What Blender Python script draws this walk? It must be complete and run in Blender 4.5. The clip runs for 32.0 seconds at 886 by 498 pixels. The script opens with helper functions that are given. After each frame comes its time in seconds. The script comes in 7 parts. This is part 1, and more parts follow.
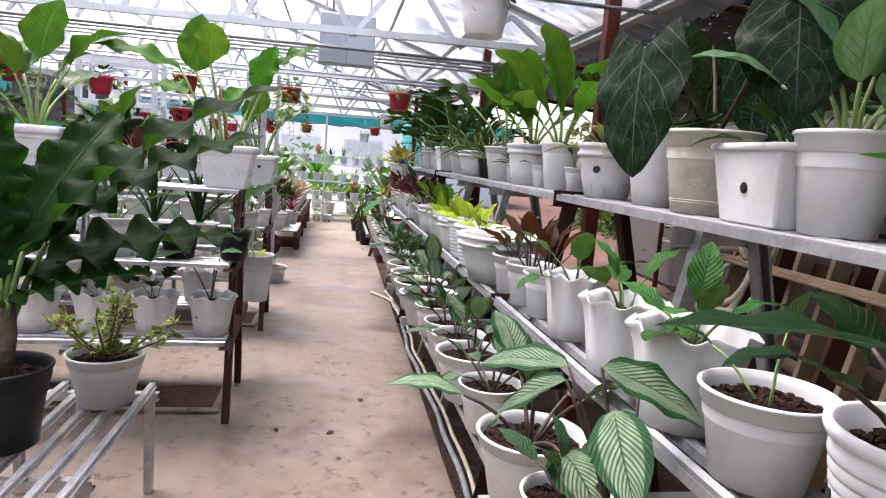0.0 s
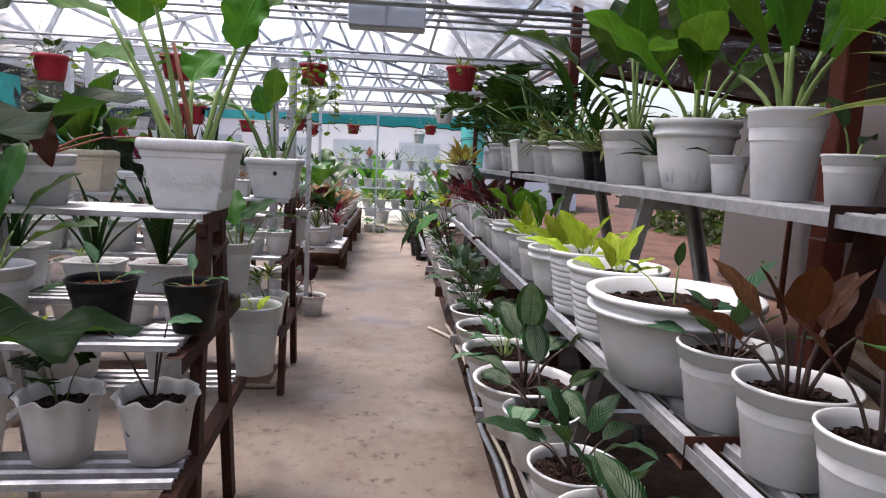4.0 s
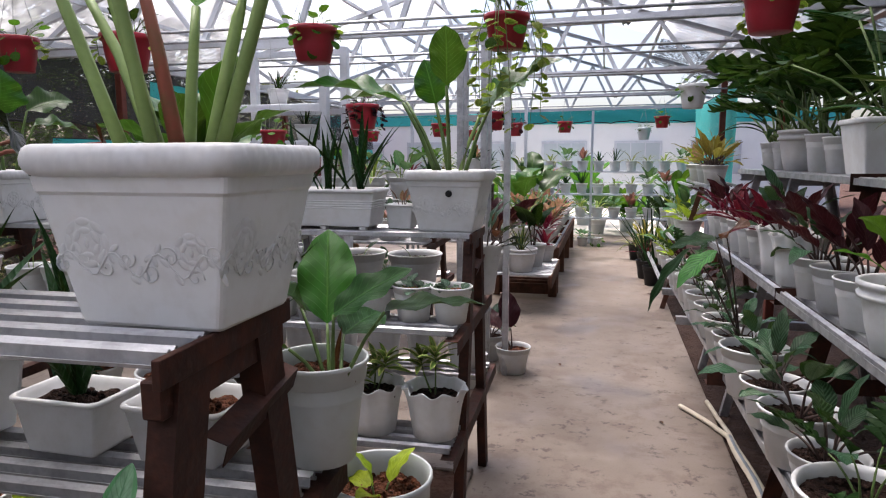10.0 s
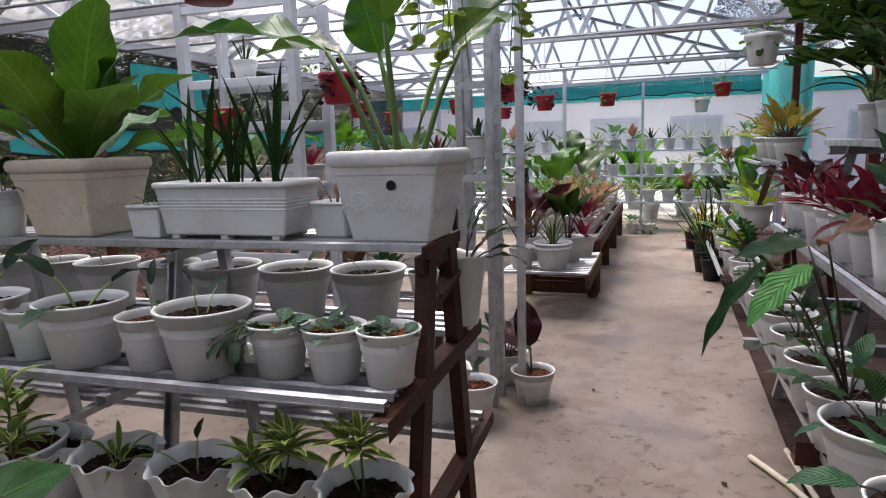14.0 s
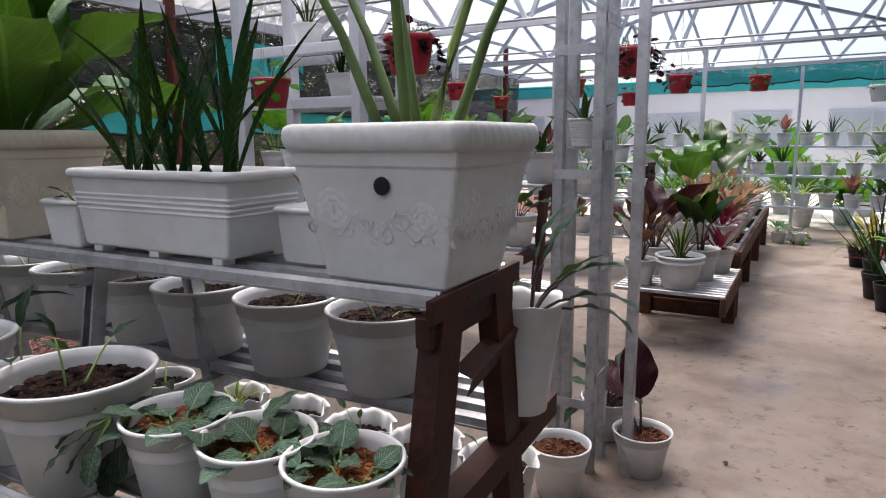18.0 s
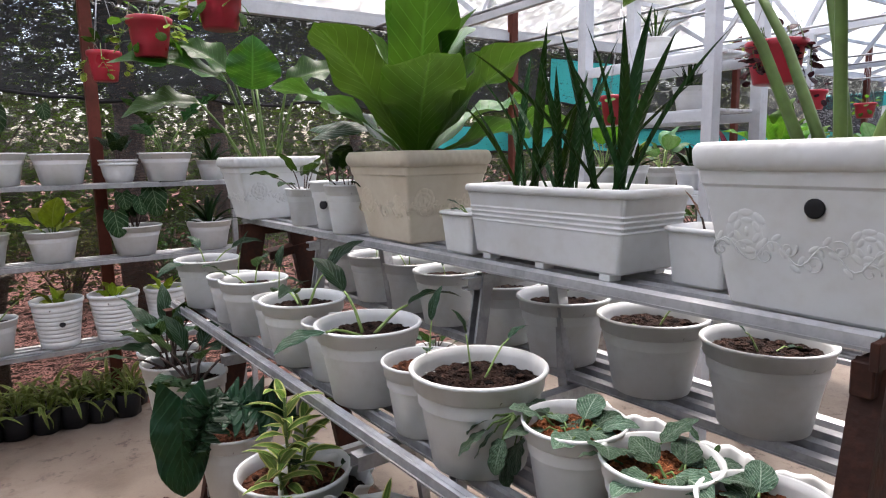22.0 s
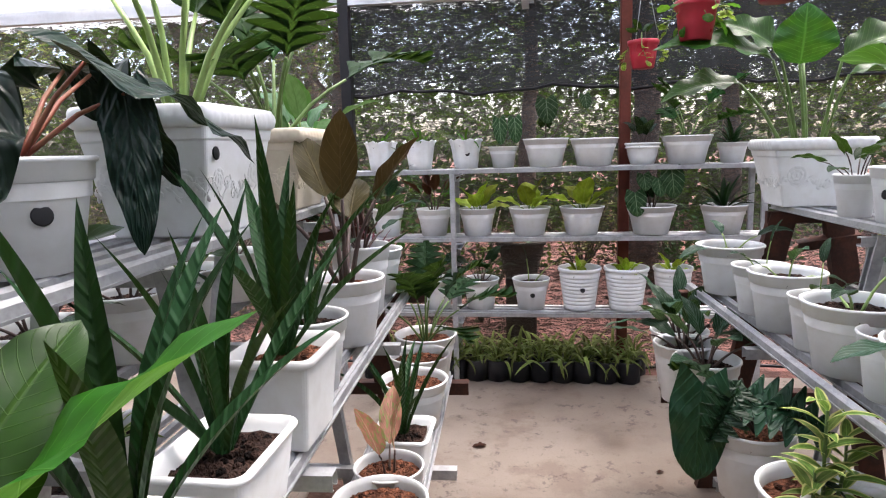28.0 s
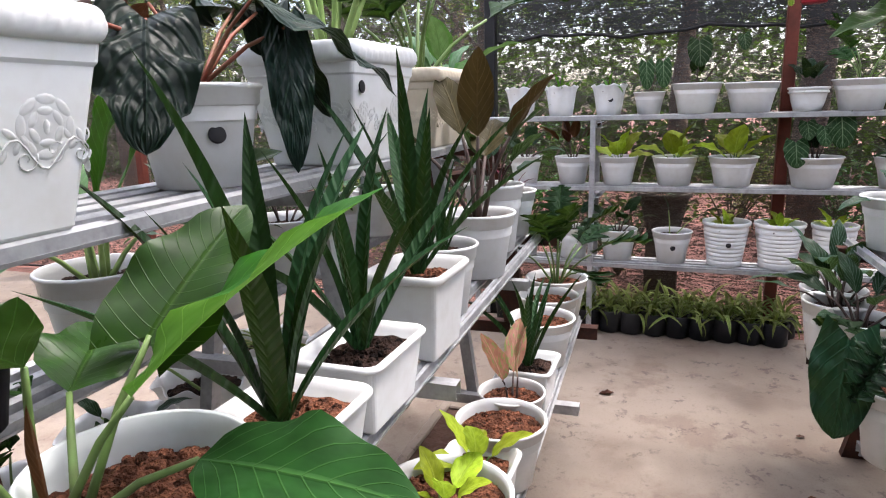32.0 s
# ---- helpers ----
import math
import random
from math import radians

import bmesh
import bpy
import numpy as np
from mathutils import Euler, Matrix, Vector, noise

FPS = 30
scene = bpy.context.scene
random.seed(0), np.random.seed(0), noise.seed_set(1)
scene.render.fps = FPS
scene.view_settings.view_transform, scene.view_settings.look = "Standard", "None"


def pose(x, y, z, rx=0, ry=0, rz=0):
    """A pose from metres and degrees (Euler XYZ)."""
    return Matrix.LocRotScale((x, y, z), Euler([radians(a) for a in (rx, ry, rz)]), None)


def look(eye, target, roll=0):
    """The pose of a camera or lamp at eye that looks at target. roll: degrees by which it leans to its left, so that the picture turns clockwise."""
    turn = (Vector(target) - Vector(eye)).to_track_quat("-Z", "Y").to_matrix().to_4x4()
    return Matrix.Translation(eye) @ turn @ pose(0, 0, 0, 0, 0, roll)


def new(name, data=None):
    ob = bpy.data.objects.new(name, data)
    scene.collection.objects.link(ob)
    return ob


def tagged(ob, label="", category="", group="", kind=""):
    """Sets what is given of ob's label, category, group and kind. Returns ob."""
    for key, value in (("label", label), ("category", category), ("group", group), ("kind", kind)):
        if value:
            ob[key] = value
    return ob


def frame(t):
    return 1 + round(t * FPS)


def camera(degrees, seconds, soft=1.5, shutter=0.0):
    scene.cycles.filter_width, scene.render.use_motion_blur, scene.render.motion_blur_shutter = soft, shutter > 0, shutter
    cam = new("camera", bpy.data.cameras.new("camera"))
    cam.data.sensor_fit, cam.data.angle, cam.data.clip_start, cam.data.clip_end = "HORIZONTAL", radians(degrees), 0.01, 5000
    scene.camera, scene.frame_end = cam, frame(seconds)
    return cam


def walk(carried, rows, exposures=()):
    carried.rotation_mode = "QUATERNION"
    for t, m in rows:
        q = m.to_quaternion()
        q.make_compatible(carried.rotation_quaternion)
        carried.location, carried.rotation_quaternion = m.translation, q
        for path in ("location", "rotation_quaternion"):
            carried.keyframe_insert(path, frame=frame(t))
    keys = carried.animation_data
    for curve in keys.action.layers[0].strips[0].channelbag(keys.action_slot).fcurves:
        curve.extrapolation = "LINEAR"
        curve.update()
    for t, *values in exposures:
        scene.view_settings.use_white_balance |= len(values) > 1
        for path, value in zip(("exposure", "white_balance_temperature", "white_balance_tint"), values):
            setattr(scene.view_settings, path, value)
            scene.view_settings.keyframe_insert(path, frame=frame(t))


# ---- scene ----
cam = camera(68.8, 32.0, soft=1.15)
PATH = [
    (0, (0.453, -3.051, 1.321), (0.787, -1.097, 1.052), 4.5),
    (0.5, (0.424, -2.865, 1.331), (0.810, -0.918, 1.091), 5.0),
    (1, (0.437, -2.717, 1.325), (0.844, -0.779, 1.043), 4.1),
    (1.5, (0.480, -2.552, 1.320), (0.855, -0.603, 1.068), 3.6),
    (2, (0.519, -2.361, 1.325), (0.774, -0.395, 1.066), 3.9),
    (2.5, (0.540, -2.227, 1.319), (0.772, -0.260, 1.043), 4.6),
    (4.5, (0.542, -1.571, 1.282), (0.649, 0.408, 1.011), 1.7),
    (5, (0.555, -1.437, 1.277), (0.534, 0.54, 0.973), 2.6),
    (5.5, (0.529, -1.288, 1.272), (0.374, 0.675, 0.926), 2.2),
    (6, (0.491, -1.144, 1.272), (0.265, 0.812, 0.921), 1.8),
    (6.5, (0.495, -1.046, 1.272), (0.211, 0.906, 0.943), 1.1),
    (7, (0.524, -0.921, 1.285), (0.106, 1.008, 0.962), 1.0),
    (7.5, (0.544, -0.835, 1.292), (0.012, 1.065, 0.969), 1.1),
    (8, (0.512, -0.751, 1.305), (-0.045, 1.149, 1.026), 1.3),
    (8.5, (0.439, -0.622, 1.307), (-0.063, 1.293, 1.026), 1.2),
    (9, (0.392, -0.553, 1.304), (-0.043, 1.377, 1.01), 0.8),
    (9.5, (0.392, -0.479, 1.294), (-0.032, 1.45, 0.979), -0.2),
    (10, (0.419, -0.344, 1.299), (-0.063, 1.577, 1.022), -0.1),
    (10.5, (0.465, -0.242, 1.299), (-0.082, 1.666, 1.048), 0.0),
    (11, (0.496, -0.14, 1.295), (-0.083, 1.749, 0.986), -0.8),
    (11.5, (0.49, -0.036, 1.294), (-0.065, 1.864, 1.006), -0.1),
    (12, (0.469, 0.075, 1.301), (-0.087, 1.977, 1.033), 0.5),
    (12.5, (0.449, 0.151, 1.289), (-0.078, 2.054, 0.97), 0.0),
    (13, (0.449, 0.228, 1.281), (-0.074, 2.13, 0.95), -1.5),
    (13.5, (0.466, 0.342, 1.275), (-0.119, 2.228, 0.96), -1.1),
    (14, (0.487, 0.467, 1.268), (-0.154, 2.334, 0.948), -1.8),
    (14.5, (0.466, 0.537, 1.269), (-0.252, 2.369, 0.913), -1.2),
    (16.5, (0.344, 0.88, 1.252), (-0.325, 2.723, 0.856), 0.7),
    (17, (0.359, 1.008, 1.251), (-0.394, 2.827, 0.898), 0.1),
    (17.5, (0.378, 1.114, 1.239), (-0.501, 2.88, 0.912), -0.7),
    (18, (0.372, 1.161, 1.239), (-0.601, 2.875, 0.898), -0.5),
    (18.5, (0.347, 1.168, 1.24), (-0.708, 2.834, 0.907), -0.9),
    (19, (0.332, 1.15, 1.243), (-0.865, 2.718, 0.918), -1.1),
    (19.5, (0.323, 1.143, 1.242), (-0.973, 2.633, 0.928), -1.6),
    (20, (0.315, 1.131, 1.243), (-1.068, 2.541, 0.931), -1.8),
    (20.5, (0.3, 1.119, 1.242), (-1.17, 2.439, 0.929), -1.4),
    (21, (0.292, 1.101, 1.244), (-1.227, 2.365, 0.936), -1.2),
    (21.5, (0.283, 1.087, 1.246), (-1.284, 2.289, 0.934), -1.1),
    (22, (0.271, 1.07, 1.245), (-1.371, 2.176, 0.962), -1.0),
    (22.5, (0.266, 1.065, 1.242), (-1.438, 2.074, 0.961), -1.0),
    (23, (0.265, 1.056, 1.242), (-1.495, 1.961, 0.952), -1.1),
    (23.5, (0.26, 1.051, 1.243), (-1.54, 1.876, 0.956), -1.1),
    (24, (0.257, 1.045, 1.244), (-1.582, 1.781, 0.962), -1.4),
    (24.5, (0.256, 1.04, 1.245), (-1.609, 1.708, 0.966), -1.5),
    (25, (0.249, 1.03, 1.247), (-1.652, 1.58, 0.96), -1.5),
    (25.5, (0.243, 1.016, 1.248), (-1.69, 1.442, 0.963), -1.4),
    (26, (0.23, 1.006, 1.25), (-1.733, 1.258, 0.959), -2.3),
    (26.5, (0.217, 0.998, 1.25), (-1.759, 1.084, 0.956), -2.3),
    (28.5, (0.242, 0.972, 1.248), (-1.701, 0.622, 0.929), -1.4),
    (29, (0.252, 0.976, 1.246), (-1.67, 0.553, 0.894), -1.4),
    (29.5, (0.256, 0.978, 1.238), (-1.631, 0.454, 0.835), -1.7),
    (30, (0.261, 0.981, 1.23), (-1.599, 0.385, 0.8), -1.4),
    (30.5, (0.262, 0.982, 1.227), (-1.586, 0.362, 0.776), -1.2),
    (31, (0.266, 0.986, 1.222), (-1.579, 0.346, 0.788), -1.4),
    (31.5, (0.275, 0.995, 1.218), (-1.566, 0.346, 0.781), -1.1),
    (32, (0.282, 1.006, 1.213), (-1.547, 0.323, 0.783), -1.5),
]

walk(cam, [(t, look(eye, target, roll)) for t, eye, target, roll in PATH],
     exposures=[(0, 1.7, 6500, 20), (1.2, 1.7, 6500, 20), (2.5, 1.38, 6500, 20), (5, 1.1, 6450, 20), (8, 1.02, 6500, 18), (12, 0.96, 6500, 18), (16, 0.88, 6450, 18), (18, 0.97, 6500, 17), (20, 1.27, 6600, 16), (24, 1.84, 6600, 16), (26, 1.98, 6550, 16), (32, 2.03, 6450, 16)])

# ---- light ----
world = bpy.data.worlds.new("sky")
scene.world = world
world.use_nodes = True
wn = world.node_tree.nodes
sky = wn.new("ShaderNodeTexSky")
sky.sky_type = "NISHITA"
sky.sun_disc = False
sky.sun_elevation, sky.sun_rotation = radians(69), radians(310)
sky.air_density, sky.dust_density, sky.ozone_density = 1.0, 4.0, 1.0
wn["Background"].inputs[1].default_value = 0.15
world.node_tree.links.new(sky.outputs[0], wn["Background"].inputs[0])
sun_data = bpy.data.lights.new("sun", "SUN")
sun_data.energy, sun_data.angle, sun_data.color = 4.2, radians(32), (1.0, 0.96, 0.9)
sun_lamp = new("sun", sun_data)
sun_lamp.matrix_world = look((-3.6, 5.0, 12), (0, 2, 0))

# ---- materials ----
MATS = {}


def tree_of(name):
    m = bpy.data.materials.new(name)
    m.use_nodes = True
    MATS[name] = m
    t = m.node_tree
    return m, t.nodes, t.links, t.nodes["Principled BSDF"]


def add(n, kind, **values):
    made = n.new(kind)
    for key, value in values.items():
        made.inputs[key.replace("_", " ")].default_value = value
    return made


def rgb(c):
    return (c[0], c[1], c[2], 1.0)


def ramp_mix(n, l, fac, a, b, kind="MIX"):
    mix = n.new("ShaderNodeMix")
    mix.data_type, mix.blend_type = "RGBA", kind
    for sock, value in ((mix.inputs[0], fac), (mix.inputs[6], a), (mix.inputs[7], b)):
        if isinstance(value, (int, float)):
            sock.default_value = value
        elif isinstance(value, tuple):
            sock.default_value = rgb(value)
        else:
            l.new(value, sock)
    return mix.outputs[2]


def maths(n, l, op, a, b=0.0, c=None):
    node = n.new("ShaderNodeMath")
    node.operation = op
    for sock, value in zip(node.inputs, (a, b) if c is None else (a, b, c)):
        if isinstance(value, (int, float)):
            sock.default_value = value
        else:
            l.new(value, sock)
    return node.outputs[0]


def stepped(n, l, value, lo, hi, to0=0.0, to1=1.0):
    node = n.new("ShaderNodeMapRange")
    node.interpolation_type = "SMOOTHSTEP"
    l.new(value, node.inputs[0])
    for i, v in zip((1, 2, 3, 4), (lo, hi, to0, to1)):
        node.inputs[i].default_value = v
    return node.outputs[0]


def surface(name, base, stain, rough=0.5, metal=0.0, big=3.0, fine=60.0, amount=0.5, bump=0.1, hold=0.01, island=False, spread=(0.88, 1.08), shine=0.35):
    """A surface with broad stains, fine grain and a small relief, at the size of the place."""
    m, n, l, p = tree_of(name)
    where = n.new("ShaderNodeNewGeometry")
    broad = add(n, "ShaderNodeTexNoise", Scale=big, Detail=5.0, Roughness=0.6)
    grain = add(n, "ShaderNodeTexNoise", Scale=fine, Detail=3.0)
    for tex in (broad, grain):
        l.new(where.outputs["Position"], tex.inputs["Vector"])
    col = ramp_mix(n, l, maths(n, l, "MULTIPLY", stepped(n, l, broad.outputs[0], 0.4, 0.7), amount), tuple(base), tuple(stain))
    col = ramp_mix(n, l, maths(n, l, "MULTIPLY", stepped(n, l, grain.outputs[0], 0.45, 0.75), amount * 0.5), col, tuple(stain))
    info = n.new("ShaderNodeObjectInfo")
    vary = stepped(n, l, where.outputs["Random Per Island"] if island else info.outputs["Random"], 0.0, 1.0, spread[0], spread[1])
    hsv = n.new("ShaderNodeHueSaturation")
    l.new(col, hsv.inputs["Color"])
    l.new(vary, hsv.inputs["Value"])
    l.new(hsv.outputs[0], p.inputs["Base Color"])
    l.new(stepped(n, l, broad.outputs[0], 0.3, 0.7, rough - 0.08, min(rough + 0.12, 1.0)), p.inputs["Roughness"])
    p.inputs["Metallic"].default_value = metal
    p.inputs["Specular IOR Level"].default_value = shine
    b = add(n, "ShaderNodeBump", Strength=bump, Distance=hold)
    l.new(grain.outputs[0], b.inputs["Height"])
    l.new(b.outputs[0], p.inputs["Normal"])
    return m


def leaf_surface(name, base, vein=None, edge=None, count=7.0, slant=0.35, width=0.12, mid=0.035, rough=0.4, under=None, band=None, glow=0.3, blotch=None, relief_by=0.45, shine=0.13, pucker=0.0, net=0.0):
    """A leaf: midrib and side veins by the leaf's own u and v, an edge band, blotches; light comes through it."""
    m, n, l, p = tree_of(name)
    uv = n.new("ShaderNodeUVMap")
    sep = n.new("ShaderNodeSeparateXYZ")
    l.new(uv.outputs[0], sep.inputs[0])
    u, v = sep.outputs[0], sep.outputs[1]
    a = maths(n, l, "MULTIPLY", maths(n, l, "ABSOLUTE", maths(n, l, "SUBTRACT", u, 0.5)), 2.0)
    where = n.new("ShaderNodeTexCoord")
    broad = add(n, "ShaderNodeTexNoise", Scale=5.0, Detail=4.0)
    l.new(where.outputs["Object"], broad.inputs["Vector"])
    col = ramp_mix(n, l, stepped(n, l, broad.outputs[0], 0.35, 0.7), tuple(base), tuple(c * 0.66 for c in base))
    phase = maths(n, l, "FRACT", maths(n, l, "MULTIPLY", maths(n, l, "SUBTRACT", v, maths(n, l, "MULTIPLY", a, slant)), count))
    ridge = maths(n, l, "ABSOLUTE", maths(n, l, "SUBTRACT", phase, 0.5))
    if band:
        col = ramp_mix(n, l, stepped(n, l, ridge, 0.16, 0.24, 1.0, 0.0), col, tuple(band))
    if blotch:
        spots = add(n, "ShaderNodeTexNoise", Scale=9.0, Detail=2.0)
        l.new(where.outputs["Object"], spots.inputs["Vector"])
        col = ramp_mix(n, l, stepped(n, l, spots.outputs[0], 0.52, 0.6), col, tuple(blotch))
    lines = stepped(n, l, ridge, 0.0, width, 1.0, 0.0)
    if vein:
        ribs = maths(n, l, "MULTIPLY", lines, 0.9)
        col = ramp_mix(n, l, ribs, col, tuple(vein))
    midrib = stepped(n, l, a, 0.0, mid * 2, 1.0, 0.0)
    if net:
        web = add(n, "ShaderNodeTexVoronoi", Scale=net)
        web.feature = "DISTANCE_TO_EDGE"
        l.new(uv.outputs[0], web.inputs["Vector"])
        col = ramp_mix(n, l, stepped(n, l, web.outputs["Distance"], 0.0, 0.045, 0.3, 0.0), col, tuple(vein))
    col = ramp_mix(n, l, maths(n, l, "MULTIPLY", midrib, 0.85), col, tuple(vein or [min(c * 1.9, 0.6) for c in base]))
    if edge:
        col = ramp_mix(n, l, stepped(n, l, a, 0.62, 0.74), col, tuple(edge))
    info = n.new("ShaderNodeObjectInfo")
    hsv = n.new("ShaderNodeHueSaturation")
    l.new(col, hsv.inputs["Color"])
    l.new(stepped(n, l, info.outputs["Random"], 0.0, 1.0, 0.48, 1.06), hsv.inputs["Value"])
    l.new(stepped(n, l, info.outputs["Random"], 0.0, 1.0, 0.485, 0.512), hsv.inputs["Hue"])
    l.new(hsv.outputs[0], p.inputs["Base Color"])
    p.inputs["Specular IOR Level"].default_value = shine * 0.75
    l.new(stepped(n, l, broad.outputs[0], 0.3, 0.7, rough - 0.07, rough + 0.16), p.inputs["Roughness"])
    b = add(n, "ShaderNodeBump", Strength=relief_by, Distance=0.005)
    height = maths(n, l, "ADD", lines, maths(n, l, "MULTIPLY", midrib, 2.0))
    if pucker:
        cells = add(n, "ShaderNodeTexVoronoi", Scale=pucker)
        cells.feature = "SMOOTH_F1"
        cells.inputs["Smoothness"].default_value = 0.8
        l.new(uv.outputs[0], cells.inputs["Vector"])
        height = maths(n, l, "ADD", maths(n, l, "MULTIPLY", cells.outputs["Distance"], -2.5), maths(n, l, "MULTIPLY", height, 0.5))
    l.new(height, b.inputs["Height"])
    l.new(b.outputs[0], p.inputs["Normal"])
    thin = n.new("ShaderNodeBsdfTranslucent")
    through_col = ramp_mix(n, l, 0.24, hsv.outputs[0], (0.22, 0.4, 0.04) if not under else tuple(under))
    l.new(through_col, thin.inputs[0])
    mix = n.new("ShaderNodeMixShader")
    mix.inputs[0].default_value = glow
    l.new(p.outputs[0], mix.inputs[1])
    l.new(thin.outputs[0], mix.inputs[2])
    l.new(mix.outputs[0], n["Material Output"].inputs[0])
    return m


def net_surface(name, colour, weave=260.0, gap=0.6, uneven=0.16, soft=0.08):
    """Shade netting: a woven sheet of level strands with pinholes, through which light comes."""
    m, n, l, p = tree_of(name)
    where = n.new("ShaderNodeNewGeometry")

    def strands(scale, squeeze, detail):
        stretch = add(n, "ShaderNodeMapping", Scale=(1.0, 1.0, squeeze))
        l.new(where.outputs["Position"], stretch.inputs[0])
        tex = add(n, "ShaderNodeTexNoise", Scale=scale, Detail=detail)
        l.new(stretch.outputs[0], tex.inputs["Vector"])
        return tex.outputs[0]
    holes = maths(n, l, "MULTIPLY", strands(weave * 0.35, 3.0, 1.0), 0.5)
    lines = maths(n, l, "MULTIPLY", strands(weave * 0.07, 7.0, 2.0), 0.45)
    both = maths(n, l, "ADD", maths(n, l, "ADD", holes, lines), maths(n, l, "MULTIPLY", strands(3.0, 3.5, 2.0), uneven))
    cut = stepped(n, l, both, gap, gap + soft)
    p.inputs["Base Color"].default_value = rgb(colour)
    p.inputs["Roughness"].default_value = 0.75
    clear = n.new("ShaderNodeBsdfTransparent")
    mix = n.new("ShaderNodeMixShader")
    l.new(cut, mix.inputs[0])
    l.new(p.outputs[0], mix.inputs[1])
    l.new(clear.outputs[0], mix.inputs[2])
    l.new(mix.outputs[0], n["Material Output"].inputs[0])
    return m


M_WHITE = surface("white_plastic", (0.66, 0.675, 0.675), (0.5, 0.49, 0.45), 0.38, 0, 6, 40, 0.5, 0.03)
M_GREYPOT = surface("pale_grey_plastic", (0.54, 0.585, 0.585), (0.43, 0.45, 0.42), 0.4, 0, 6, 40, 0.5, 0.03)
M_BEIGE = surface("beige_plastic", (0.62, 0.555, 0.44), (0.5, 0.42, 0.3), 0.45, 0, 6, 40, 0.6, 0.04)
M_CREAM = surface("stained_cream_plastic", (0.62, 0.595, 0.52), (0.3, 0.235, 0.165), 0.45, 0, 11, 45, 0.5, 0.06)
M_BLACK = surface("black_plastic", (0.009, 0.009, 0.011), (0.022, 0.02, 0.018), 0.5, 0, 6, 40, 0.4, 0.03, shine=0.25)
M_RED = surface("red_plastic", (0.34, 0.02, 0.035), (0.2, 0.02, 0.025), 0.35, 0, 8, 40, 0.5, 0.03)
M_SOIL = surface("potting_soil", (0.018, 0.01, 0.0075), (0.006, 0.004, 0.0035), 0.95, 0, 60, 190, 0.8, 1.0, 0.02, True, (0.25, 3.4), 0.1)
M_COIR = surface("coconut_husk_soil", (0.27, 0.095, 0.04), (0.07, 0.025, 0.013), 0.95, 0, 60, 190, 0.85, 1.0, 0.02, True, (0.4, 1.7), 0.1)
M_HUSK = surface("brown_husk_soil", (0.13, 0.05, 0.028), (0.035, 0.016, 0.01), 0.95, 0, 60, 190, 0.85, 1.0, 0.02, True, (0.4, 1.9), 0.1)
M_STEEL = surface("galvanised_steel", (0.45, 0.46, 0.475), (0.25, 0.25, 0.255), 0.38, 0.6, 14, 90, 0.75, 0.06)
M_PAINT = surface("white_painted_steel", (0.58, 0.6, 0.625), (0.38, 0.39, 0.41), 0.42, 0.1, 7, 60, 0.4, 0.04)
M_BOXGREY = surface("grey_metal_box_paint", (0.4, 0.44, 0.5), (0.3, 0.33, 0.37), 0.45, 0.1, 7, 60, 0.4, 0.04)
M_RUST = surface("rust_brown_steel", (0.032, 0.014, 0.0105), (0.085, 0.03, 0.018), 0.65, 0.0, 16, 80, 0.75, 0.35, 0.004, shine=0.2)
M_POST = surface("red_brown_painted_post", (0.12, 0.03, 0.02), (0.06, 0.022, 0.015), 0.6, 0.0, 9, 60, 0.6, 0.1, shine=0.2)
M_WOOD = surface("dark_weathered_wood", (0.1, 0.042, 0.025), (0.035, 0.02, 0.014), 0.75, 0, 10, 70, 0.7, 0.4, 0.006, shine=0.2)
M_PALEWOOD = surface("pale_sawn_wood", (0.4, 0.3, 0.2), (0.24, 0.16, 0.1), 0.7, 0, 9, 70, 0.6, 0.3, 0.006)
M_HOSE = surface("cream_hose", (0.6, 0.54, 0.42), (0.4, 0.33, 0.24), 0.5, 0, 12, 60, 0.5, 0.05)
M_HOSEGREY = surface("grey_hose", (0.26, 0.29, 0.32), (0.12, 0.13, 0.14), 0.5, 0, 12, 60, 0.5, 0.05)
M_WALL = surface("white_wall_paint", (0.88, 0.89, 0.87), (0.78, 0.79, 0.76), 0.7, 0, 2, 30, 0.4, 0.08)
M_TEAL = surface("teal_sheet", (0.04, 0.42, 0.40), (0.02, 0.28, 0.28), 0.6, 0, 3, 30, 0.5, 0.1)
# Pale so that the added ground sheet throws sunlight back at the house wall.
M_BOUNCE = surface("pale_bounce_ground", (0.52, 0.49, 0.44), (0.4, 0.36, 0.31), 0.8, 0, 2, 30, 0.5, 0.15)
M_WINDOW = surface("pale_window_glass", (0.5, 0.56, 0.57), (0.4, 0.46, 0.48), 0.15, 0, 3, 30, 0.3, 0.02)
# Dull surface of the added wall that holds back light from the south.
M_BLOCKER = surface("weathered_board_wall", (0.2, 0.17, 0.14), (0.12, 0.1, 0.085), 0.8, 0, 2, 30, 0.5, 0.2, shine=0.2)
M_URN = surface("dark_weathered_clay", (0.085, 0.07, 0.058), (0.03, 0.026, 0.022), 0.85, 0, 8, 50, 0.7, 0.3, 0.01, shine=0.15)
M_BARK = surface("bark", (0.14, 0.1, 0.075), (0.06, 0.045, 0.035), 0.9, 0, 8, 50, 0.7, 0.6, 0.02)
M_STEM = surface("green_stem", (0.10, 0.17, 0.045), (0.07, 0.09, 0.03), 0.5, 0, 30, 90, 0.5, 0.05)
M_DARKSTEM = surface("dark_stem", (0.06, 0.035, 0.03), (0.03, 0.03, 0.02), 0.55, 0, 30, 90, 0.5, 0.05)
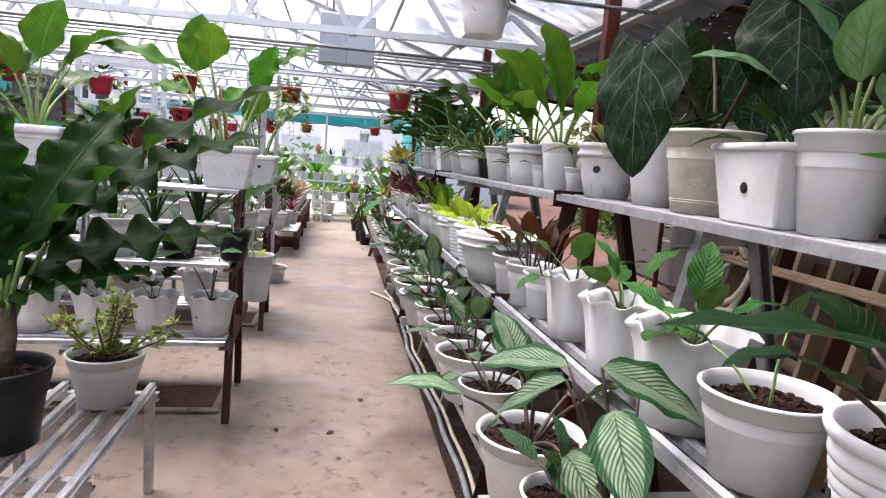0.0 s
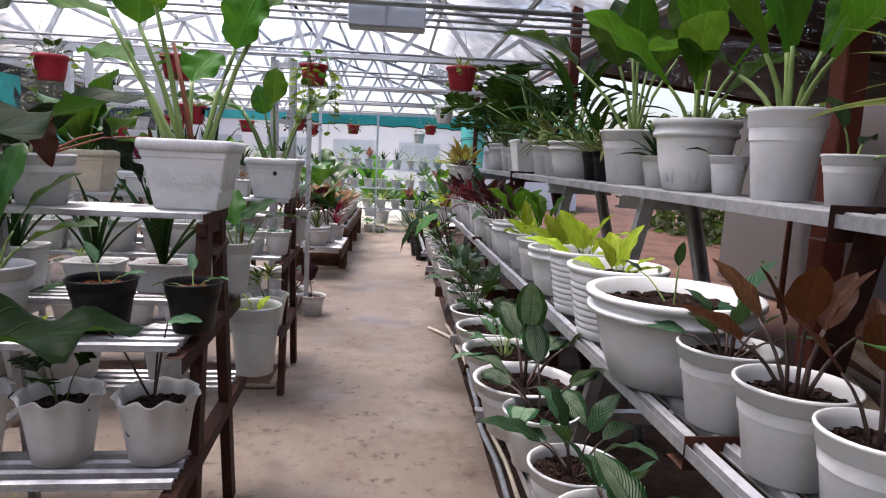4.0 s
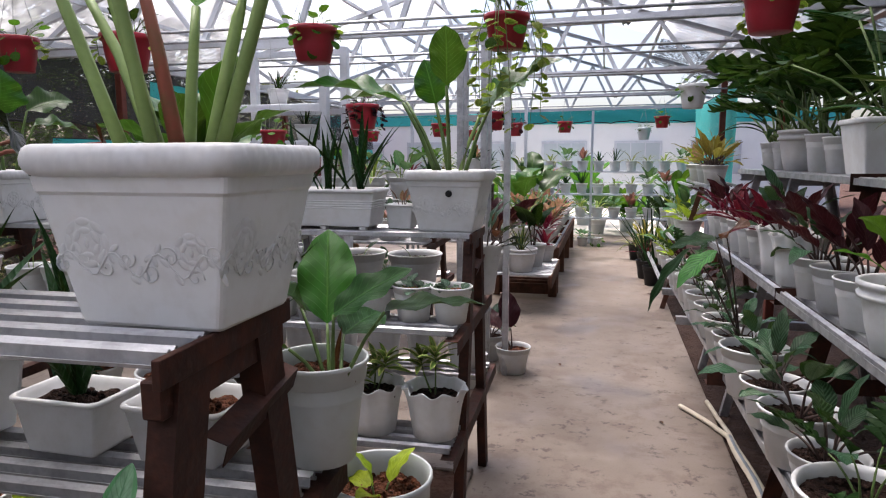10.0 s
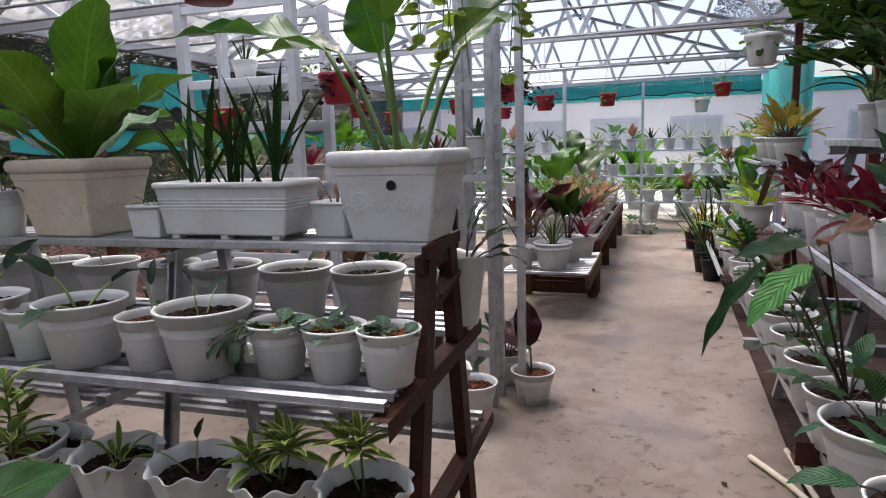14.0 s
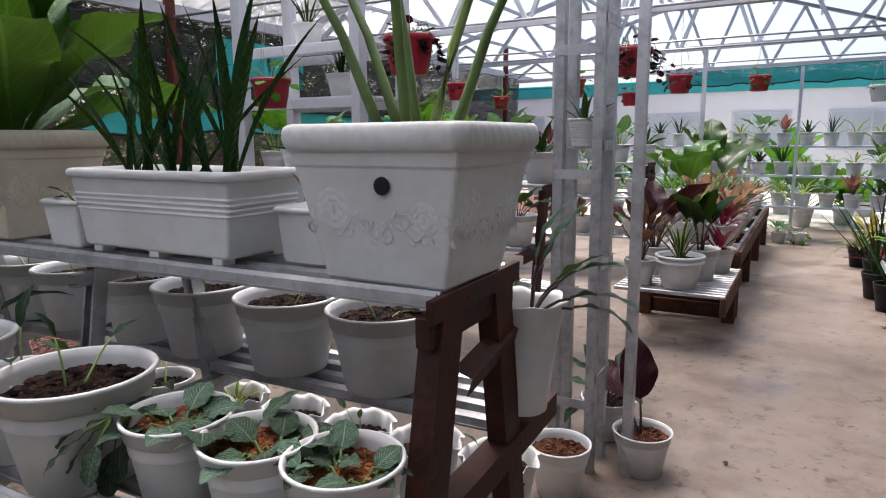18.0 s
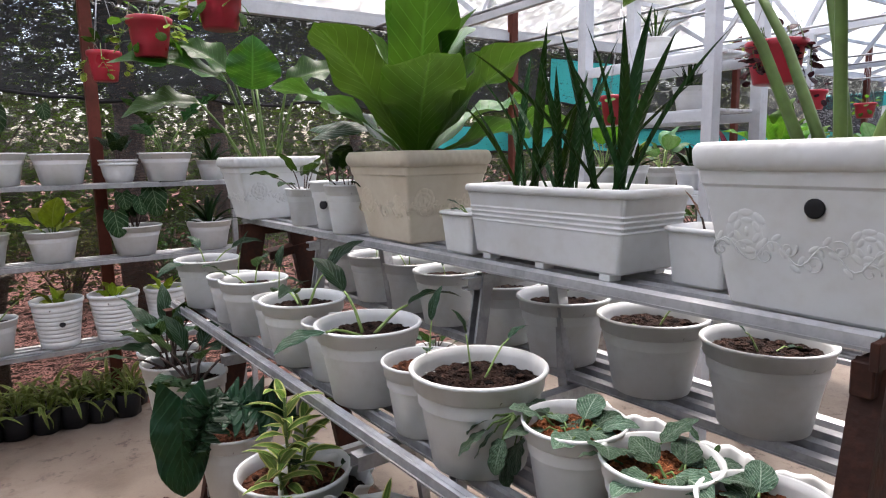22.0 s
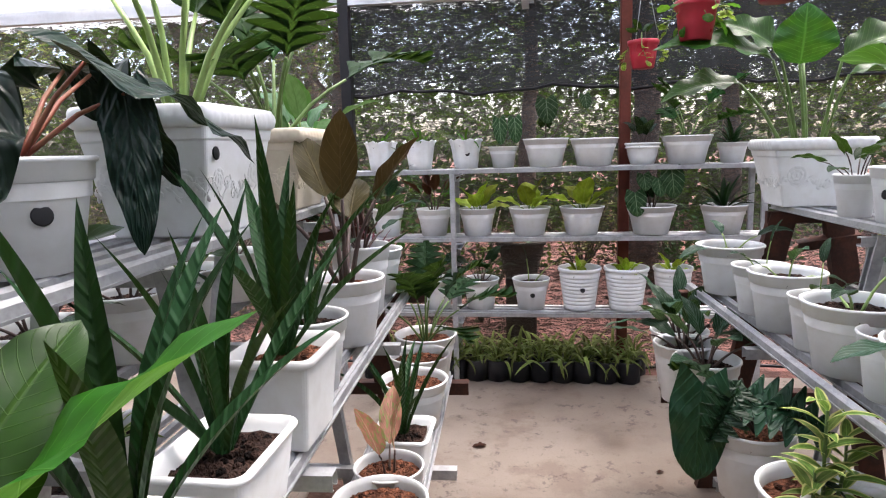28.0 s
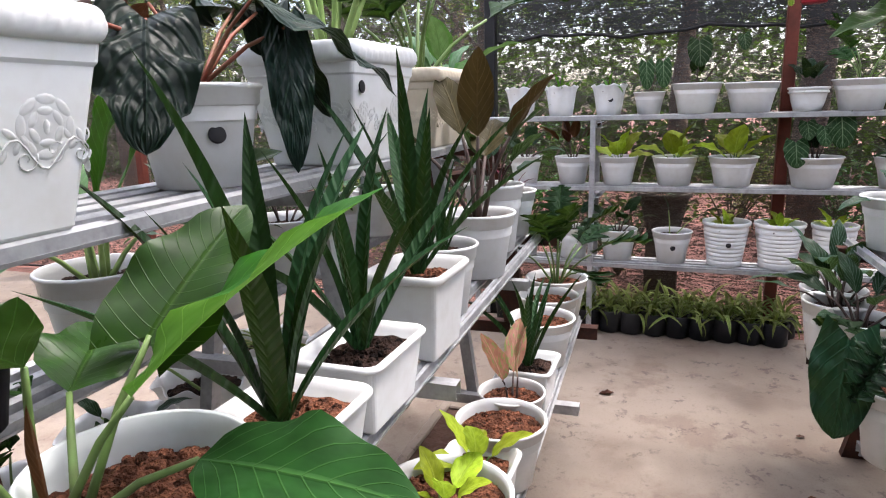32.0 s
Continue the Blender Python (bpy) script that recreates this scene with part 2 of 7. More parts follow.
M_REDSTEM = surface("reddish_stem", (0.25, 0.07, 0.045), (0.12, 0.1, 0.04), 0.5, 0, 30, 90, 0.5, 0.05)
M_PALESTEM = surface("pale_green_stem", (0.22, 0.32, 0.1), (0.14, 0.22, 0.06), 0.45, 0, 20, 90, 0.5, 0.05)
M_SHADENET = net_surface("black_shade_net", (0.016, 0.016, 0.017), 300, 0.585, 0.2, 0.08)
M_ROOFNET = net_surface("worn_black_shade_net", (0.012, 0.013, 0.016), 260, 0.545)
M_DENSENET = net_surface("dense_black_net", (0.06, 0.052, 0.05), 300, 0.66)
M_TEALNET = net_surface("teal_shade_net", (0.02, 0.36, 0.34), 260, 0.64)
M_THINNET = net_surface("thin_grey_net", (0.06, 0.05, 0.042), 320, 0.452, 0.08, 0.14)

M_GROUND = surface("red_brown_earth", (0.08, 0.043, 0.032), (0.04, 0.024, 0.019), 0.95, 0, 1.6, 26, 0.8, 0.7, 0.03, shine=0.15)
# Brown soil, its colour taken darker than the earth to carry the rack's shade.
M_BED = surface("soil_darkened_for_shade", (0.055, 0.032, 0.024), (0.022, 0.014, 0.011), 0.95, 0, 5, 60, 0.8, 0.9, 0.03, shine=0.15)
M_LITTER = surface("fallen_leaf_ground", (0.15, 0.07, 0.058), (0.06, 0.036, 0.03), 0.95, 0, 9, 45, 0.85, 0.8, 0.03, shine=0.15)


def concrete():
    m, n, l, p = tree_of("stained_concrete")
    where = n.new("ShaderNodeNewGeometry")

    def noise_tex(scale, detail=5.0, rough=0.6):
        tex = add(n, "ShaderNodeTexNoise", Scale=scale, Detail=detail, Roughness=rough)
        l.new(where.outputs["Position"], tex.inputs["Vector"])
        return tex.outputs[0]
    col = ramp_mix(n, l, stepped(n, l, noise_tex(1.1), 0.35, 0.68), (0.182, 0.147, 0.118), (0.128, 0.098, 0.075))
    col = ramp_mix(n, l, maths(n, l, "MULTIPLY", stepped(n, l, noise_tex(4.0, 8.0, 0.7), 0.49, 0.63), 0.6), col, (0.105, 0.07, 0.05))
    col = ramp_mix(n, l, maths(n, l, "MULTIPLY", stepped(n, l, noise_tex(2.3, 3.0), 0.55, 0.75), 0.45), col, (0.26, 0.225, 0.185))
    dirt = maths(n, l, "MULTIPLY", stepped(n, l, noise_tex(3.1, 2.0), 0.36, 0.54), stepped(n, l, noise_tex(13.0, 7.0, 0.75), 0.54, 0.62))
    col = ramp_mix(n, l, maths(n, l, "MULTIPLY", dirt, 0.75), col, (0.045, 0.028, 0.02))
    col = ramp_mix(n, l, maths(n, l, "MULTIPLY", stepped(n, l, noise_tex(120.0, 2.0), 0.57, 0.68), 0.25), col, (0.06, 0.045, 0.036))
    wet = stepped(n, l, noise_tex(1.7, 4.0), 0.56, 0.66)
    col = ramp_mix(n, l, maths(n, l, "MULTIPLY", wet, 0.4), col, (0.085, 0.062, 0.047))
    l.new(col, p.inputs["Base Color"])
    l.new(stepped(n, l, noise_tex(1.7, 2.0), 0.45, 0.68, 0.72, 0.34), p.inputs["Roughness"])
    b = add(n, "ShaderNodeBump", Strength=0.35, Distance=0.008)
    l.new(maths(n, l, "ADD", noise_tex(9.0), maths(n, l, "MULTIPLY", noise_tex(70.0), 0.25)), b.inputs["Height"])
    l.new(b.outputs[0], p.inputs["Normal"])
    return m


M_CONCRETE = concrete()


def clear_sheet():
    """Corrugated clear plastic roofing, dusty: light comes through, softened."""
    m, n, l, p = tree_of("clear_roof_plastic")
    where = n.new("ShaderNodeNewGeometry")
    dust = add(n, "ShaderNodeTexNoise", Scale=1.4, Detail=6.0)
    l.new(where.outputs["Position"], dust.inputs["Vector"])
    p.inputs["Base Color"].default_value = (0.85, 0.87, 0.88, 1)
    p.inputs["Roughness"].default_value = 0.3
    thin = add(n, "ShaderNodeBsdfTranslucent", Color=(0.9, 0.92, 0.94, 1))
    milky = n.new("ShaderNodeMixShader")
    milky.inputs[0].default_value = 0.75
    l.new(p.outputs[0], milky.inputs[1])
    l.new(thin.outputs[0], milky.inputs[2])
    clear = n.new("ShaderNodeBsdfTransparent")
    mix = n.new("ShaderNodeMixShader")
    l.new(stepped(n, l, dust.outputs[0], 0.35, 0.7, 0.3, 0.64), mix.inputs[0])
    l.new(clear.outputs[0], mix.inputs[1])
    l.new(milky.outputs[0], mix.inputs[2])
    l.new(mix.outputs[0], n["Material Output"].inputs[0])
    return m


M_ROOF = clear_sheet()
L_GREEN = leaf_surface("broad_green_leaf", (0.019, 0.09, 0.006), (0.06, 0.17, 0.025), count=13, slant=0.22, width=0.05, glow=0.22, shine=0.3, rough=0.34)
# Brighter, more see-through green for a leaf with light behind it.
L_BACKLIT = leaf_surface("backlit_green_leaf", (0.026, 0.115, 0.008), (0.08, 0.18, 0.035), count=11, slant=0.22, width=0.05, glow=0.42)
L_DEEP = leaf_surface("deep_green_leaf", (0.014, 0.055, 0.011), (0.035, 0.1, 0.022), count=9, slant=0.3, width=0.07, glow=0.14, shine=0.1, rough=0.46)
L_LIGHT = leaf_surface("light_green_leaf", (0.045, 0.165, 0.008), (0.09, 0.22, 0.025), count=10, slant=0.25, width=0.06, glow=0.38)
L_LIME = leaf_surface("lime_leaf", (0.4, 0.54, 0.035), (0.46, 0.58, 0.09), count=8, slant=0.3, width=0.05, glow=0.35)
L_DARK = leaf_surface("dark_glossy_leaf", (0.006, 0.024, 0.007), (0.016, 0.045, 0.013), count=9, slant=0.3, width=0.08, rough=0.45, glow=0.14, shine=0.09)
L_RUFFLE = leaf_surface("dark_ruffled_leaf", (0.008, 0.034, 0.007), (0.02, 0.07, 0.015), count=12, slant=0.2, width=0.06, rough=0.38, glow=0.3, shine=0.05, under=(0.09, 0.26, 0.015))
L_VELVET = leaf_surface("velvet_leaf_with_pale_veins", (0.006, 0.024, 0.011), (0.12, 0.18, 0.11), count=4.6, slant=0.5, width=0.03, mid=0.013, rough=0.42, glow=0.12, pucker=9.0, relief_by=0.35, net=7.0)
L_ANTH = leaf_surface("green_heart_leaf_pale_veins", (0.014, 0.05, 0.015), (0.2, 0.29, 0.15), count=4.6, slant=0.42, width=0.08, mid=0.03, rough=0.42, glow=0.15, net=6.0)
L_QUILT = leaf_surface("quilted_green_leaf", (0.009, 0.038, 0.016), (0.02, 0.065, 0.03), count=8, slant=0.45, width=0.12, rough=0.36, glow=0.06, relief_by=0.8, shine=0.22, pucker=9.0)
L_PLEAT = leaf_surface("pleated_black_green_leaf", (0.006, 0.018, 0.013), (0.01, 0.026, 0.018), count=7, slant=0.45, width=0.25, rough=0.36, glow=0.03, relief_by=0.8, shine=0.18, pucker=9.0)
L_STRIPE = leaf_surface("striped_calathea_leaf", (0.01, 0.042, 0.018), (0.04, 0.1, 0.045), count=9, slant=0.35, width=0.1, band=(0.07, 0.14, 0.075), glow=0.15)
L_PALESTRIPE = leaf_surface("pale_leaf_with_green_stripes", (0.2, 0.28, 0.18), (0.01, 0.05, 0.016), count=14, slant=0.42, width=0.34, mid=0.03, edge=(0.012, 0.055, 0.018), glow=0.1)
L_BLADE = leaf_surface("banded_blade_leaf", (0.013, 0.05, 0.014), (0.0145, 0.054, 0.016), count=16, slant=0.05, width=0.3, mid=0.001, rough=0.42, glow=0.06)
L_VARIEG = leaf_surface("cream_edged_leaf", (0.15, 0.25, 0.05), None, edge=(0.55, 0.55, 0.2), mid=0.05, glow=0.3)
L_RED = leaf_surface("crimson_leaf", (0.11, 0.008, 0.02), (0.22, 0.03, 0.055), count=9, slant=0.3, width=0.05, under=(0.4, 0.03, 0.06), glow=0.25)
L_BROWN = leaf_surface("bronze_leaf", (0.075, 0.03, 0.014), (0.12, 0.05, 0.025), count=8, slant=0.3, width=0.08, under=(0.25, 0.09, 0.02), glow=0.25)
L_MAROON = leaf_surface("maroon_leaf", (0.035, 0.01, 0.014), (0.06, 0.02, 0.02), count=8, slant=0.3, width=0.1, under=(0.15, 0.03, 0.03), glow=0.2)
L_IVY = leaf_surface("yellow_green_vine_leaf", (0.2, 0.3, 0.03), None, edge=(0.36, 0.4, 0.1), glow=0.35)
L_YELLOW = leaf_surface("yellow_croton_leaf", (0.34, 0.27, 0.06), (0.3, 0.36, 0.05), count=8, slant=0.3, width=0.12, under=(0.5, 0.4, 0.05), glow=0.3)
L_PINK = leaf_surface("pink_speckled_leaf", (0.42, 0.2, 0.14), None, blotch=(0.2, 0.26, 0.08), under=(0.5, 0.25, 0.15), glow=0.3)
L_FITTONIA = leaf_surface("grey_green_veined_leaf", (0.075, 0.14, 0.088), (0.34, 0.42, 0.33), count=9, slant=0.45, width=0.1, mid=0.03, glow=0.1, pucker=14.0)
L_SPECK = leaf_surface("dark_leaf_silver_marks", (0.01, 0.038, 0.018), (0.16, 0.23, 0.18), count=7, slant=0.45, width=0.1, mid=0.02, glow=0.15)
L_ZEBRA = leaf_surface("green_leaf_dark_stripes", (0.05, 0.155, 0.03), (0.007, 0.04, 0.013), count=11, slant=0.3, width=0.26, mid=0.03, glow=0.14)
L_SILVER = leaf_surface("silver_green_leaf", (0.12, 0.23, 0.13), (0.04, 0.13, 0.05), count=8, slant=0.35, width=0.1, edge=(0.05, 0.16, 0.06), glow=0.25)
L_SNAKE = leaf_surface("yellow_edged_sword_leaf", (0.02, 0.06, 0.02), (0.03, 0.085, 0.03), edge=(0.42, 0.42, 0.13), count=14, slant=0.05, width=0.3, mid=0.001, glow=0.08)
L_BRONZE = leaf_surface("olive_bronze_leaf", (0.045, 0.036, 0.014), (0.075, 0.055, 0.025), count=8, slant=0.3, width=0.08, under=(0.2, 0.12, 0.03), glow=0.2)
L_SPIDER = leaf_surface("olive_strap_leaf", (0.13, 0.17, 0.04), None, edge=(0.22, 0.25, 0.08), mid=0.05, glow=0.3)
L_TREE = leaf_surface("tree_foliage", (0.075, 0.11, 0.04), None, glow=0.35)
L_OLIVE = leaf_surface("olive_foliage", (0.2, 0.22, 0.07), None, edge=(0.34, 0.33, 0.14), glow=0.3)

# ---- shapes ----
MESHES = {}
tau = 2 * math.pi


def kept(key, build):
    """The mesh of that key, built once and shared."""
    if key not in MESHES:
        bm = build()
        me = bpy.data.meshes.new(key[0] if isinstance(key, tuple) else key)
        bm.normal_update()
        bm.to_mesh(me)
        bm.free()
        MESHES[key] = me
    return MESHES[key]


def piece(name, me, material, parent, m=None, label=""):
    """A part on shared mesh data."""
    if not me.materials:
        me.materials.append(material)
    ob = new(name, me)
    if me.materials[0] != material:
        ob.material_slots[0].link = "OBJECT"
        ob.material_slots[0].material = material
    ob.parent = parent
    if m is not None:
        ob.matrix_local = m
    return tagged(ob, label)


def part(name, bm, material, parent, label="", m=None):
    me = bpy.data.meshes.new(name)
    bm.normal_update()
    bm.to_mesh(me)
    bm.free()
    return piece(name, me, material, parent, m, label)


def thing(name, m, label, category, group="", kind=""):
    ob = new(name)
    ob.empty_display_size = 0.05
    ob.matrix_world = m
    return tagged(ob, label, category, group, kind)


def smooth(bm, on=True):
    for f in bm.faces:
        f.smooth = on
    return bm


def box(bm, x0, x1, y0, y1, z0, z1, bevel=0.0):
    made = bmesh.ops.create_cube(bm, size=1.0)["verts"]
    for v in made:
        v.co = Vector((x0 + (v.co.x + 0.5) * (x1 - x0), y0 + (v.co.y + 0.5) * (y1 - y0), z0 + (v.co.z + 0.5) * (z1 - z0)))
    if bevel:
        edges = list({e for v in made for e in v.link_edges})
        bmesh.ops.bevel(bm, geom=edges, offset=bevel, segments=1, affect="EDGES", profile=0.5)
    return bm


def ring_loft(bm, rings, close=True, cap0=False, cap1=False):
    rows = [[bm.verts.new(co) for co in ring] for ring in rings]
    n = len(rows[0])
    for a, b in zip(rows, rows[1:]):
        for i in range(n if close else n - 1):
            j = (i + 1) % n
            bm.faces.new((a[i], a[j], b[j], b[i]))
    if cap0:
        bm.faces.new(list(reversed(rows[0])))
    if cap1:
        bm.faces.new(rows[-1])
    return rows


def lathe(profile, seg=32, wave=None, cap=True):
    """Turns (radius, z) about z. wave(r, z, angle) may move a point."""
    bm = bmesh.new()
    rings = []
    for r, z in profile:
        ring = []
        for i in range(seg):
            a = tau * i / seg
            rr, zz = wave(r, z, a) if wave else (r, z)
            ring.append((rr * math.cos(a), rr * math.sin(a), zz))
        rings.append(ring)
    ring_loft(bm, rings, cap0=cap)
    return smooth(bm)


def tube(bm, points, radius, seg=6, taper=1.0):
    """A round bar along points, thinning towards its end."""
    pts = [Vector(p) for p in points]
    rings = []
    side = None
    for i, p in enumerate(pts):
        d = (pts[min(i + 1, len(pts) - 1)] - pts[max(i - 1, 0)]).normalized()
        ref = Vector((0, 0, 1)) if abs(d.z) < 0.95 else Vector((1, 0, 0))
        side = d.cross(ref).normalized()
        up = side.cross(d)
        r = radius * (1 + (taper - 1) * i / max(len(pts) - 1, 1))
        rings.append([p + (side * math.cos(tau * k / seg) + up * math.sin(tau * k / seg)) * r for k in range(seg)])
    ring_loft(bm, rings, cap0=True, cap1=True)
    return smooth(bm)


def extrude(profile, length, axis="x"):
    """An open sheet-metal section (u across, w up) drawn out along an axis, with thickness."""
    bm = bmesh.new()
    n = len(profile)
    t = 0.0016
    outer, inner = [], []
    for i, (u, w) in enumerate(profile):
        a = Vector(profile[max(i - 1, 0)])
        b = Vector(profile[min(i + 1, n - 1)])
        d = (b - a).normalized()
        outer.append((u, w))
        inner.append((u + d.y * t, w - d.x * t))
    loop = outer + inner[::-1]
    if axis == "x":
        rings = [[(x, u, w) for u, w in loop] for x in (0, length)]
    elif axis == "y":
        rings = [[(u, y, w) for u, w in loop] for y in (0, length)]
    else:
        rings = [[(u, w, z) for u, w in loop] for z in (0, length)]
    ring_loft(bm, rings, cap0=True, cap1=True)
    bmesh.ops.recalc_face_normals(bm, faces=bm.faces)
    return bm


HAT = [(-0.0165, 0.011), (-0.0165, 0.008), (-0.012, 0.008), (-0.0105, 0.023), (-0.006, 0.026), (0.0, 0.0215), (0.006, 0.026), (0.0105, 0.023), (0.012, 0.008), (0.0165, 0.008), (0.0165, 0.011)]
CSEC = [(0.018, -0.012), (0.018, -0.02), (-0.018, -0.02), (-0.018, 0.02), (0.018, 0.02), (0.018, 0.012)]
ANGLE = [(0.0, 0.045), (0.0, 0.0), (0.045, 0.0)]


def between(p, q, spin=0.0):
    """The pose of a bar whose length lies along its own z, from p towards q."""
    p, q = Vector(p), Vector(q)
    return Matrix.Translation(p) @ (q - p).to_track_quat("Z", "Y").to_matrix().to_4x4() @ Matrix.Rotation(spin, 4, "Z")


def bar(name, p, q, parent, material=None, section="c", spin=0.0, size=1.0):
    n = (Vector(q) - Vector(p)).length
    prof = {"c": CSEC, "angle": ANGLE}[section]
    me = kept(("bar", section, round(n, 3), size), lambda: extrude([(u * size, w * size) for u, w in prof], n, "z"))
    return piece(name, me, material or M_STEEL, parent, between(p, q, spin))


# ---- pots ----
POTS = {
    "plain": [(0.33, 0.0), (0.345, 0.01), (0.443, 0.77), (0.447, 0.785), (0.468, 0.795)],
    "rim": [(0.455, 0.79), (0.472, 0.8), (0.482, 0.94), (0.5, 0.952), (0.507, 0.97), (0.504, 0.99), (0.492, 1.0), (0.474, 0.99), (0.462, 0.9), (0.442, 0.65)],
    "bowl": [(0.31, 0.0), (0.33, 0.012), (0.40, 0.35), (0.445, 0.72), (0.455, 0.74), (0.475, 0.75)],
    "bowlrim": [(0.46, 0.745), (0.492, 0.755), (0.497, 0.82), (0.47, 0.83), (0.472, 0.9), (0.507, 0.915), (0.507, 0.985), (0.49, 1.0), (0.455, 0.985), (0.44, 0.7)],
}


def ribbed(lo=0.36, hi=0.47, rings=9, top=0.9):
    prof = [(lo - 0.02, 0.0), (lo, 0.01)]
    for k in range(rings):
        z0 = 0.06 + (top - 0.1) * k / rings
        dz = (top - 0.1) / rings
        r = lo + (hi - lo) * (k + 0.5) / rings
        prof += [(r - 0.003, z0), (r + 0.004, z0 + dz * 0.2), (r + 0.005, z0 + dz * 0.8), (r - 0.002, z0 + dz * 0.98)]
    return prof + [(hi - 0.005, top)]


def flute_wave(r, z, a):
    k = max(0.0, (z - 0.35) / 0.65)
    w = math.cos(9 * a)
    return r * (1 + 0.06 * k * k * w + 0.03 * (1 - 0.6 * k) * abs(math.cos(4.5 * a))), z - 0.032 * k * k * k * w


def soil_mesh():
    bm = bmesh.new()
    rng = random.Random(5)
    rings = []
    for k, r in enumerate((0.464, 0.41, 0.33, 0.24, 0.15, 0.06)):
        rings.append([(r * math.cos(tau * i / 22), r * math.sin(tau * i / 22), 0.8 + (rng.uniform(-0.04, 0.04) if k else 0.0) + 0.03 * k / 5) for i in range(22)])
    ring_loft(bm, rings, cap1=True)
    for _ in range(230):
        a, r = rng.uniform(0, tau), 0.435 * math.sqrt(rng.random())
        s = rng.uniform(0.014, 0.046)
        made = bmesh.ops.create_icosphere(bm, subdivisions=1, radius=s)["verts"]
        for v in made:
            v.co = Vector((v.co.x * rng.uniform(0.7, 1.6) + r * math.cos(a), v.co.y * rng.uniform(0.6, 1.3) + r * math.sin(a), v.co.z * 0.8 + 0.825))
    return smooth(bm, False)


def sticker_mesh():
    return lathe([(0.0, 0.0), (0.5, 0.0), (0.5, 0.04), (0.42, 0.05), (0.0, 0.05)], 20, cap=False)


def pot_parts(owner, kind, dia, high, plastic, soil=None, sticker=None):
    """A round pot: wall, rolled rim, soil and, where one shows, the maker's round black sticker."""
    s = Matrix.Diagonal((dia, dia, high, 1))
    if kind == "tallflute":
        me = kept("tall_flute_wall", lambda: lathe([(0.27, 0), (0.285, 0.01), (0.33, 0.3), (0.385, 0.6), (0.43, 0.82), (0.462, 0.94), (0.492, 1.0), (0.484, 1.004), (0.452, 0.95), (0.425, 0.84), (0.4, 0.7)], 54, lambda r, z, a: (r * (1 + 0.09 * z ** 3 * math.cos(6 * a)), z + 0.02 * z ** 6 * math.cos(6 * a))))
        wall = piece("pot_wall", me, plastic, owner, s)
        s2 = Matrix.Diagonal((dia * 0.88, dia * 0.88, high * 0.97, 1))
    elif kind == "flute":
        me = kept("flute_wall", lambda: lathe([(0.32, 0), (0.335, 0.01), (0.37, 0.3), (0.405, 0.6), (0.435, 0.82), (0.462, 0.94), (0.496, 1.0), (0.488, 1.006), (0.452, 0.95), (0.425, 0.84), (0.4, 0.7)], 88, flute_wave))
        wall = piece("pot_wall", me, plastic, owner, s)
        s2 = Matrix.Diagonal((dia * 0.9, dia * 0.9, high * 0.95, 1))
    elif kind == "rib":
        wall = piece("pot_wall", kept("rib_wall", lambda: lathe(ribbed(), 32)), plastic, owner, s)
        piece("pot_rim", kept("rib_rim", lambda: lathe([(0.463, 0.9), (0.49, 0.905), (0.507, 0.95), (0.507, 0.99), (0.49, 1.0), (0.46, 0.99), (0.44, 0.7)], 32, cap=False)), plastic, owner, s)
        s2 = s
    else:
        body, rim = ("bowl", "bowlrim") if kind == "bowl" else ("plain", "rim")
        wall = piece("pot_wall", kept(body + "_wall", lambda: lathe(POTS[body], 32)), plastic, owner, s)
        piece("pot_rim", kept(rim, lambda: lathe(POTS[rim], 32, cap=False)), plastic, owner, s)
        s2 = s
    piece("soil", kept("soil", soil_mesh), soil or M_SOIL, owner, s2)
    if sticker is not None:
        r = dia * {"flute": 0.385, "rib": 0.425, "bowl": 0.425}.get(kind, 0.413)
        m = Matrix.Rotation(sticker, 4, "Z") @ Matrix.Translation((r, 0, high * 0.52)) @ Matrix.Rotation(radians(82), 4, "Y") @ Matrix.Diagonal((0.026, 0.026, 0.05, 1))
        piece("sticker", kept("sticker", sticker_mesh), M_BLACK, owner, m, "round black sticker")
    return 0.81 * high


def rounded(w, d, r, z, n=4):
    """One ring of a rounded rectangle of full width w and depth d."""
    out = []
    r = min(r, w / 2.01, d / 2.01)
    for cx, cy, a0 in ((w / 2 - r, d / 2 - r, 0), (-w / 2 + r, d / 2 - r, 90), (-w / 2 + r, -d / 2 + r, 180), (w / 2 - r, -d / 2 + r, 270)):
        for k in range(n):
            a = radians(a0 + 90 * k / (n - 1))
            out.append((cx + r * math.cos(a), cy + r * math.sin(a), z))
    return out


def rope_ring(w, d, r, z, twist, depth=0.0022, n=132, lays=44):
    """A rounded rectangle with the shallow slanting ridges of a moulded rope."""
    corner = rounded(w, d, r, z, 9)
    lengths = [0.0]
    for a, b in zip(corner, corner[1:] + corner[:1]):
        lengths.append(lengths[-1] + math.dist(a, b))
    out, k = [], 0
    for i in range(n):
        s = lengths[-1] * i / n
        while lengths[k + 1] < s:
            k += 1
        a, b = Vector(corner[k]), Vector(corner[(k + 1) % len(corner)])
        p = a.lerp(b, (s - lengths[k]) / max(lengths[k + 1] - lengths[k], 1e-6))
        g = depth * (abs(math.sin(math.pi * (lays * i / n + twist))) - 0.6)
        out.append((p.x * (1 + 2 * g / w), p.y * (1 + 2 * g / d), p.z))
    return out


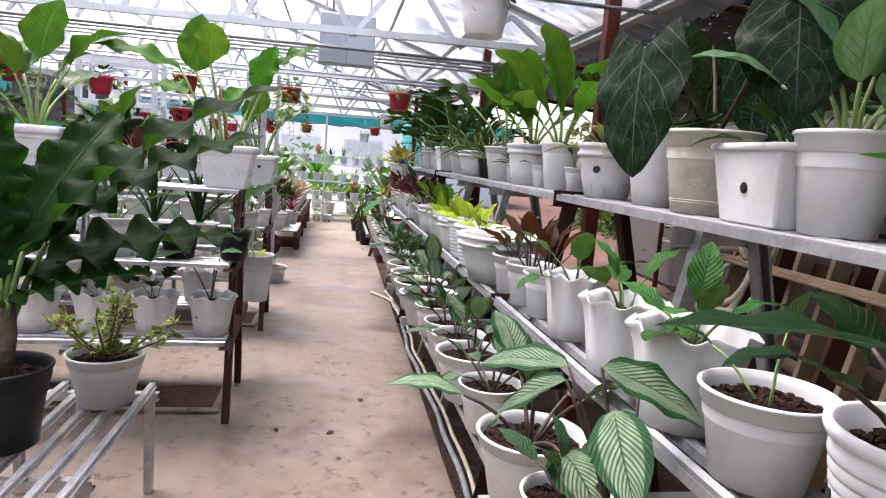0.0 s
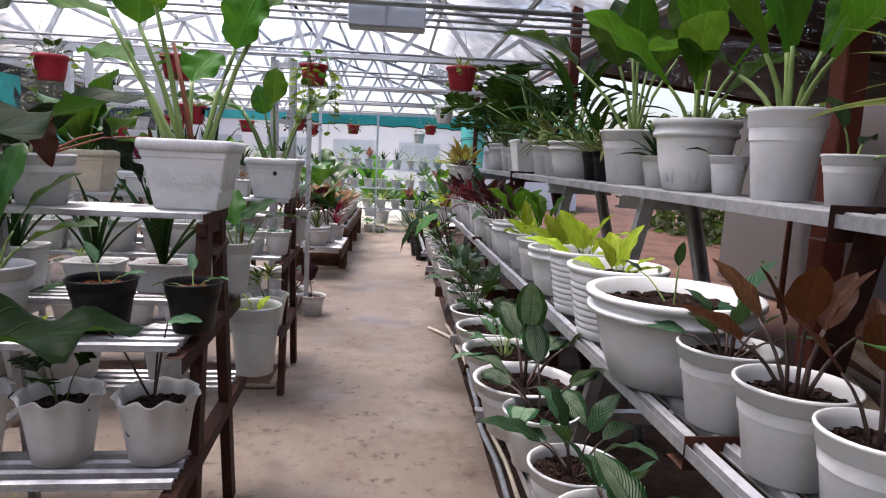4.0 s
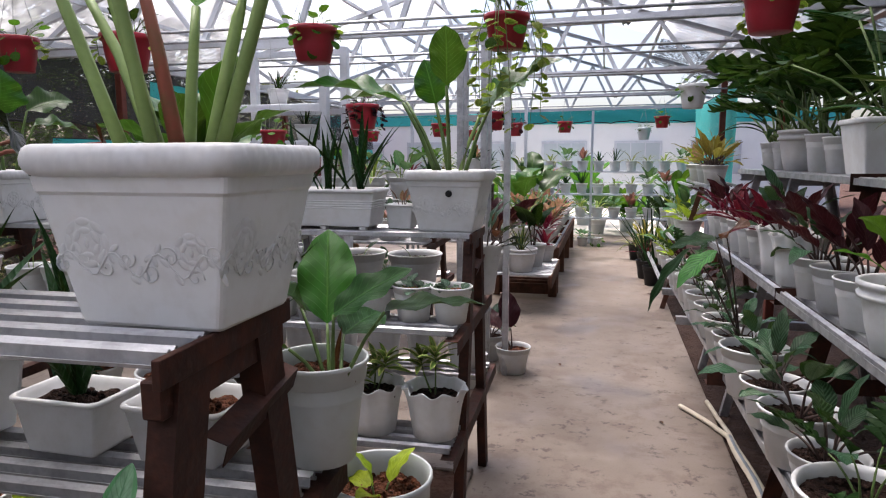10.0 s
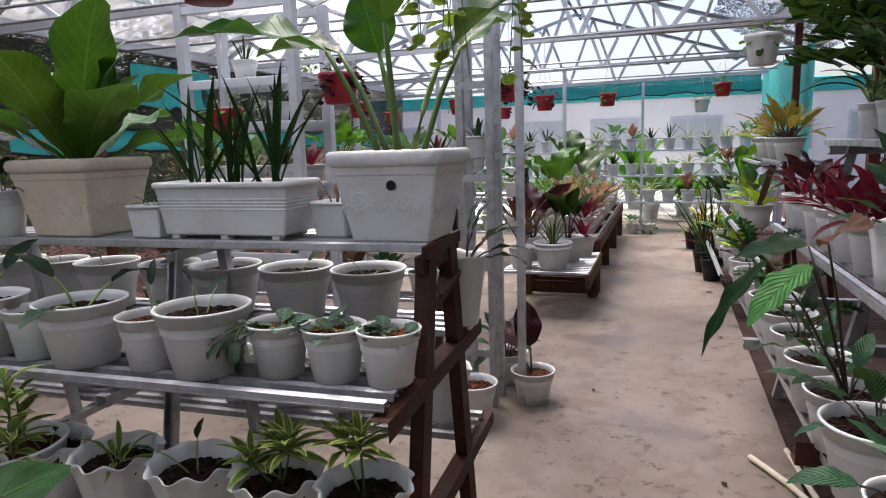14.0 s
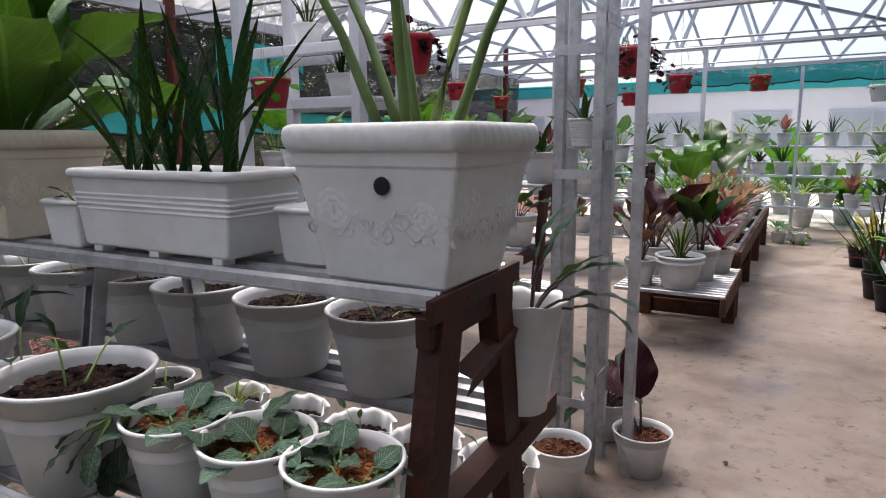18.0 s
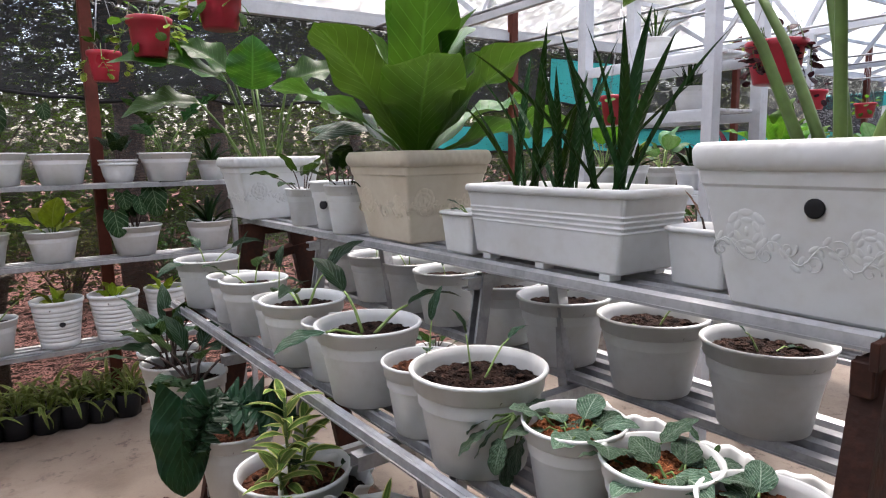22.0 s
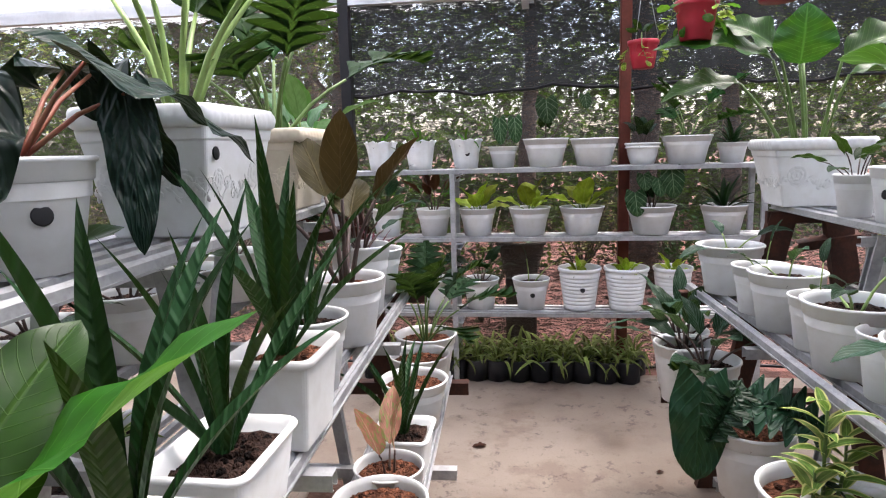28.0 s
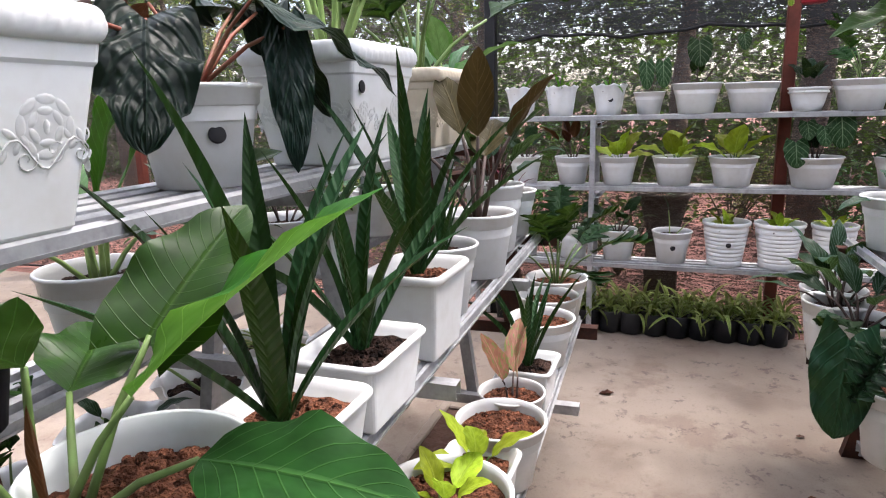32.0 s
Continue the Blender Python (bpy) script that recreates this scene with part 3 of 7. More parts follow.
def spiral(bm, cx, cz, r0, turns, face, dirn=1, thick=0.004, start=0.0):
    pts = []
    for i in range(16):
        t = i / 15
        a = start + dirn * tau * turns * t
        r = r0 * (1 - 0.85 * t)
        pts.append(face(cx + r * math.cos(a), cz + r * math.sin(a)))
    tube(bm, pts, thick * 0.62, 5, 0.6)


def relief(w, z0, z1, face):
    """A raised rose garland: two roses of nested petals, small leaves and scrolls along a waving stem."""
    bm = bmesh.new()
    zc = (z0 + z1) / 2

    def bump(cx, cz, a, b, turn, h):
        c, s = math.cos(turn), math.sin(turn)
        rings = []
        for f, k in ((1.0, -0.0008), (0.75, h * 0.2), (0.4, h * 0.42)):
            rings.append([face(cx + f * (a * math.cos(tau * i / 10) * c - b * math.sin(tau * i / 10) * s), cz + f * (a * math.cos(tau * i / 10) * s + b * math.sin(tau * i / 10) * c), k) for i in range(10)])
        ring_loft(bm, rings, cap1=True)

    for cx, cz, r in ((-0.27 * w, zc + 0.012, 0.03), (0.3 * w, zc + 0.004, 0.023)):
        bump(cx, cz, r * 1.05, r * 1.05, 0, 0.0012)
        for n, far, size, h in ((8, 0.82, 0.42, 0.0016), (6, 0.48, 0.36, 0.0026), (1, 0.0, 0.3, 0.0036)):
            for k in range(n):
                q = tau * k / n + far
                bump(cx + r * far * math.cos(q), cz + r * far * math.sin(q), r * size * 0.5, r * size, q, h)
    wave = [(-0.45 + 0.9 * i / 30, -0.012 + 0.014 * math.sin(i * 0.75)) for i in range(31)]
    tube(bm, [face(x * w, zc + z) for x, z in wave], 0.001, 5)
    for i, (x, z) in enumerate(wave):
        if abs(x + 0.27) > 0.08 and abs(x - 0.3) > 0.07:
            side = 1 if i % 2 else -1
            bump(x * w, zc + z + side * 0.006, 0.0085, 0.0042, side * 0.9 + 0.3 * math.sin(i), 0.0021)
        if i % 4 == 1:
            spiral(bm, x * w, zc + z - 0.011 * (1 if i % 8 == 1 else -1), 0.012, 1.2, face, 1 if i % 8 == 1 else -1, 0.0015, i)
    return smooth(bm)


def planter(owner, w, d, high, plastic, kind="rose", soil=None, sticker=None, label=""):
    """A rectangular planter. w and d are those of the rim."""
    bw, bd = (w * 0.68, d * 0.68) if kind == "rose" else (w * 0.86, d * 0.82) if kind == "long" else (w * 0.74, d * 0.74)
    lift = 0.012 if kind == "long" else 0.0
    lip = 0.17 if kind == "rose" else 0.1
    zt = high * (1 - lip)
    k = (zt - lift) / high
    uw, ud = bw + (w - 0.02 - bw) * 0.92, bd + (d - 0.02 - bd) * 0.92
    bm = bmesh.new()
    rings = [rounded(bw - 0.006, bd - 0.006, 0.006, lift), rounded(bw, bd, 0.007, lift + 0.004)]
    if kind == "long":
        for f in (0.55, 0.62, 0.69, 0.76):
            a, b = bw + (uw - bw) * f, bd + (ud - bd) * f
            z = lift + (zt - lift) * f
            rings += [rounded(a, b, 0.007, z - 0.003), rounded(a + 0.003, b + 0.003, 0.007, z), rounded(a, b, 0.007, z + 0.003)]
    if kind == "rose":
        f = 0.88
        a, b = bw + (uw - bw) * f, bd + (ud - bd) * f
        z = lift + (zt - lift) * f
        rings += [rounded(a, b, 0.007, z), rounded(a + 0.006, b + 0.006, 0.008, z + 0.004)]
    rings += [rounded(uw + 0.004, ud + 0.004, 0.008, zt)]
    ring_loft(bm, rings, cap0=True)
    smooth(bm, False)
    part("pot_wall", bm, plastic, owner)
    bm = bmesh.new()
    t = 0.016 if kind == "rose" else 0.009
    def lip_ring(a, b, r, z, i):
        return rope_ring(a, b, r, z, 0.14 * i, 0.004 if 2 <= i <= 8 else 0.0) if kind == "rose" else rounded(a, b, r, z, 7)
    rings = [lip_ring(uw, ud, 0.018, zt - 0.001, 0)]
    for i in range(9):
        a = radians(-80 + 170 * i / 8)
        fat = 2 * t * 0.55
        rings.append(lip_ring(w - fat + fat * math.cos(a), d - fat + fat * math.cos(a), 0.024, zt + (high - zt) * (0.5 + 0.5 * math.sin(a)), i))
    rings += [lip_ring(w - 2 * t, d - 2 * t, 0.016, high - 0.001, 20), lip_ring(w - 2 * t - 0.008, d - 2 * t - 0.008, 0.016, high - 0.012, 20), lip_ring(uw - 0.03, ud - 0.03, 0.016, zt - 0.02, 20)]
    ring_loft(bm, rings)
    part("pot_rim", smooth(bm), plastic, owner)
    bm = bmesh.new()
    rng = random.Random(3)
    rows = [[bm.verts.new(((i / 9 - 0.5) * (uw - 0.02), (j / 6 - 0.5) * (ud - 0.02), zt - 0.012 + rng.uniform(-0.007, 0.007))) for i in range(10)] for j in range(7)]
    for a, b in zip(rows, rows[1:]):
        for i in range(9):
            bm.faces.new((a[i], a[i + 1], b[i + 1], b[i]))
    for _ in range(90):
        made = bmesh.ops.create_icosphere(bm, subdivisions=1, radius=rng.uniform(0.003, 0.008))["verts"]
        px, py = rng.uniform(-0.46, 0.46) * (uw - 0.03), rng.uniform(-0.46, 0.46) * (ud - 0.03)
        for v in made:
            v.co += Vector((px, py, zt - 0.01))
    part("soil", bm, soil or M_SOIL, owner)
    if kind == "rose":
        def front(sy):
            return lambda x, z, h=0.0004: (x, sy * (bd / 2 + (ud - bd) / 2 * (z - lift) / (zt - lift) + h), z)

        def flank(sx):
            return lambda y, z, h=0.0004: (sx * (bw / 2 + (uw - bw) / 2 * (z - lift) / (zt - lift) + h), y, z)
        for face, span in ((front(-1), w), (front(1), w), (flank(-1), d), (flank(1), d)):
            part("rose_relief", relief(span * 0.86, high * 0.28, high * 0.55, face), plastic, owner, "raised rose garland relief")
    if kind == "long":
        for fx in (-0.42, 0.0, 0.42):
            for fy in (-0.38, 0.38):
                part("foot", box(bmesh.new(), fx * bw - 0.012, fx * bw + 0.012, fy * bd - 0.014, fy * bd + 0.014, 0, lift + 0.002, 0.002), plastic, owner)
    if sticker is not None:
        sx, sz, side = sticker
        y = side * (bd / 2 + (ud - bd) / 2 * (sz - lift) / (zt - lift) + 0.001)
        m = Matrix.Translation((sx, y, sz)) @ Matrix.Rotation(radians(90 if side < 0 else -90), 4, "X") @ Matrix.Diagonal((0.024, 0.024, 0.05, 1))
        piece("sticker", kept("sticker", sticker_mesh), M_BLACK, owner, m, "round black sticker")
    return zt


# ---- leaves ----
def outline(shape, v):
    s = math.sin
    if shape == "lance":
        return 0.5 * s(math.pi * min(1, v ** 0.8)) ** 0.8
    if shape == "roundheart":
        return 0.5 * min(1.0, 0.7 + 1.1 * v) * max(0.0, 1 - v ** 2.9) ** 0.62
    if shape == "heart":
        return 0.5 * min(1.0, (0.62 + 1.5 * v)) * max(0.0, 1 - v ** 2.1) ** 0.75
    if shape == "strap":
        return 0.5 * min(1, 0.35 + 2.2 * v) * max(0.0, 1 - v ** 3) ** 0.8
    if shape == "blade":
        return 0.5 * (0.5 + 0.9 * min(v, 0.55)) * max(0.0, 1 - v ** 2.6)
    if shape == "spoon":
        return 0.5 * (0.14 + 0.86 * s(math.pi / 2 * min(1, v / 0.66)) ** 1.6) * max(0.0, 1 - max(0.0, (v - 0.6) / 0.4) ** 2.4) ** 0.6
    if shape == "ruffle":
        return 0.5 * (0.3 + 0.7 * min(1.0, v / 0.28)) * max(0.0, 1 - max(0.0, (v - 0.35) / 0.65) ** 2.2) ** 0.75 * (1 + 0.05 * s(41 * v) + 0.03 * s(73 * v + 1))
    if shape == "round":
        return 0.5 * math.sqrt(max(0.0, 1 - (2 * v - 1) ** 2))
    if shape == "lobed":
        return 0.5 * s(math.pi * min(1, (0.12 + 0.88 * v) ** 0.8)) ** 0.6 * (0.1 + 0.9 * abs(s(math.pi * 6.5 * v)) ** 1.1)
    return 0.5 * s(math.pi * v)


def leaf_mesh(shape, bend, fold, wave, side=0.0, slim=0.4):
    """A unit leaf along +y from its stalk, arching down by bend radians."""
    def build():
        bm = bmesh.new()
        uvl = bm.loops.layers.uv.new("UVMap")
        nv, nu = {"lobed": 52, "ruffle": 40, "heart": 18, "roundheart": 18}.get(shape, 15), 5 if shape in ("ruffle", "heart", "roundheart") else 4
        cols = list(range(-nu, nu + 1))
        rows, uvs = [], {}
        y = z = 0.0
        for j in range(nv + 1):
            v = j / nv
            a = bend * (v - 0.25)
            if j:
                y += math.cos(a) / nv
                z -= math.sin(a) / nv
            row = []
            for i in cols:
                u = i / nu
                w = outline(shape, v)
                lobe = 0.0
                if shape in ("heart", "roundheart"):
                    lobe = 0.2 * (1 - v) ** 3 * abs(u) ** 0.9
                if shape == "lobed":
                    lobe = -0.16 * abs(u)
                zz = z + (fold * abs(u) + wave * math.sin(v * (36 if shape == "ruffle" else 17) + (1.3 if u > 0 else 0)) * abs(u) ** 2 * 0.8) * w * slim * 1.6
                vert = bm.verts.new((u * w + side * v * v, y - lobe, zz - 0.12 * (u * u) * w * slim))
                uvs[vert] = (u * 0.5 + 0.5, v)
                row.append(vert)
            rows.append(row)
        for a, b in zip(rows, rows[1:]):
            for i in range(len(cols) - 1):
                f = bm.faces.new((a[i], a[i + 1], b[i + 1], b[i]))
                for lp in f.loops:
                    lp[uvl].uv = uvs[lp.vert]
        bmesh.ops.remove_doubles(bm, verts=bm.verts, dist=1e-5)
        return smooth(bm)
    return kept(("leaf", shape, bend, fold, wave, side, slim), build)


def aim(at, direction, roll=0.0, up=(0, 0, 1)):
    """A pose at a point with +y along the direction and +z as near up as it goes."""
    y = Vector(direction).normalized()
    x = y.cross(Vector(up))
    x = x.normalized() if x.length > 1e-4 else Vector((1, 0, 0))
    z = x.cross(y)
    m = Matrix((x, y, z)).transposed().to_4x4()
    return Matrix.Translation(at) @ m @ Matrix.Rotation(roll, 4, "Y")


# kind: leaf shape, surface, stalk surface, count, blade length and width (of plant height), stalk length, rise in degrees (low, high), arch, fold, wave
PLANTS = {
    "philodendron": ("lance", L_GREEN, M_PALESTEM, 7, 0.62, 0.34, 0.62, (42, 78), 0.9, 0.28, 0.14),
    "birdnest": ("spoon", L_GREEN, M_STEM, 12, 0.95, 0.36, 0.05, (26, 84), 0.55, 0.22, 0.2),
    "palmleaf": ("lance", L_LIGHT, M_PALESTEM, 6, 0.6, 0.36, 0.55, (50, 80), 0.8, 0.25, 0.18),
    "broad": ("spoon", L_LIGHT, M_PALESTEM, 7, 0.7, 0.26, 0.32, (40, 84), 0.6, 0.25, 0.14),
    "velvet": ("heart", L_VELVET, M_DARKSTEM, 4, 0.5, 0.4, 0.5, (55, 82), 1.0, 0.1, 0.05),
    "pleated": ("heart", L_PLEAT, M_REDSTEM, 6, 0.9, 0.62, 0.45, (40, 75), 1.6, 0.1, 0.12),
    "blade": ("blade", L_BLADE, M_STEM, 11, 1.0, 0.062, 0.0, (50, 86), 0.3, 0.5, 0.02),
    "blades": ("blade", L_BLADE, M_STEM, 11, 0.88, 0.075, 0.0, (52, 87), 0.45, 0.45, 0.02),
    "calathea": ("lance", L_STRIPE, M_DARKSTEM, 9, 0.54, 0.2, 0.38, (12, 78), 0.9, 0.15, 0.1),
    "palestripe": ("lance", L_PALESTRIPE, M_DARKSTEM, 6, 0.5, 0.24, 0.45, (15, 65), 0.9, 0.12, 0.08),
    "lime": ("lance", L_LIME, M_STEM, 6, 0.62, 0.28, 0.15, (15, 75), 0.7, 0.25, 0.1),
    "variegated": ("strap", L_VARIEG, M_PALESTEM, 16, 0.66, 0.11, 0.1, (5, 70), 1.1, 0.25, 0.05),
    "cordyline": ("lance", L_RED, M_REDSTEM, 9, 0.75, 0.13, 0.1, (20, 75), 0.9, 0.25, 0.08),
    "maroon": ("lance", L_MAROON, M_DARKSTEM, 7, 0.62, 0.26, 0.35, (40, 78), 0.5, 0.25, 0.12),
    "bronze": ("lance", L_BROWN, M_DARKSTEM, 7, 0.5, 0.22, 0.5, (45, 80), 0.4, 0.25, 0.06),
    "lobed": ("lobed", L_DEEP, M_STEM, 10, 0.62, 0.5, 0.55, (25, 75), 0.9, 0.15, 0.1),
    "lobedark": ("lobed", L_DARK, M_STEM, 4, 0.7, 0.5, 0.5, (20, 60), 1.2, 0.12, 0.1),
    "darkvine": ("heart", L_DARK, M_DARKSTEM, 7, 0.42, 0.26, 0.5, (15, 70), 1.0, 0.15, 0.08),
    "sprout": ("lance", L_SPECK, M_PALESTEM, 3, 0.52, 0.19, 0.38, (5, 52), 0.8, 0.25, 0.08),
    "zebra": ("lance", L_ZEBRA, M_STEM, 5, 0.58, 0.27, 0.35, (15, 75), 0.8, 0.15, 0.1),
    "sprig": ("lance", L_SPECK, M_PALESTEM, 2, 0.45, 0.15, 0.6, (35, 80), 0.6, 0.25, 0.08),
    "fittonia_spill": ("round", L_FITTONIA, M_STEM, 9, 0.42, 0.3, 0.3, (-80, -30), 0.6, 0.12, 0.08),
    "fittonia": ("lance", L_FITTONIA, M_STEM, 14, 0.6, 0.44, 0.25, (2, 32), 0.9, 0.12, 0.08),
    "croton": ("lance", L_YELLOW, M_DARKSTEM, 22, 0.5, 0.13, 0.3, (10, 80), 0.7, 0.2, 0.08),
    "silver": ("lance", L_SILVER, M_PALESTEM, 9, 0.55, 0.28, 0.4, (25, 75), 0.8, 0.2, 0.08),
    "pink": ("lance", L_PINK, M_DARKSTEM, 3, 0.75, 0.3, 0.3, (50, 82), 0.4, 0.25, 0.06),
    "fanpalm": ("strap", L_DEEP, M_PALESTEM, 20, 0.7, 0.09, 0.35, (15, 80), 1.1, 0.3, 0.02),
    "fern": ("strap", L_OLIVE, M_STEM, 22, 0.8, 0.085, 0.05, (5, 70), 1.2, 0.25, 0.04),
    "spider": ("strap", L_SPIDER, M_STEM, 20, 0.85, 0.085, 0.05, (10, 78), 2.0, 0.25, 0.04),
    "dracaena": ("strap", L_BLADE, M_STEM, 16, 0.75, 0.12, 0.05, (15, 82), 0.8, 0.3, 0.03),
    "ivy": ("round", L_LIGHT, M_STEM, 18, 0.3, 0.26, 0.5, (-60, 50), 0.6, 0.1, 0.05),
    "redvine": ("round", L_MAROON, M_DARKSTEM, 18, 0.3, 0.24, 0.5, (-50, 50), 0.6, 0.1, 0.05),
}


def grow(owner, kind, tall, z0, seed, count=None, spread=0.0, leaf=None, wide=1.0, lean=None, at=(0.0, 0.0)):
    """Leaves on arched stalks round the middle of a pot; each leaf is a part, the stalks are one."""
    rng = random.Random(seed)
    shape, surf, stalk, n, length, width, reach, (lo, hi), arch, fold, wave = PLANTS[kind]
    surf = leaf or surf
    n = count or n
    stalks = bmesh.new()
    turn = rng.uniform(0, tau)
    any_stalk = False
    far = owner.matrix_world.translation.y > 8.9
    crown = bmesh.new()
    single = (n <= 9 and tall >= 0.2 or n <= 4) and not far
    for i in range(n):
        az = turn + i * 2.39996 + rng.uniform(-0.3, 0.3) if lean is None else lean + rng.uniform(-1.0, 1.0)
        f = i / max(n - 1, 1)
        rise = radians(lo + (hi - lo) * (f if n > 1 else 0.6) + rng.uniform(-6, 6))
        rise = min(rise, radians(87))
        out = Vector((math.cos(az), math.sin(az), 0))
        base = Vector((at[0] + spread * rng.uniform(-1, 1), at[1] + rng.uniform(-0.3, 0.3) * spread, z0)) + out * 0.012
        size = tall * rng.uniform(0.82, 1.12)
        d = out * math.cos(rise) + Vector((0, 0, math.sin(rise)))
        tip = base
        if reach > 0.02:
            any_stalk = True
            steep = radians(min(87, math.degrees(rise) + 14))
            d0 = out * math.cos(steep) + Vector((0, 0, math.sin(steep)))
            mid = base + d0 * reach * size * 0.55
            tip = mid + d * reach * size * 0.5
            if single:
                stalks = bmesh.new()
            tube(stalks, [base, base.lerp(mid, 0.5), mid, mid.lerp(tip, 0.5) + Vector((0, 0, 0.004)), tip], max(0.0022, 0.0062 * tall / 0.4) if tall < 0.6 else 0.0085, 6, 0.6)
            if single:
                part("stalk", stalks, stalk, owner)
        bend = round(arch * rng.choice((0.7, 1.0, 1.35)), 2)
        side = rng.choice((-0.06, 0.0, 0.06))
        me = leaf_mesh(shape, bend, fold, wave, side, round(width * wide / length, 2))
        blade = length * size * rng.uniform(0.85, 1.1)
        drop = radians(-8 if reach > 0.3 else 0)
        d1 = out * math.cos(rise + drop) + Vector((0, 0, math.sin(rise + drop)))
        m = aim(tip, d1, rng.uniform(-0.35, 0.35)) @ Matrix.Diagonal((width * size * wide * rng.uniform(0.9, 1.15), blade, blade, 1))
        if far:
            old = len(crown.verts)
            crown.from_mesh(me)
            crown.verts.ensure_lookup_table()
            for v in crown.verts[old:]:
                v.co = m @ v.co
        else:
            piece("leaf", me, surf, owner, m)
    if far:
        part("foliage", crown, surf, owner)
    else:
        crown.free()
    if any_stalk and not single:
        part("stem", stalks, stalk, owner)


SEEDS = iter(range(100, 5000))
DESCRIBE = {
    "philodendron": "broad glossy green long-stalked leaves", "birdnest": "a rosette of huge green leaves", "palmleaf": "large green leaves on tall stalks", "broad": "upright bright green leaves",
    "velvet": "dark pale-veined heart leaves", "pleated": "drooping pleated blackish heart leaves", "blade": "tall pointed banded sword leaves", "blades": "dark green sword-like rosette leaves",
    "calathea": "striped dark green leaves", "palestripe": "pale leaves striped in green", "lime": "lime yellow leaves", "variegated": "arching cream-edged strap leaves", "cordyline": "crimson lance leaves",
    "maroon": "upright maroon leaves", "bronze": "upright bronze brown leaves", "lobed": "deeply lobed green leaves", "lobedark": "dark lobed drooping leaves", "darkvine": "dark heart-shaped vine leaves",
    "sprout": "a small two-leaved cutting", "zebra": "bright green dark-striped leaves", "sprig": "one thin leaf on bare soil", "fittonia_spill": "spilling grey-green leaves", "fittonia": "low grey-green veined leaves spilling over", "croton": "a bushy yellow crown", "silver": "silvery green leaves",
    "pink": "a few pink speckled leaves", "fanpalm": "narrow fan palm leaves", "fern": "arching narrow fern leaves", "dracaena": "a tuft of narrow dark leaves", "ivy": "trailing yellow-green leaves", "redvine": "trailing dark red leaves", None: "bare soil",
}
PLASTIC_NAME = {"white_plastic": "white plastic", "pale_grey_plastic": "pale grey plastic", "beige_plastic": "beige plastic", "stained_cream_plastic": "stained cream plastic", "black_plastic": "black plastic", "red_plastic": "red plastic"}
SHAPE_NAME = {"std": "round", "bowl": "wide double-rimmed", "rib": "ribbed", "flute": "wavy-rimmed", "tallflute": "tall wavy-rimmed"}


def told(words, where):
    """The label, with the place only where it keeps within twelve words."""
    short = {"floor": "on the floor", "bench": "on a bench", "netting": "by the netting"}
    tail = next((v for k, v in short.items() if k in where), "on a rack")
    return words + " " + tail if len(words.split()) <= 9 else words


def hero(owner, base, tip, width, shape, surf, bend=0.5, fold=0.2, wave=0.1, up=(0, 0, 1), root=None, stalk=None, thick=0.006, side=0.0):
    """One large leaf from its stalk's end to its tip, in the world's metres, with its stalk from the soil."""
    back = Matrix.Translation(-Vector(owner.matrix_world.translation))
    base, tip = back @ Vector(base), back @ Vector(tip)
    n = (tip - base).length
    me = leaf_mesh(shape, bend, fold, wave, side, round(width / n, 2))
    piece("leaf", me, surf, owner, aim(base, (tip - base) + Vector(up) * n * bend * 0.25, 0.0, up) @ Matrix.Diagonal((width, n, n, 1)))
    if root is not None:
        root = back @ Vector(root)
        mid = root.lerp(base, 0.55) + Vector((0, 0, (base - root).length * 0.07))
        part("stalk", tube(bmesh.new(), [root, root.lerp(mid, 0.5), mid, mid.lerp(base, 0.5), base], thick, 7, 0.65), stalk or M_PALESTEM, owner)


def potted(place, kind, dia, high, plant, tall=0.2, where="on a steel shelf", plastic=None, soil=None, sticker=None, count=None, wide=1.0, leaf=None, group="pots on the racks", turn=0.0, spread=0.0, lean=None):
    plastic = plastic or M_WHITE
    owner = thing("potted_plant" if plant else "flower_pot", Matrix.Translation(place) @ Matrix.Rotation(turn, 4, "Z"),
                  told(f"{SHAPE_NAME[kind]} {PLASTIC_NAME[plastic.name]} pot with {DESCRIBE[plant]}", where), "potted plant" if plant else "flower pot", group)
    z = pot_parts(owner, kind, dia, high, plastic, soil, sticker)
    if plant:
        grow(owner, plant, tall, z, next(SEEDS), count, spread, leaf, wide, lean)
    return owner


def boxed(place, w, d, high, plant, tall=0.3, where="on a steel shelf", plastic=None, kind="square", soil=None, sticker=None, count=None, wide=1.0, turn=0.0, spread=0.0, group="rectangular planters", leaf=None, lean=None):
    plastic = plastic or M_WHITE
    shape = {"rose": "square rose-embossed", "long": "long ribbed", "square": "small rectangular"}[kind]
    owner = thing("planter", Matrix.Translation(place) @ Matrix.Rotation(turn, 4, "Z"), told(f"{shape} {PLASTIC_NAME[plastic.name]} planter with {DESCRIBE[plant]}", where), "planter", group)
    z = planter(owner, w, d, high, plastic, kind, soil, sticker)
    if plant:
        grow(owner, plant, tall, z, next(SEEDS), count, spread, leaf, wide, lean)
    return owner

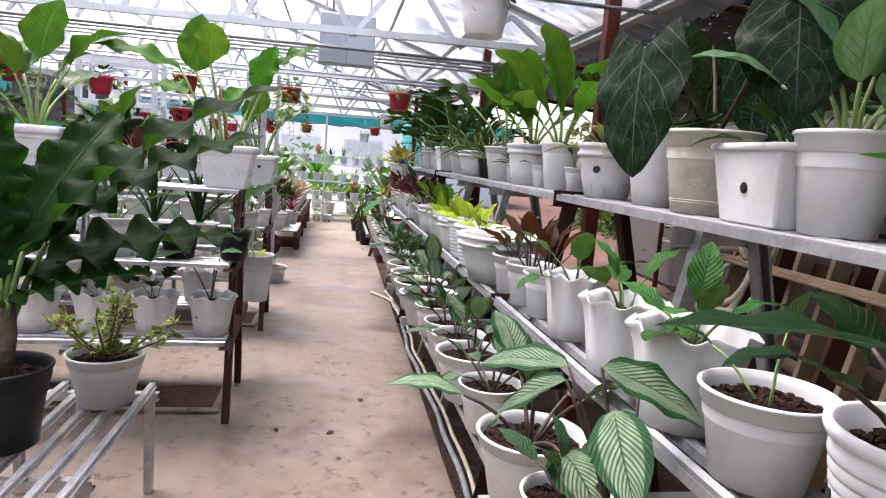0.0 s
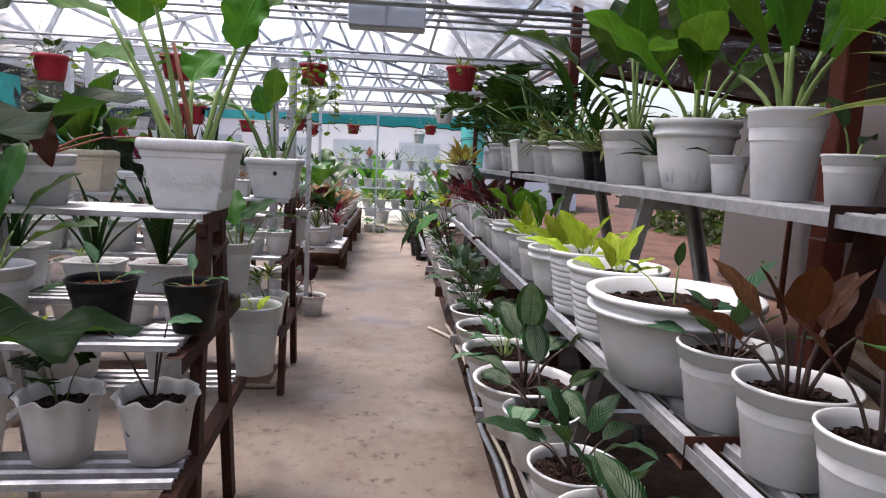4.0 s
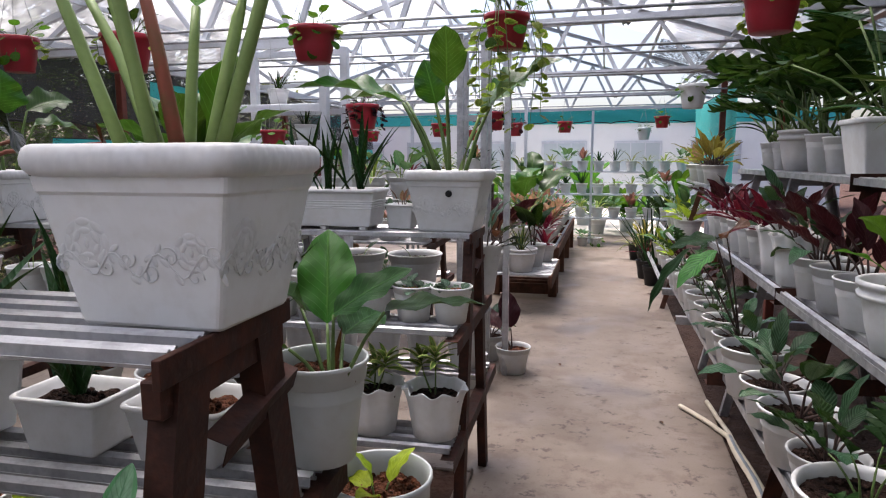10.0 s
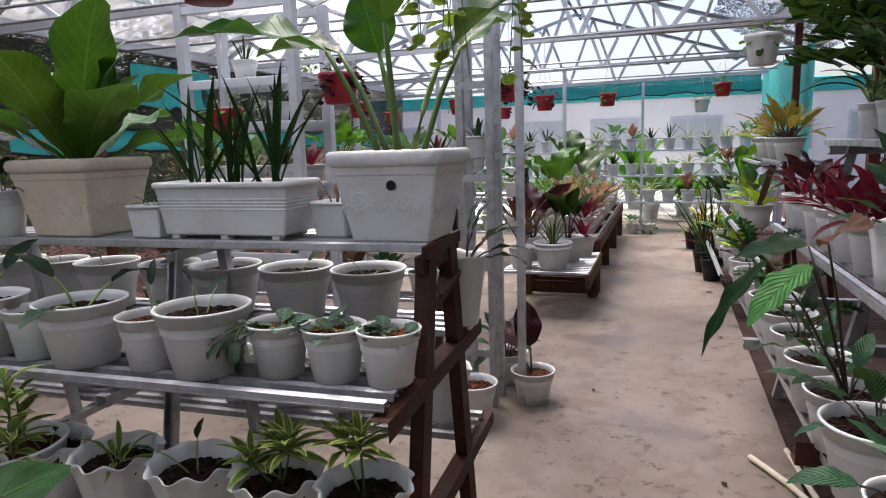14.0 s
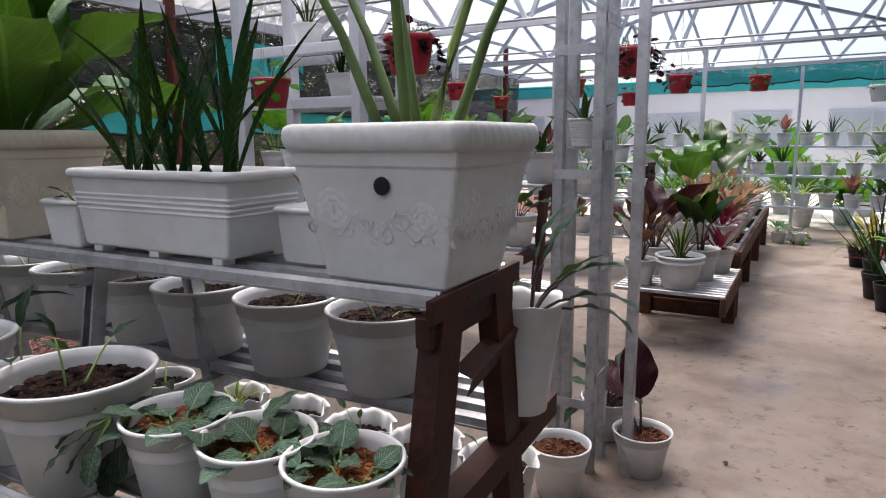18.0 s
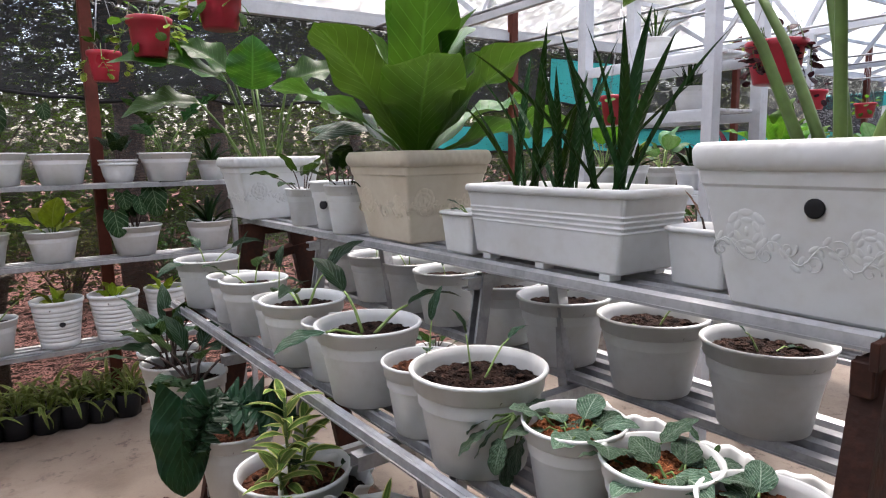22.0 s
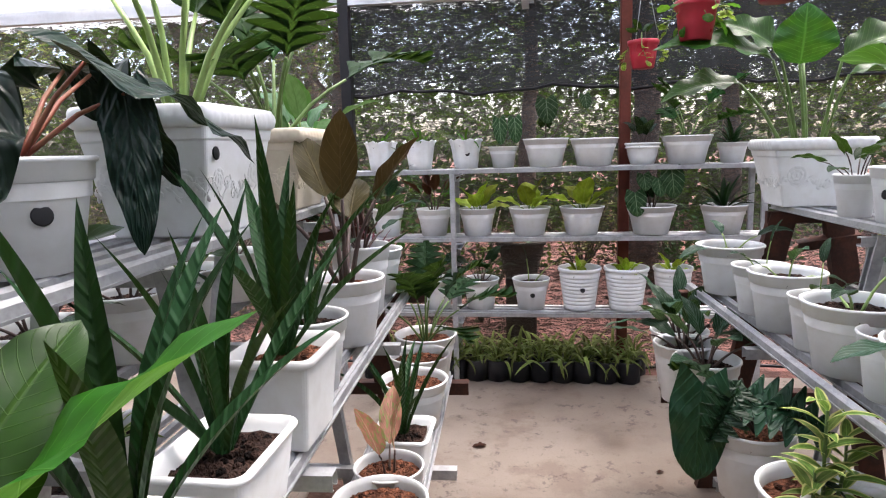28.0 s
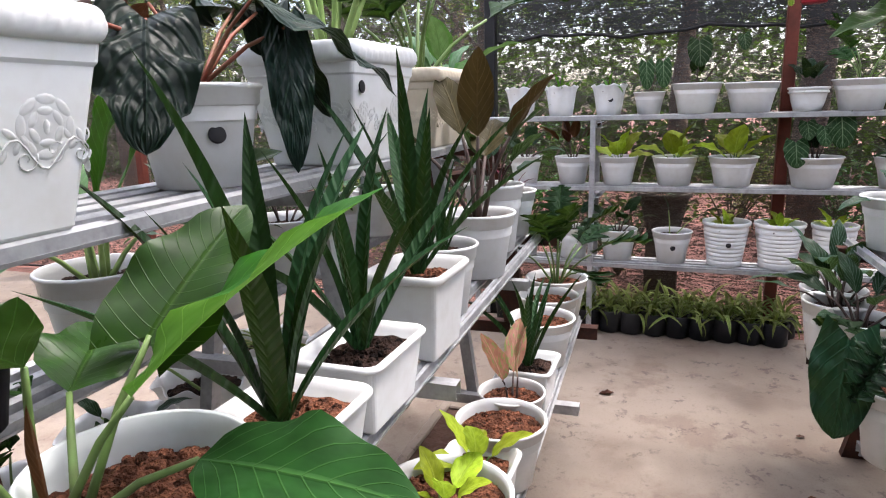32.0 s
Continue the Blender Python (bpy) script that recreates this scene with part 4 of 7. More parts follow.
# ---- setting ----
def sheet(name, x0, x1, y0, y1, z, material, label, nx=1, ny=1, rough=0.0, seed=1):
    bm = bmesh.new()
    rng = random.Random(seed)
    rows = [[bm.verts.new((x0 + (x1 - x0) * i / nx, y0 + (y1 - y0) * j / ny, z + (rng.uniform(-rough, rough) if 0 < i < nx and 0 < j < ny else 0))) for i in range(nx + 1)] for j in range(ny + 1)]
    for a, b in zip(rows, rows[1:]):
        for i in range(nx):
            bm.faces.new((a[i], a[i + 1], b[i + 1], b[i]))
    me = bpy.data.meshes.new(name)
    smooth(bm)
    bm.normal_update()
    bm.to_mesh(me)
    bm.free()
    me.materials.append(material)
    return tagged(new(name, me), label, "ground", kind="structure")


def solid(name, x0, x1, y0, y1, z0, z1, material, label, category, kind="structure", bevel=0.004):
    bm = box(bmesh.new(), x0, x1, y0, y1, z0, z1, bevel)
    me = bpy.data.meshes.new(name)
    bm.normal_update()
    bm.to_mesh(me)
    bm.free()
    me.materials.append(material)
    return tagged(new(name, me), label, category, kind=kind)


FLOOR_EDGE = 0.99
sheet("ground", -120, 120, -120, 120, -0.035, M_GROUND, "bare red-brown earth with fallen leaves", 8, 8)
solid("floor", -3.28, FLOOR_EDGE, -7.0, 17.4, -0.12, 0.0, M_CONCRETE, "stained worn pale concrete path", "floor")
# Added reflector: pale ground that brightens the house front by bounced sun.
sheet("yard", -3.2, 2.2, 10.9, 17.4, 0.006, M_BOUNCE, "added pale ground sheet bouncing sun onto the house wall", 1, 1)
# Soil edge along the floor; the shade behind the rack is in its colour.
sheet("soil_strip", FLOOR_EDGE, 2.3, -5.0, 9.5, -0.018, M_BED, "soil under and behind the long rack, coloured darker for shade", 20, 120, 0.012)
sheet("ground_litter", -60, -3.29, -40, 40, -0.012, M_LITTER, "reddish fallen leaves on earth behind the netting", 30, 30, 0.02)


def soil_bed(x0, x1, y0, y1):
    bed = thing("soil_bed", Matrix.Translation((0, 0, 0)), "low bed of brown soil let into the concrete under a rack", "soil bed", kind="structure")
    rng = random.Random(int(y0 * 10))
    bm = bmesh.new()
    rows = [[bm.verts.new((x0 + (x1 - x0) * i / 26, y0 + (y1 - y0) * j / 8, 0.006 + rng.uniform(0, 0.014))) for i in range(27)] for j in range(9)]
    for a, b in zip(rows, rows[1:]):
        for i in range(26):
            bm.faces.new((a[i], a[i + 1], b[i + 1], b[i]))
    part("soil", smooth(bm), M_GROUND, bed)
    for k, (a, b, c, d) in enumerate(((x0 - 0.04, x1 + 0.04, y0 - 0.04, y0), (x0 - 0.04, x1 + 0.04, y1, y1 + 0.04), (x0 - 0.04, x0, y0, y1), (x1, x1 + 0.04, y0, y1))):
        part("kerb", box(bmesh.new(), a, b, c, d, 0.0, 0.022, 0.006), M_CONCRETE, bed)


soil_bed(-2.0, -0.1, 0.16, 0.48)
soil_bed(-2.0, -0.12, 1.78, 2.12)


# ---- racks across the plan: tiers on both sides of a ridge shelf ----
def slats(owner, x0, x1, y0, n, z, step=0.055):
    for i in range(n):
        me = kept(("slat", round(x1 - x0, 3)), lambda: extrude(HAT, x1 - x0, "x"))
        piece("slat", me, M_STEEL, owner, Matrix.Translation((x0, y0 + (i - (n - 1) / 2) * step, z - 0.026)))


def channel_leg(owner, x, foot, top, wide=0.062, deep=0.034):
    """A rusty channel, its web towards the path, from (y, z) to (y, z)."""
    t = 0.004
    loop = [(0, -wide / 2), (0, wide / 2), (-deep, wide / 2), (-deep, wide / 2 - t), (-t, wide / 2 - t), (-t, -wide / 2 + t), (-deep, -wide / 2 + t), (-deep, -wide / 2)]
    bm = bmesh.new()
    ring_loft(bm, [[(x + dx, y + dy, z) for dx, dy in loop] for y, z in (foot, top)], cap0=True, cap1=True)
    bmesh.ops.recalc_face_normals(bm, faces=bm.faces)
    part("leg", bm, M_RUST, owner)


def a_frame(owner, x, z, feet, tops, arms, material, section, size, spin):
    zt, zm, zl = z
    bar("leg", (x, feet[0], 0), (x, tops[0], zt - 0.03), owner, material, section, spin, size)
    bar("leg", (x, feet[1], 0), (x, tops[1], zt - 0.03), owner, material, section, spin + math.pi / 2, size)
    side = 0.03 * size
    bar("arm", (x + side, arms[0][0], zm - 0.048), (x + side, arms[0][1], zm - 0.048), owner, material, section, -spin, size)
    bar("arm", (x + side, arms[1][0], zl - 0.048), (x + side, arms[1][1], zl - 0.048), owner, material, section, -spin, size)
    bar("top_plate", (x, tops[0] - 0.05, zt - 0.045), (x, tops[1] + 0.05, zt - 0.045), owner, material, section, 0, size * 0.8)


def cross_rack(origin, turn, length, z, frames):
    owner = thing("plant_rack", Matrix.Translation(origin) @ Matrix.Rotation(turn, 4, "Z"), "three-tier galvanised slat plant rack on rusty brown end frames", "plant rack", "plant racks")
    zt, zm, zl = z
    slats(owner, -length, -0.04, 0.0, 5, zt)
    slats(owner, -length, -0.045, -0.30, 4, zm)
    slats(owner, -length, -0.045, 0.22, 4, zm)
    slats(owner, -length, -0.045, -0.36, 4, zl)
    slats(owner, -length, -0.045, 0.34, 4, zl)
    arms = ((-0.42, 0.36), (-0.48, 0.5))
    for x, kind in frames:
        if kind == "end":
            for s, foot in ((-1, -0.30), (1, 0.27)):
                channel_leg(owner, x, (foot, 0.0), (s * 0.085, zt - 0.03), 0.062 if x > -0.1 else 0.088)
            for (ya, yb), zz in zip(arms, (zm - 0.03, zl - 0.03)):
                bar("arm", (x + 0.003, ya, zz), (x + 0.003, yb, zz), owner, M_RUST, "angle", radians(-90), 0.95)
            part("top_plate", box(bmesh.new(), x - 0.03, x - 0.005, -0.14, 0.14, zt - 0.07, zt - 0.028, 0.002), M_RUST, owner)
            if x > -0.1:
                part("end_plate", box(bmesh.new(), x - 0.008, x + 0.002, -0.15, 0.15, zt - 0.034, zt - 0.002, 0.001), M_RUST, owner)
            bar("bracket", (x + 0.005, -0.04, zt - 0.14), (x + 0.005, 0.16, zt - 0.11), owner, M_RUST, "angle", radians(-70), 0.7)
        else:
            a_frame(owner, x, z, (-0.28, 0.25), (-0.1, 0.1), arms, M_STEEL, "c", 0.75, radians(90))
    return owner


Z1, Z2 = (1.104, 0.785, 0.44), (1.04, 0.762, 0.40)
cross_rack((0.02, 0.335, 0), 0.045, 2.05, Z1, ((-0.03, "end"), (-0.72, "steel"), (-1.4, "steel"), (-2.0, "end")))
cross_rack((0.0, 1.98, 0), 0.033, 2.12, Z2, ((-0.03, "end"), (-0.75, "steel"), (-1.49, "steel"), (-2.09, "end")))
cross_rack((-0.75, 4.35, 0), 0.02, 2.1, (1.0, 0.72, 0.38), ((-0.03, "end"), (-1.0, "steel"), (-2.05, "end")))
cross_rack((-0.85, 7.2, 0), 0.0, 2.1, (1.0, 0.72, 0.38), ((-0.03, "end"), (-1.0, "steel"), (-2.05, "end")))


# ---- long rack beside the path, rising away from it ----
LEAN = -0.012


def rx(y):
    return LEAN * (y + 1.5)


ZR = (0.515, 0.83, 1.235)
XR = (0.955, 1.17, 1.415)


def long_rack(y0, y1, frame_rows):
    turn = math.atan(-LEAN)
    owner = thing("plant_rack", Matrix.Translation((rx(y0), y0, 0)) @ Matrix.Rotation(turn, 4, "Z"), "long stepped galvanised slat plant rack on brown and steel legs", "plant rack", "plant racks")
    n = y1 - y0
    me = kept(("lslat", round(n, 3)), lambda: extrude(HAT, n, "y"))
    for x, z, k in zip(XR, ZR, (3, 4, 5)):
        for i in range(k):
            piece("slat", me, M_STEEL, owner, Matrix.Translation((x + (0.03 if z == ZR[0] else 0.0) + (i - (k - 1) / 2) * 0.055, 0, z - 0.026)))
        me2 = kept(("ledge", round(n, 3)), lambda: extrude([(0.0, 0.0), (0.0, -0.022), (0.02, -0.022)], n, "y"))
        piece("edge_rail", me2, M_STEEL, owner, Matrix.Translation((x - k / 2 * 0.055 + (0.032 if z == ZR[0] else 0.004), 0, z - 0.004)))
    for y, kind in frame_rows:
        y -= y0
        mat_, sec, s = (M_RUST, "angle", 1.35) if kind == "brown" else (M_STEEL, "c", 1.0)
        bar("leg", (1.1, y, -0.03), (1.36, y, 1.2), owner, mat_, sec, 0, s)
        bar("leg", (1.8, y, -0.03), (1.5, y, 1.2), owner, mat_, sec, 0, s)
        for zz, xa, xb in ((ZR[0] - 0.05, 0.85, 1.68), (ZR[1] - 0.05, 1.06, 1.6), (ZR[2] - 0.05, 1.27, 1.56)):
            bar("arm", (xa, y + 0.03, zz), (xb, y + 0.03, zz), owner, mat_, sec, 0, s)


long_rack(-3.9, 4.02, ((-3.6, "brown"), (-2.5, "steel"), (-1.6, "steel"), (-0.75, "brown"), (0.25, "steel"), (1.15, "steel"), (2.1, "brown"), (3.1, "steel"), (3.85, "steel")))


# ---- wall of netting with a three-tier shelf ----
def wall_shelf():
    owner = thing("wall_shelf", Matrix.Translation((-3.2, 0, 0)), "three-tier white steel slat shelf along the netting", "shelf", "plant racks")
    for z in (1.148, 0.795, 0.395):
        me = kept("wslat", lambda: extrude(HAT, 2.3, "y"))
        for i in range(3):
            piece("slat", me, M_STEEL, owner, Matrix.Translation(((i - 1) * 0.06, -0.12, z - 0.026)))
        bar("rail", (0.105, -0.12, z - 0.013), (0.105, 2.18, z - 0.013), owner, M_STEEL, "c", 0, 0.5)
    for y in (-0.05, 0.57, 2.1):
        bar("leg", (0.1, y, 0), (0.1, y, 1.14), owner, M_STEEL, "c", 0, 0.65)
        bar("leg", (-0.1, y, 0), (-0.1, y, 1.14), owner, M_STEEL, "c", 0, 0.65)
        for z in (1.1, 0.75, 0.35):
            bar("arm", (-0.12, y + 0.03, z), (0.12, y + 0.03, z), owner, M_PAINT, "c", 0, 0.7)


wall_shelf()


def post(name, x, y, z0, z1, material, label, w=0.055):
    bm = box(bmesh.new(), x - w / 2, x + w / 2, y - w / 2, y + w / 2, z0, z1, 0.004)
    me = bpy.data.meshes.new(name)
    bm.normal_update()
    bm.to_mesh(me)
    bm.free()
    me.materials.append(material)
    return tagged(new(name, me), label, "post", "posts")


for y in (-2.6, 1.46, 4.1, 6.8, 9.4):
    post("wall_post", -3.31, y, -0.03, 2.4, M_POST, "red-brown painted square steel post at the netting")
post("wall_post", -3.34, -0.03, -0.03, 2.1, M_BLACK, "dark post wrapped in black netting", 0.06)


def hung_net(name, p0, p1, z0, z1, material, label, sag=0.03, n=40, seed=1):
    """Netting along a line from p0 to p1 in sewn widths, with folds, a wavy lower hem, hem ropes and ties."""
    rng = random.Random(seed)
    owner = thing(name, Matrix.Translation((p0[0], p0[1], z0)), label, "net", "nets")
    p0, p1 = Vector((0, 0)), Vector((p1[0] - p0[0], p1[1] - p0[1]))
    d = (p1 - p0)
    side = Vector((-d.y, d.x)).normalized()
    ph = [rng.uniform(0, tau) for _ in range(4)]

    def at(u, v):
        q = p0 + d * u
        off = sag * (math.sin(u * 21 + ph[0] + 2 * v) * 0.5 + math.sin(u * 47 + ph[1]) * 0.25) * (0.3 + math.sin(math.pi * v))
        hem = (1 - v) ** 3 * (0.014 * math.sin(u * 33 + ph[2]) + 0.008 * math.sin(u * 90 + ph[3]))
        return (q.x + side.x * off, q.y + side.y * off, (z1 - z0) * v + hem)

    widths = max(1, round(d.length / 2.4))
    per = max(4, n // widths)
    for w in range(widths):
        bm = bmesh.new()
        rows = [[bm.verts.new(at((w + i / per) / widths, j / 8)) for i in range(per + 1)] for j in range(9)]
        for a, b in zip(rows, rows[1:]):
            for i in range(per):
                bm.faces.new((a[i], a[i + 1], b[i + 1], b[i]))
        part("net_width", smooth(bm), material, owner)
    for v in (0.0, 1.0):
        part("hem_rope", tube(bmesh.new(), [at(i / (widths * per), v) for i in range(widths * per + 1)], 0.004 if v else 0.009, 5), M_BLACK, owner)
    for k in range(widths * 2 + 1):
        x, y, z = at(k / (widths * 2), 1.0)
        part("tie", tube(bmesh.new(), [(x, y, z - 0.01), (x + 0.006, y + 0.004, z + 0.03), (x, y, z + 0.05)], 0.0022, 4), M_BLACK, owner)
    return owner


hung_net("shade_net", (-3.37, -0.05), (-3.37, 4.1), 1.56, 2.05, M_SHADENET, "black shade net rolled half down above the shelf")
hung_net("shade_net", (-3.37, 4.1), (-3.37, 10.0), 1.45, 2.05, M_SHADENET, "black shade net half down along the side", seed=2)
hung_net("insect_net", (-3.42, -7.0), (-3.42, 10.0), 0.0, 2.05, M_THINNET, "thin grey see-through net wall", 0.02, 80, 3)
hung_net("teal_net", (-3.40, 3.5), (-3.40, 10.0), 1.28, 1.45, M_TEALNET, "teal net strip under the black net along the side", 0.02, 40, 4)
hung_net("teal_net", (-3.35, 4.5), (-3.35, 5.4), 1.62, 1.95, M_TEALNET, "teal net patch over the black net", 0.02, 12, 14)


# ---- roof ----
def roof():
    for k, y in enumerate((-4.4, -2.3, 0.95, 3.35, 5.55, 7.7, 9.8)):
        owner = thing("roof_truss", Matrix.Translation((0, y, 0)), "white galvanised steel roof truss with zigzag webs", "roof truss", "roof trusses")
        ridge, lo, eave = (-0.7, 2.95), 1.99, 2.12
        xl, xr = -3.36, 1.78
        bar("bottom_chord", (xl, 0, lo), (xr, 0, lo + 0.06), owner, M_PAINT, "c", 0, 1.0)
        bar("top_chord", (xl - 0.15, 0, eave), (ridge[0], 0, ridge[1]), owner, M_PAINT, "c", 0, 1.0)
        bar("top_chord", (xr + 0.15, 0, eave), (ridge[0], 0, ridge[1]), owner, M_PAINT, "c", 0, 1.0)
        xs = [xl + (xr - xl) * i / 8 for i in range(9)]

        def top(x):
            return eave + (ridge[1] - eave) * (1 - abs(x - ridge[0]) / (abs(xl - ridge[0]) if x < ridge[0] else abs(xr - ridge[0])))
        for i in range(8):
            xm = (xs[i] + xs[i + 1]) / 2
            bar("web", (xs[i], 0.03, lo + 0.02), (xm, 0.03, top(xm)), owner, M_PAINT, "c", 0, 0.8)
            bar("web", (xm, 0.03, top(xm)), (xs[i + 1], 0.03, lo + 0.02), owner, M_PAINT, "c", 0, 0.8)
    rail = thing("roof_purlins", Matrix.Translation((0, 0, 0)), "long white steel purlins under the clear roof", "purlin", kind="structure")
    for i in range(6):
        f = i / 5
        for sx, xe in ((-1, -3.45), (1, 1.9)):
            x = -0.7 + (xe + 0.7) * f
            z = 2.97 + (2.1 - 2.97) * f + 0.02
            bar("purlin", (x, -5.2, z), (x, 10.4, z), rail, M_PAINT, "c", 0, 0.7)
    for x, z in ((-3.34, 2.06), (1.76, 2.05)):
        bar("eaves_beam", (x, -5.2, z), (x, 10.4, z), rail, M_PAINT, "c", 0, 1.4)
    bm = bmesh.new()
    for xe in (-3.75, 2.1):
        n = 300
        prev = None
        for i in range(n + 1):
            y = -5.4 + 12.0 * i / n
            zz = 0.012 * math.sin(i * 1.9)
            cur = (bm.verts.new((-0.7, y, 3.03 + zz)), bm.verts.new((xe, y, 2.08 + zz)))
            if prev:
                bm.faces.new((prev[0], prev[1], cur[1], cur[0]))
            prev = cur
    me = bpy.data.meshes.new("ceiling")
    smooth(bm)
    bm.to_mesh(me)
    bm.free()
    me.materials.append(M_ROOF)
    tagged(new("ceiling", me), "clear corrugated plastic roof sheets, dusty", "roof", kind="structure")


roof()


def lattice_column(x, y, top):
    owner = thing("lattice_column", Matrix.Translation((x, y, 0)), "tall galvanised steel lattice column with flat ties", "column", "columns")
    for dx, dy in ((0, 0), (0.14, 0), (0.14, 0.14), (0, 0.14)):
        bar("upright", (dx, dy, 0), (dx, dy, top), owner, M_STEEL, "c", 0, 0.95)
    part("tie", box(bmesh.new(), 0.0, 0.14, 0.04, 0.1, 1.192, 1.198), M_STEEL, owner)
    for k in range(5):
        z = 0.25 + k * 0.42
        part("tie", box(bmesh.new(), -0.01, 0.15, -0.024, -0.02, z, z + 0.034), M_STEEL, owner)
        part("tie", box(bmesh.new(), 0.16, 0.164, -0.01, 0.15, z + 0.1, z + 0.134), M_STEEL, owner)


lattice_column(-0.41, 3.38, 2.0)
bar_owner = thing("roof_column", Matrix.Translation((-0.14, 3.42, 0)), "single galvanised steel roof column", "column", "columns")
bar("upright", (0, 0, 0), (0, 0, 2.0), bar_owner, M_STEEL, "c", 0, 0.95)
for cx, cy in ((-0.55, 7.7), (0.2, 9.8), (-2.0, 5.55), (-2.0, 7.7)):
    o = thing("roof_column", Matrix.Translation((cx, cy, 0)), "white steel roof column among the plants", "column", "columns")
    bar("upright", (0, 0, 0), (0, 0, 2.0), o, M_PAINT, "c", 0, 1.0)
for y in (-3.0, -0.2, 2.35, 4.8, 7.3):
    post("side_post", 1.62, y, -0.03, 2.3, M_POST, "dark red-brown wooden post behind the long rack", 0.06)


def tower_shelf(x0, x1, y, top):
    owner = thing("tower_shelf", Matrix.Translation((0, y, 0)), "tall white steel ladder shelf holding small pots", "shelf")
    for x in (x0, x1):
        for dy in (0, 0.32):
            bar("upright", (x, dy, 0), (x, dy, top), owner, M_PAINT, "c", 0, 1.25)
    for z in (0.72, 1.06, 1.38, 1.6, top - 0.03):
        for dy in (0, 0.32):
            bar("rung", (x0, dy, z), (x1, dy, z), owner, M_PAINT, "c", 0, 0.9)
    for z in (1.06, 1.38, 1.6):
        for k in range(3):
            part("board", box(bmesh.new(), x0, x1, 0.03 + k * 0.09, 0.1 + k * 0.09, z + 0.018, z + 0.03, 0.002), M_PAINT, owner)


tower_shelf(-1.86, -1.22, 3.3, 2.0)


def steel_box():
    owner = thing("metal_box", Matrix.Translation((0.47, 1.62, 1.92)), "pale grey two-door metal box hung under the roof", "metal box")
    part("case", box(bmesh.new(), -0.19, 0.19, -0.05, 0.07, 0.0, 0.34, 0.006), M_BOXGREY, owner)
    for s in (-1, 1):
        part("door", box(bmesh.new(), min(s * 0.004, s * 0.185), max(s * 0.004, s * 0.185), -0.058, -0.05, 0.006, 0.334, 0.003), M_BOXGREY, owner)
    part("lock", box(bmesh.new(), -0.012, 0.012, -0.068, -0.058, 0.1, 0.15, 0.003), M_STEEL, owner)
    for s in (-0.15, 0.15):
        bar("hanger", (s, 0.01, 0.34), (s, 0.01, 0.75), owner, M_STEEL, "c", 0, 0.5)


steel_box()


# ---- benches further along the path ----
def slat_bench(x0, x1, y0, y1, z, label, legs, along="x", end=None, stand=None):
    owner = thing("bench", Matrix.Translation((x0, y0, 0)), label, "bench", "benches")
    w, d = x1 - x0, y1 - y0
    if along == "x":
        me = kept(("slat", round(w, 3)), lambda: extrude(HAT, w, "x"))
        n = int(d / 0.065)
        for i in range(n):
            piece("slat", me, M_STEEL, owner, Matrix.Translation((0, 0.03 + i * 0.065, z - 0.026)))
    else:
        me = kept(("lslat", round(d, 3)), lambda: extrude(HAT, d, "y"))
        n = int(w / 0.075)
        for i in range(n):
            piece("slat", me, M_STEEL, owner, Matrix.Translation((w - 0.03 - i * 0.075, 0, z - 0.026)))
    for yy in stand or ([0.03, d - 0.03] if d < 1.6 else [0.03 + (d - 0.06) * k / 3 for k in range(4)]):
        if legs == "wood":
            for xx in (0.04, w - 0.04):
                part("leg", box(bmesh.new(), xx - 0.04, xx + 0.04, yy - 0.03, yy + 0.03, 0.0, z - 0.03, 0.006), M_WOOD, owner)
            part("beam", box(bmesh.new(), 0.0, w, yy - 0.035, yy - 0.01, z - 0.11, z - 0.028, 0.004), M_WOOD, owner)
        else:
            for xx in (0.03, w - 0.03):
                bar("leg", (xx, yy, 0), (xx, yy, z - 0.03), owner, M_STEEL, "c", 0, 0.8)
            bar("beam", (0, yy, z - 0.045), (w, yy, z - 0.045), owner, M_STEEL, "c", 0, 0.8)
    if end == "wood":
        part("side_board", box(bmesh.new(), w - 0.02, w + 0.01, 0, d, z - 0.12, z - 0.01, 0.005), M_WOOD, owner)
        for yy in ((0.0, d - 0.02) if not stand else stand):
            part("kick_board", box(bmesh.new(), 0.02, w - 0.02, yy, yy + 0.02, 0.02, 0.12, 0.004), M_WOOD, owner)
    return owner


slat_bench(-0.62, 0.0, 5.0, 5.97, 0.34, "low galvanised slat bench with weathered wood boards", "wood", "x", "wood", (0.74, 0.92))
slat_bench(-0.62, -0.02, 6.05, 9.3, 0.44, "long galvanised slat bench on dark wood legs", "wood", "y", "wood")
slat_bench(-0.66, -0.155, -2.6, -0.59, 0.42, "low bench of bright galvanised slats", "steel", "y")


# ---- planters and pots on the second cross rack ----
def on2(x, dy):
    """A place on the second cross rack: x along it, dy across it."""
    return (x, 1.98 + dy + x * 0.033)


def on1(x, dy):
    return (x + 0.02, 0.33 + dy + x * 0.045)


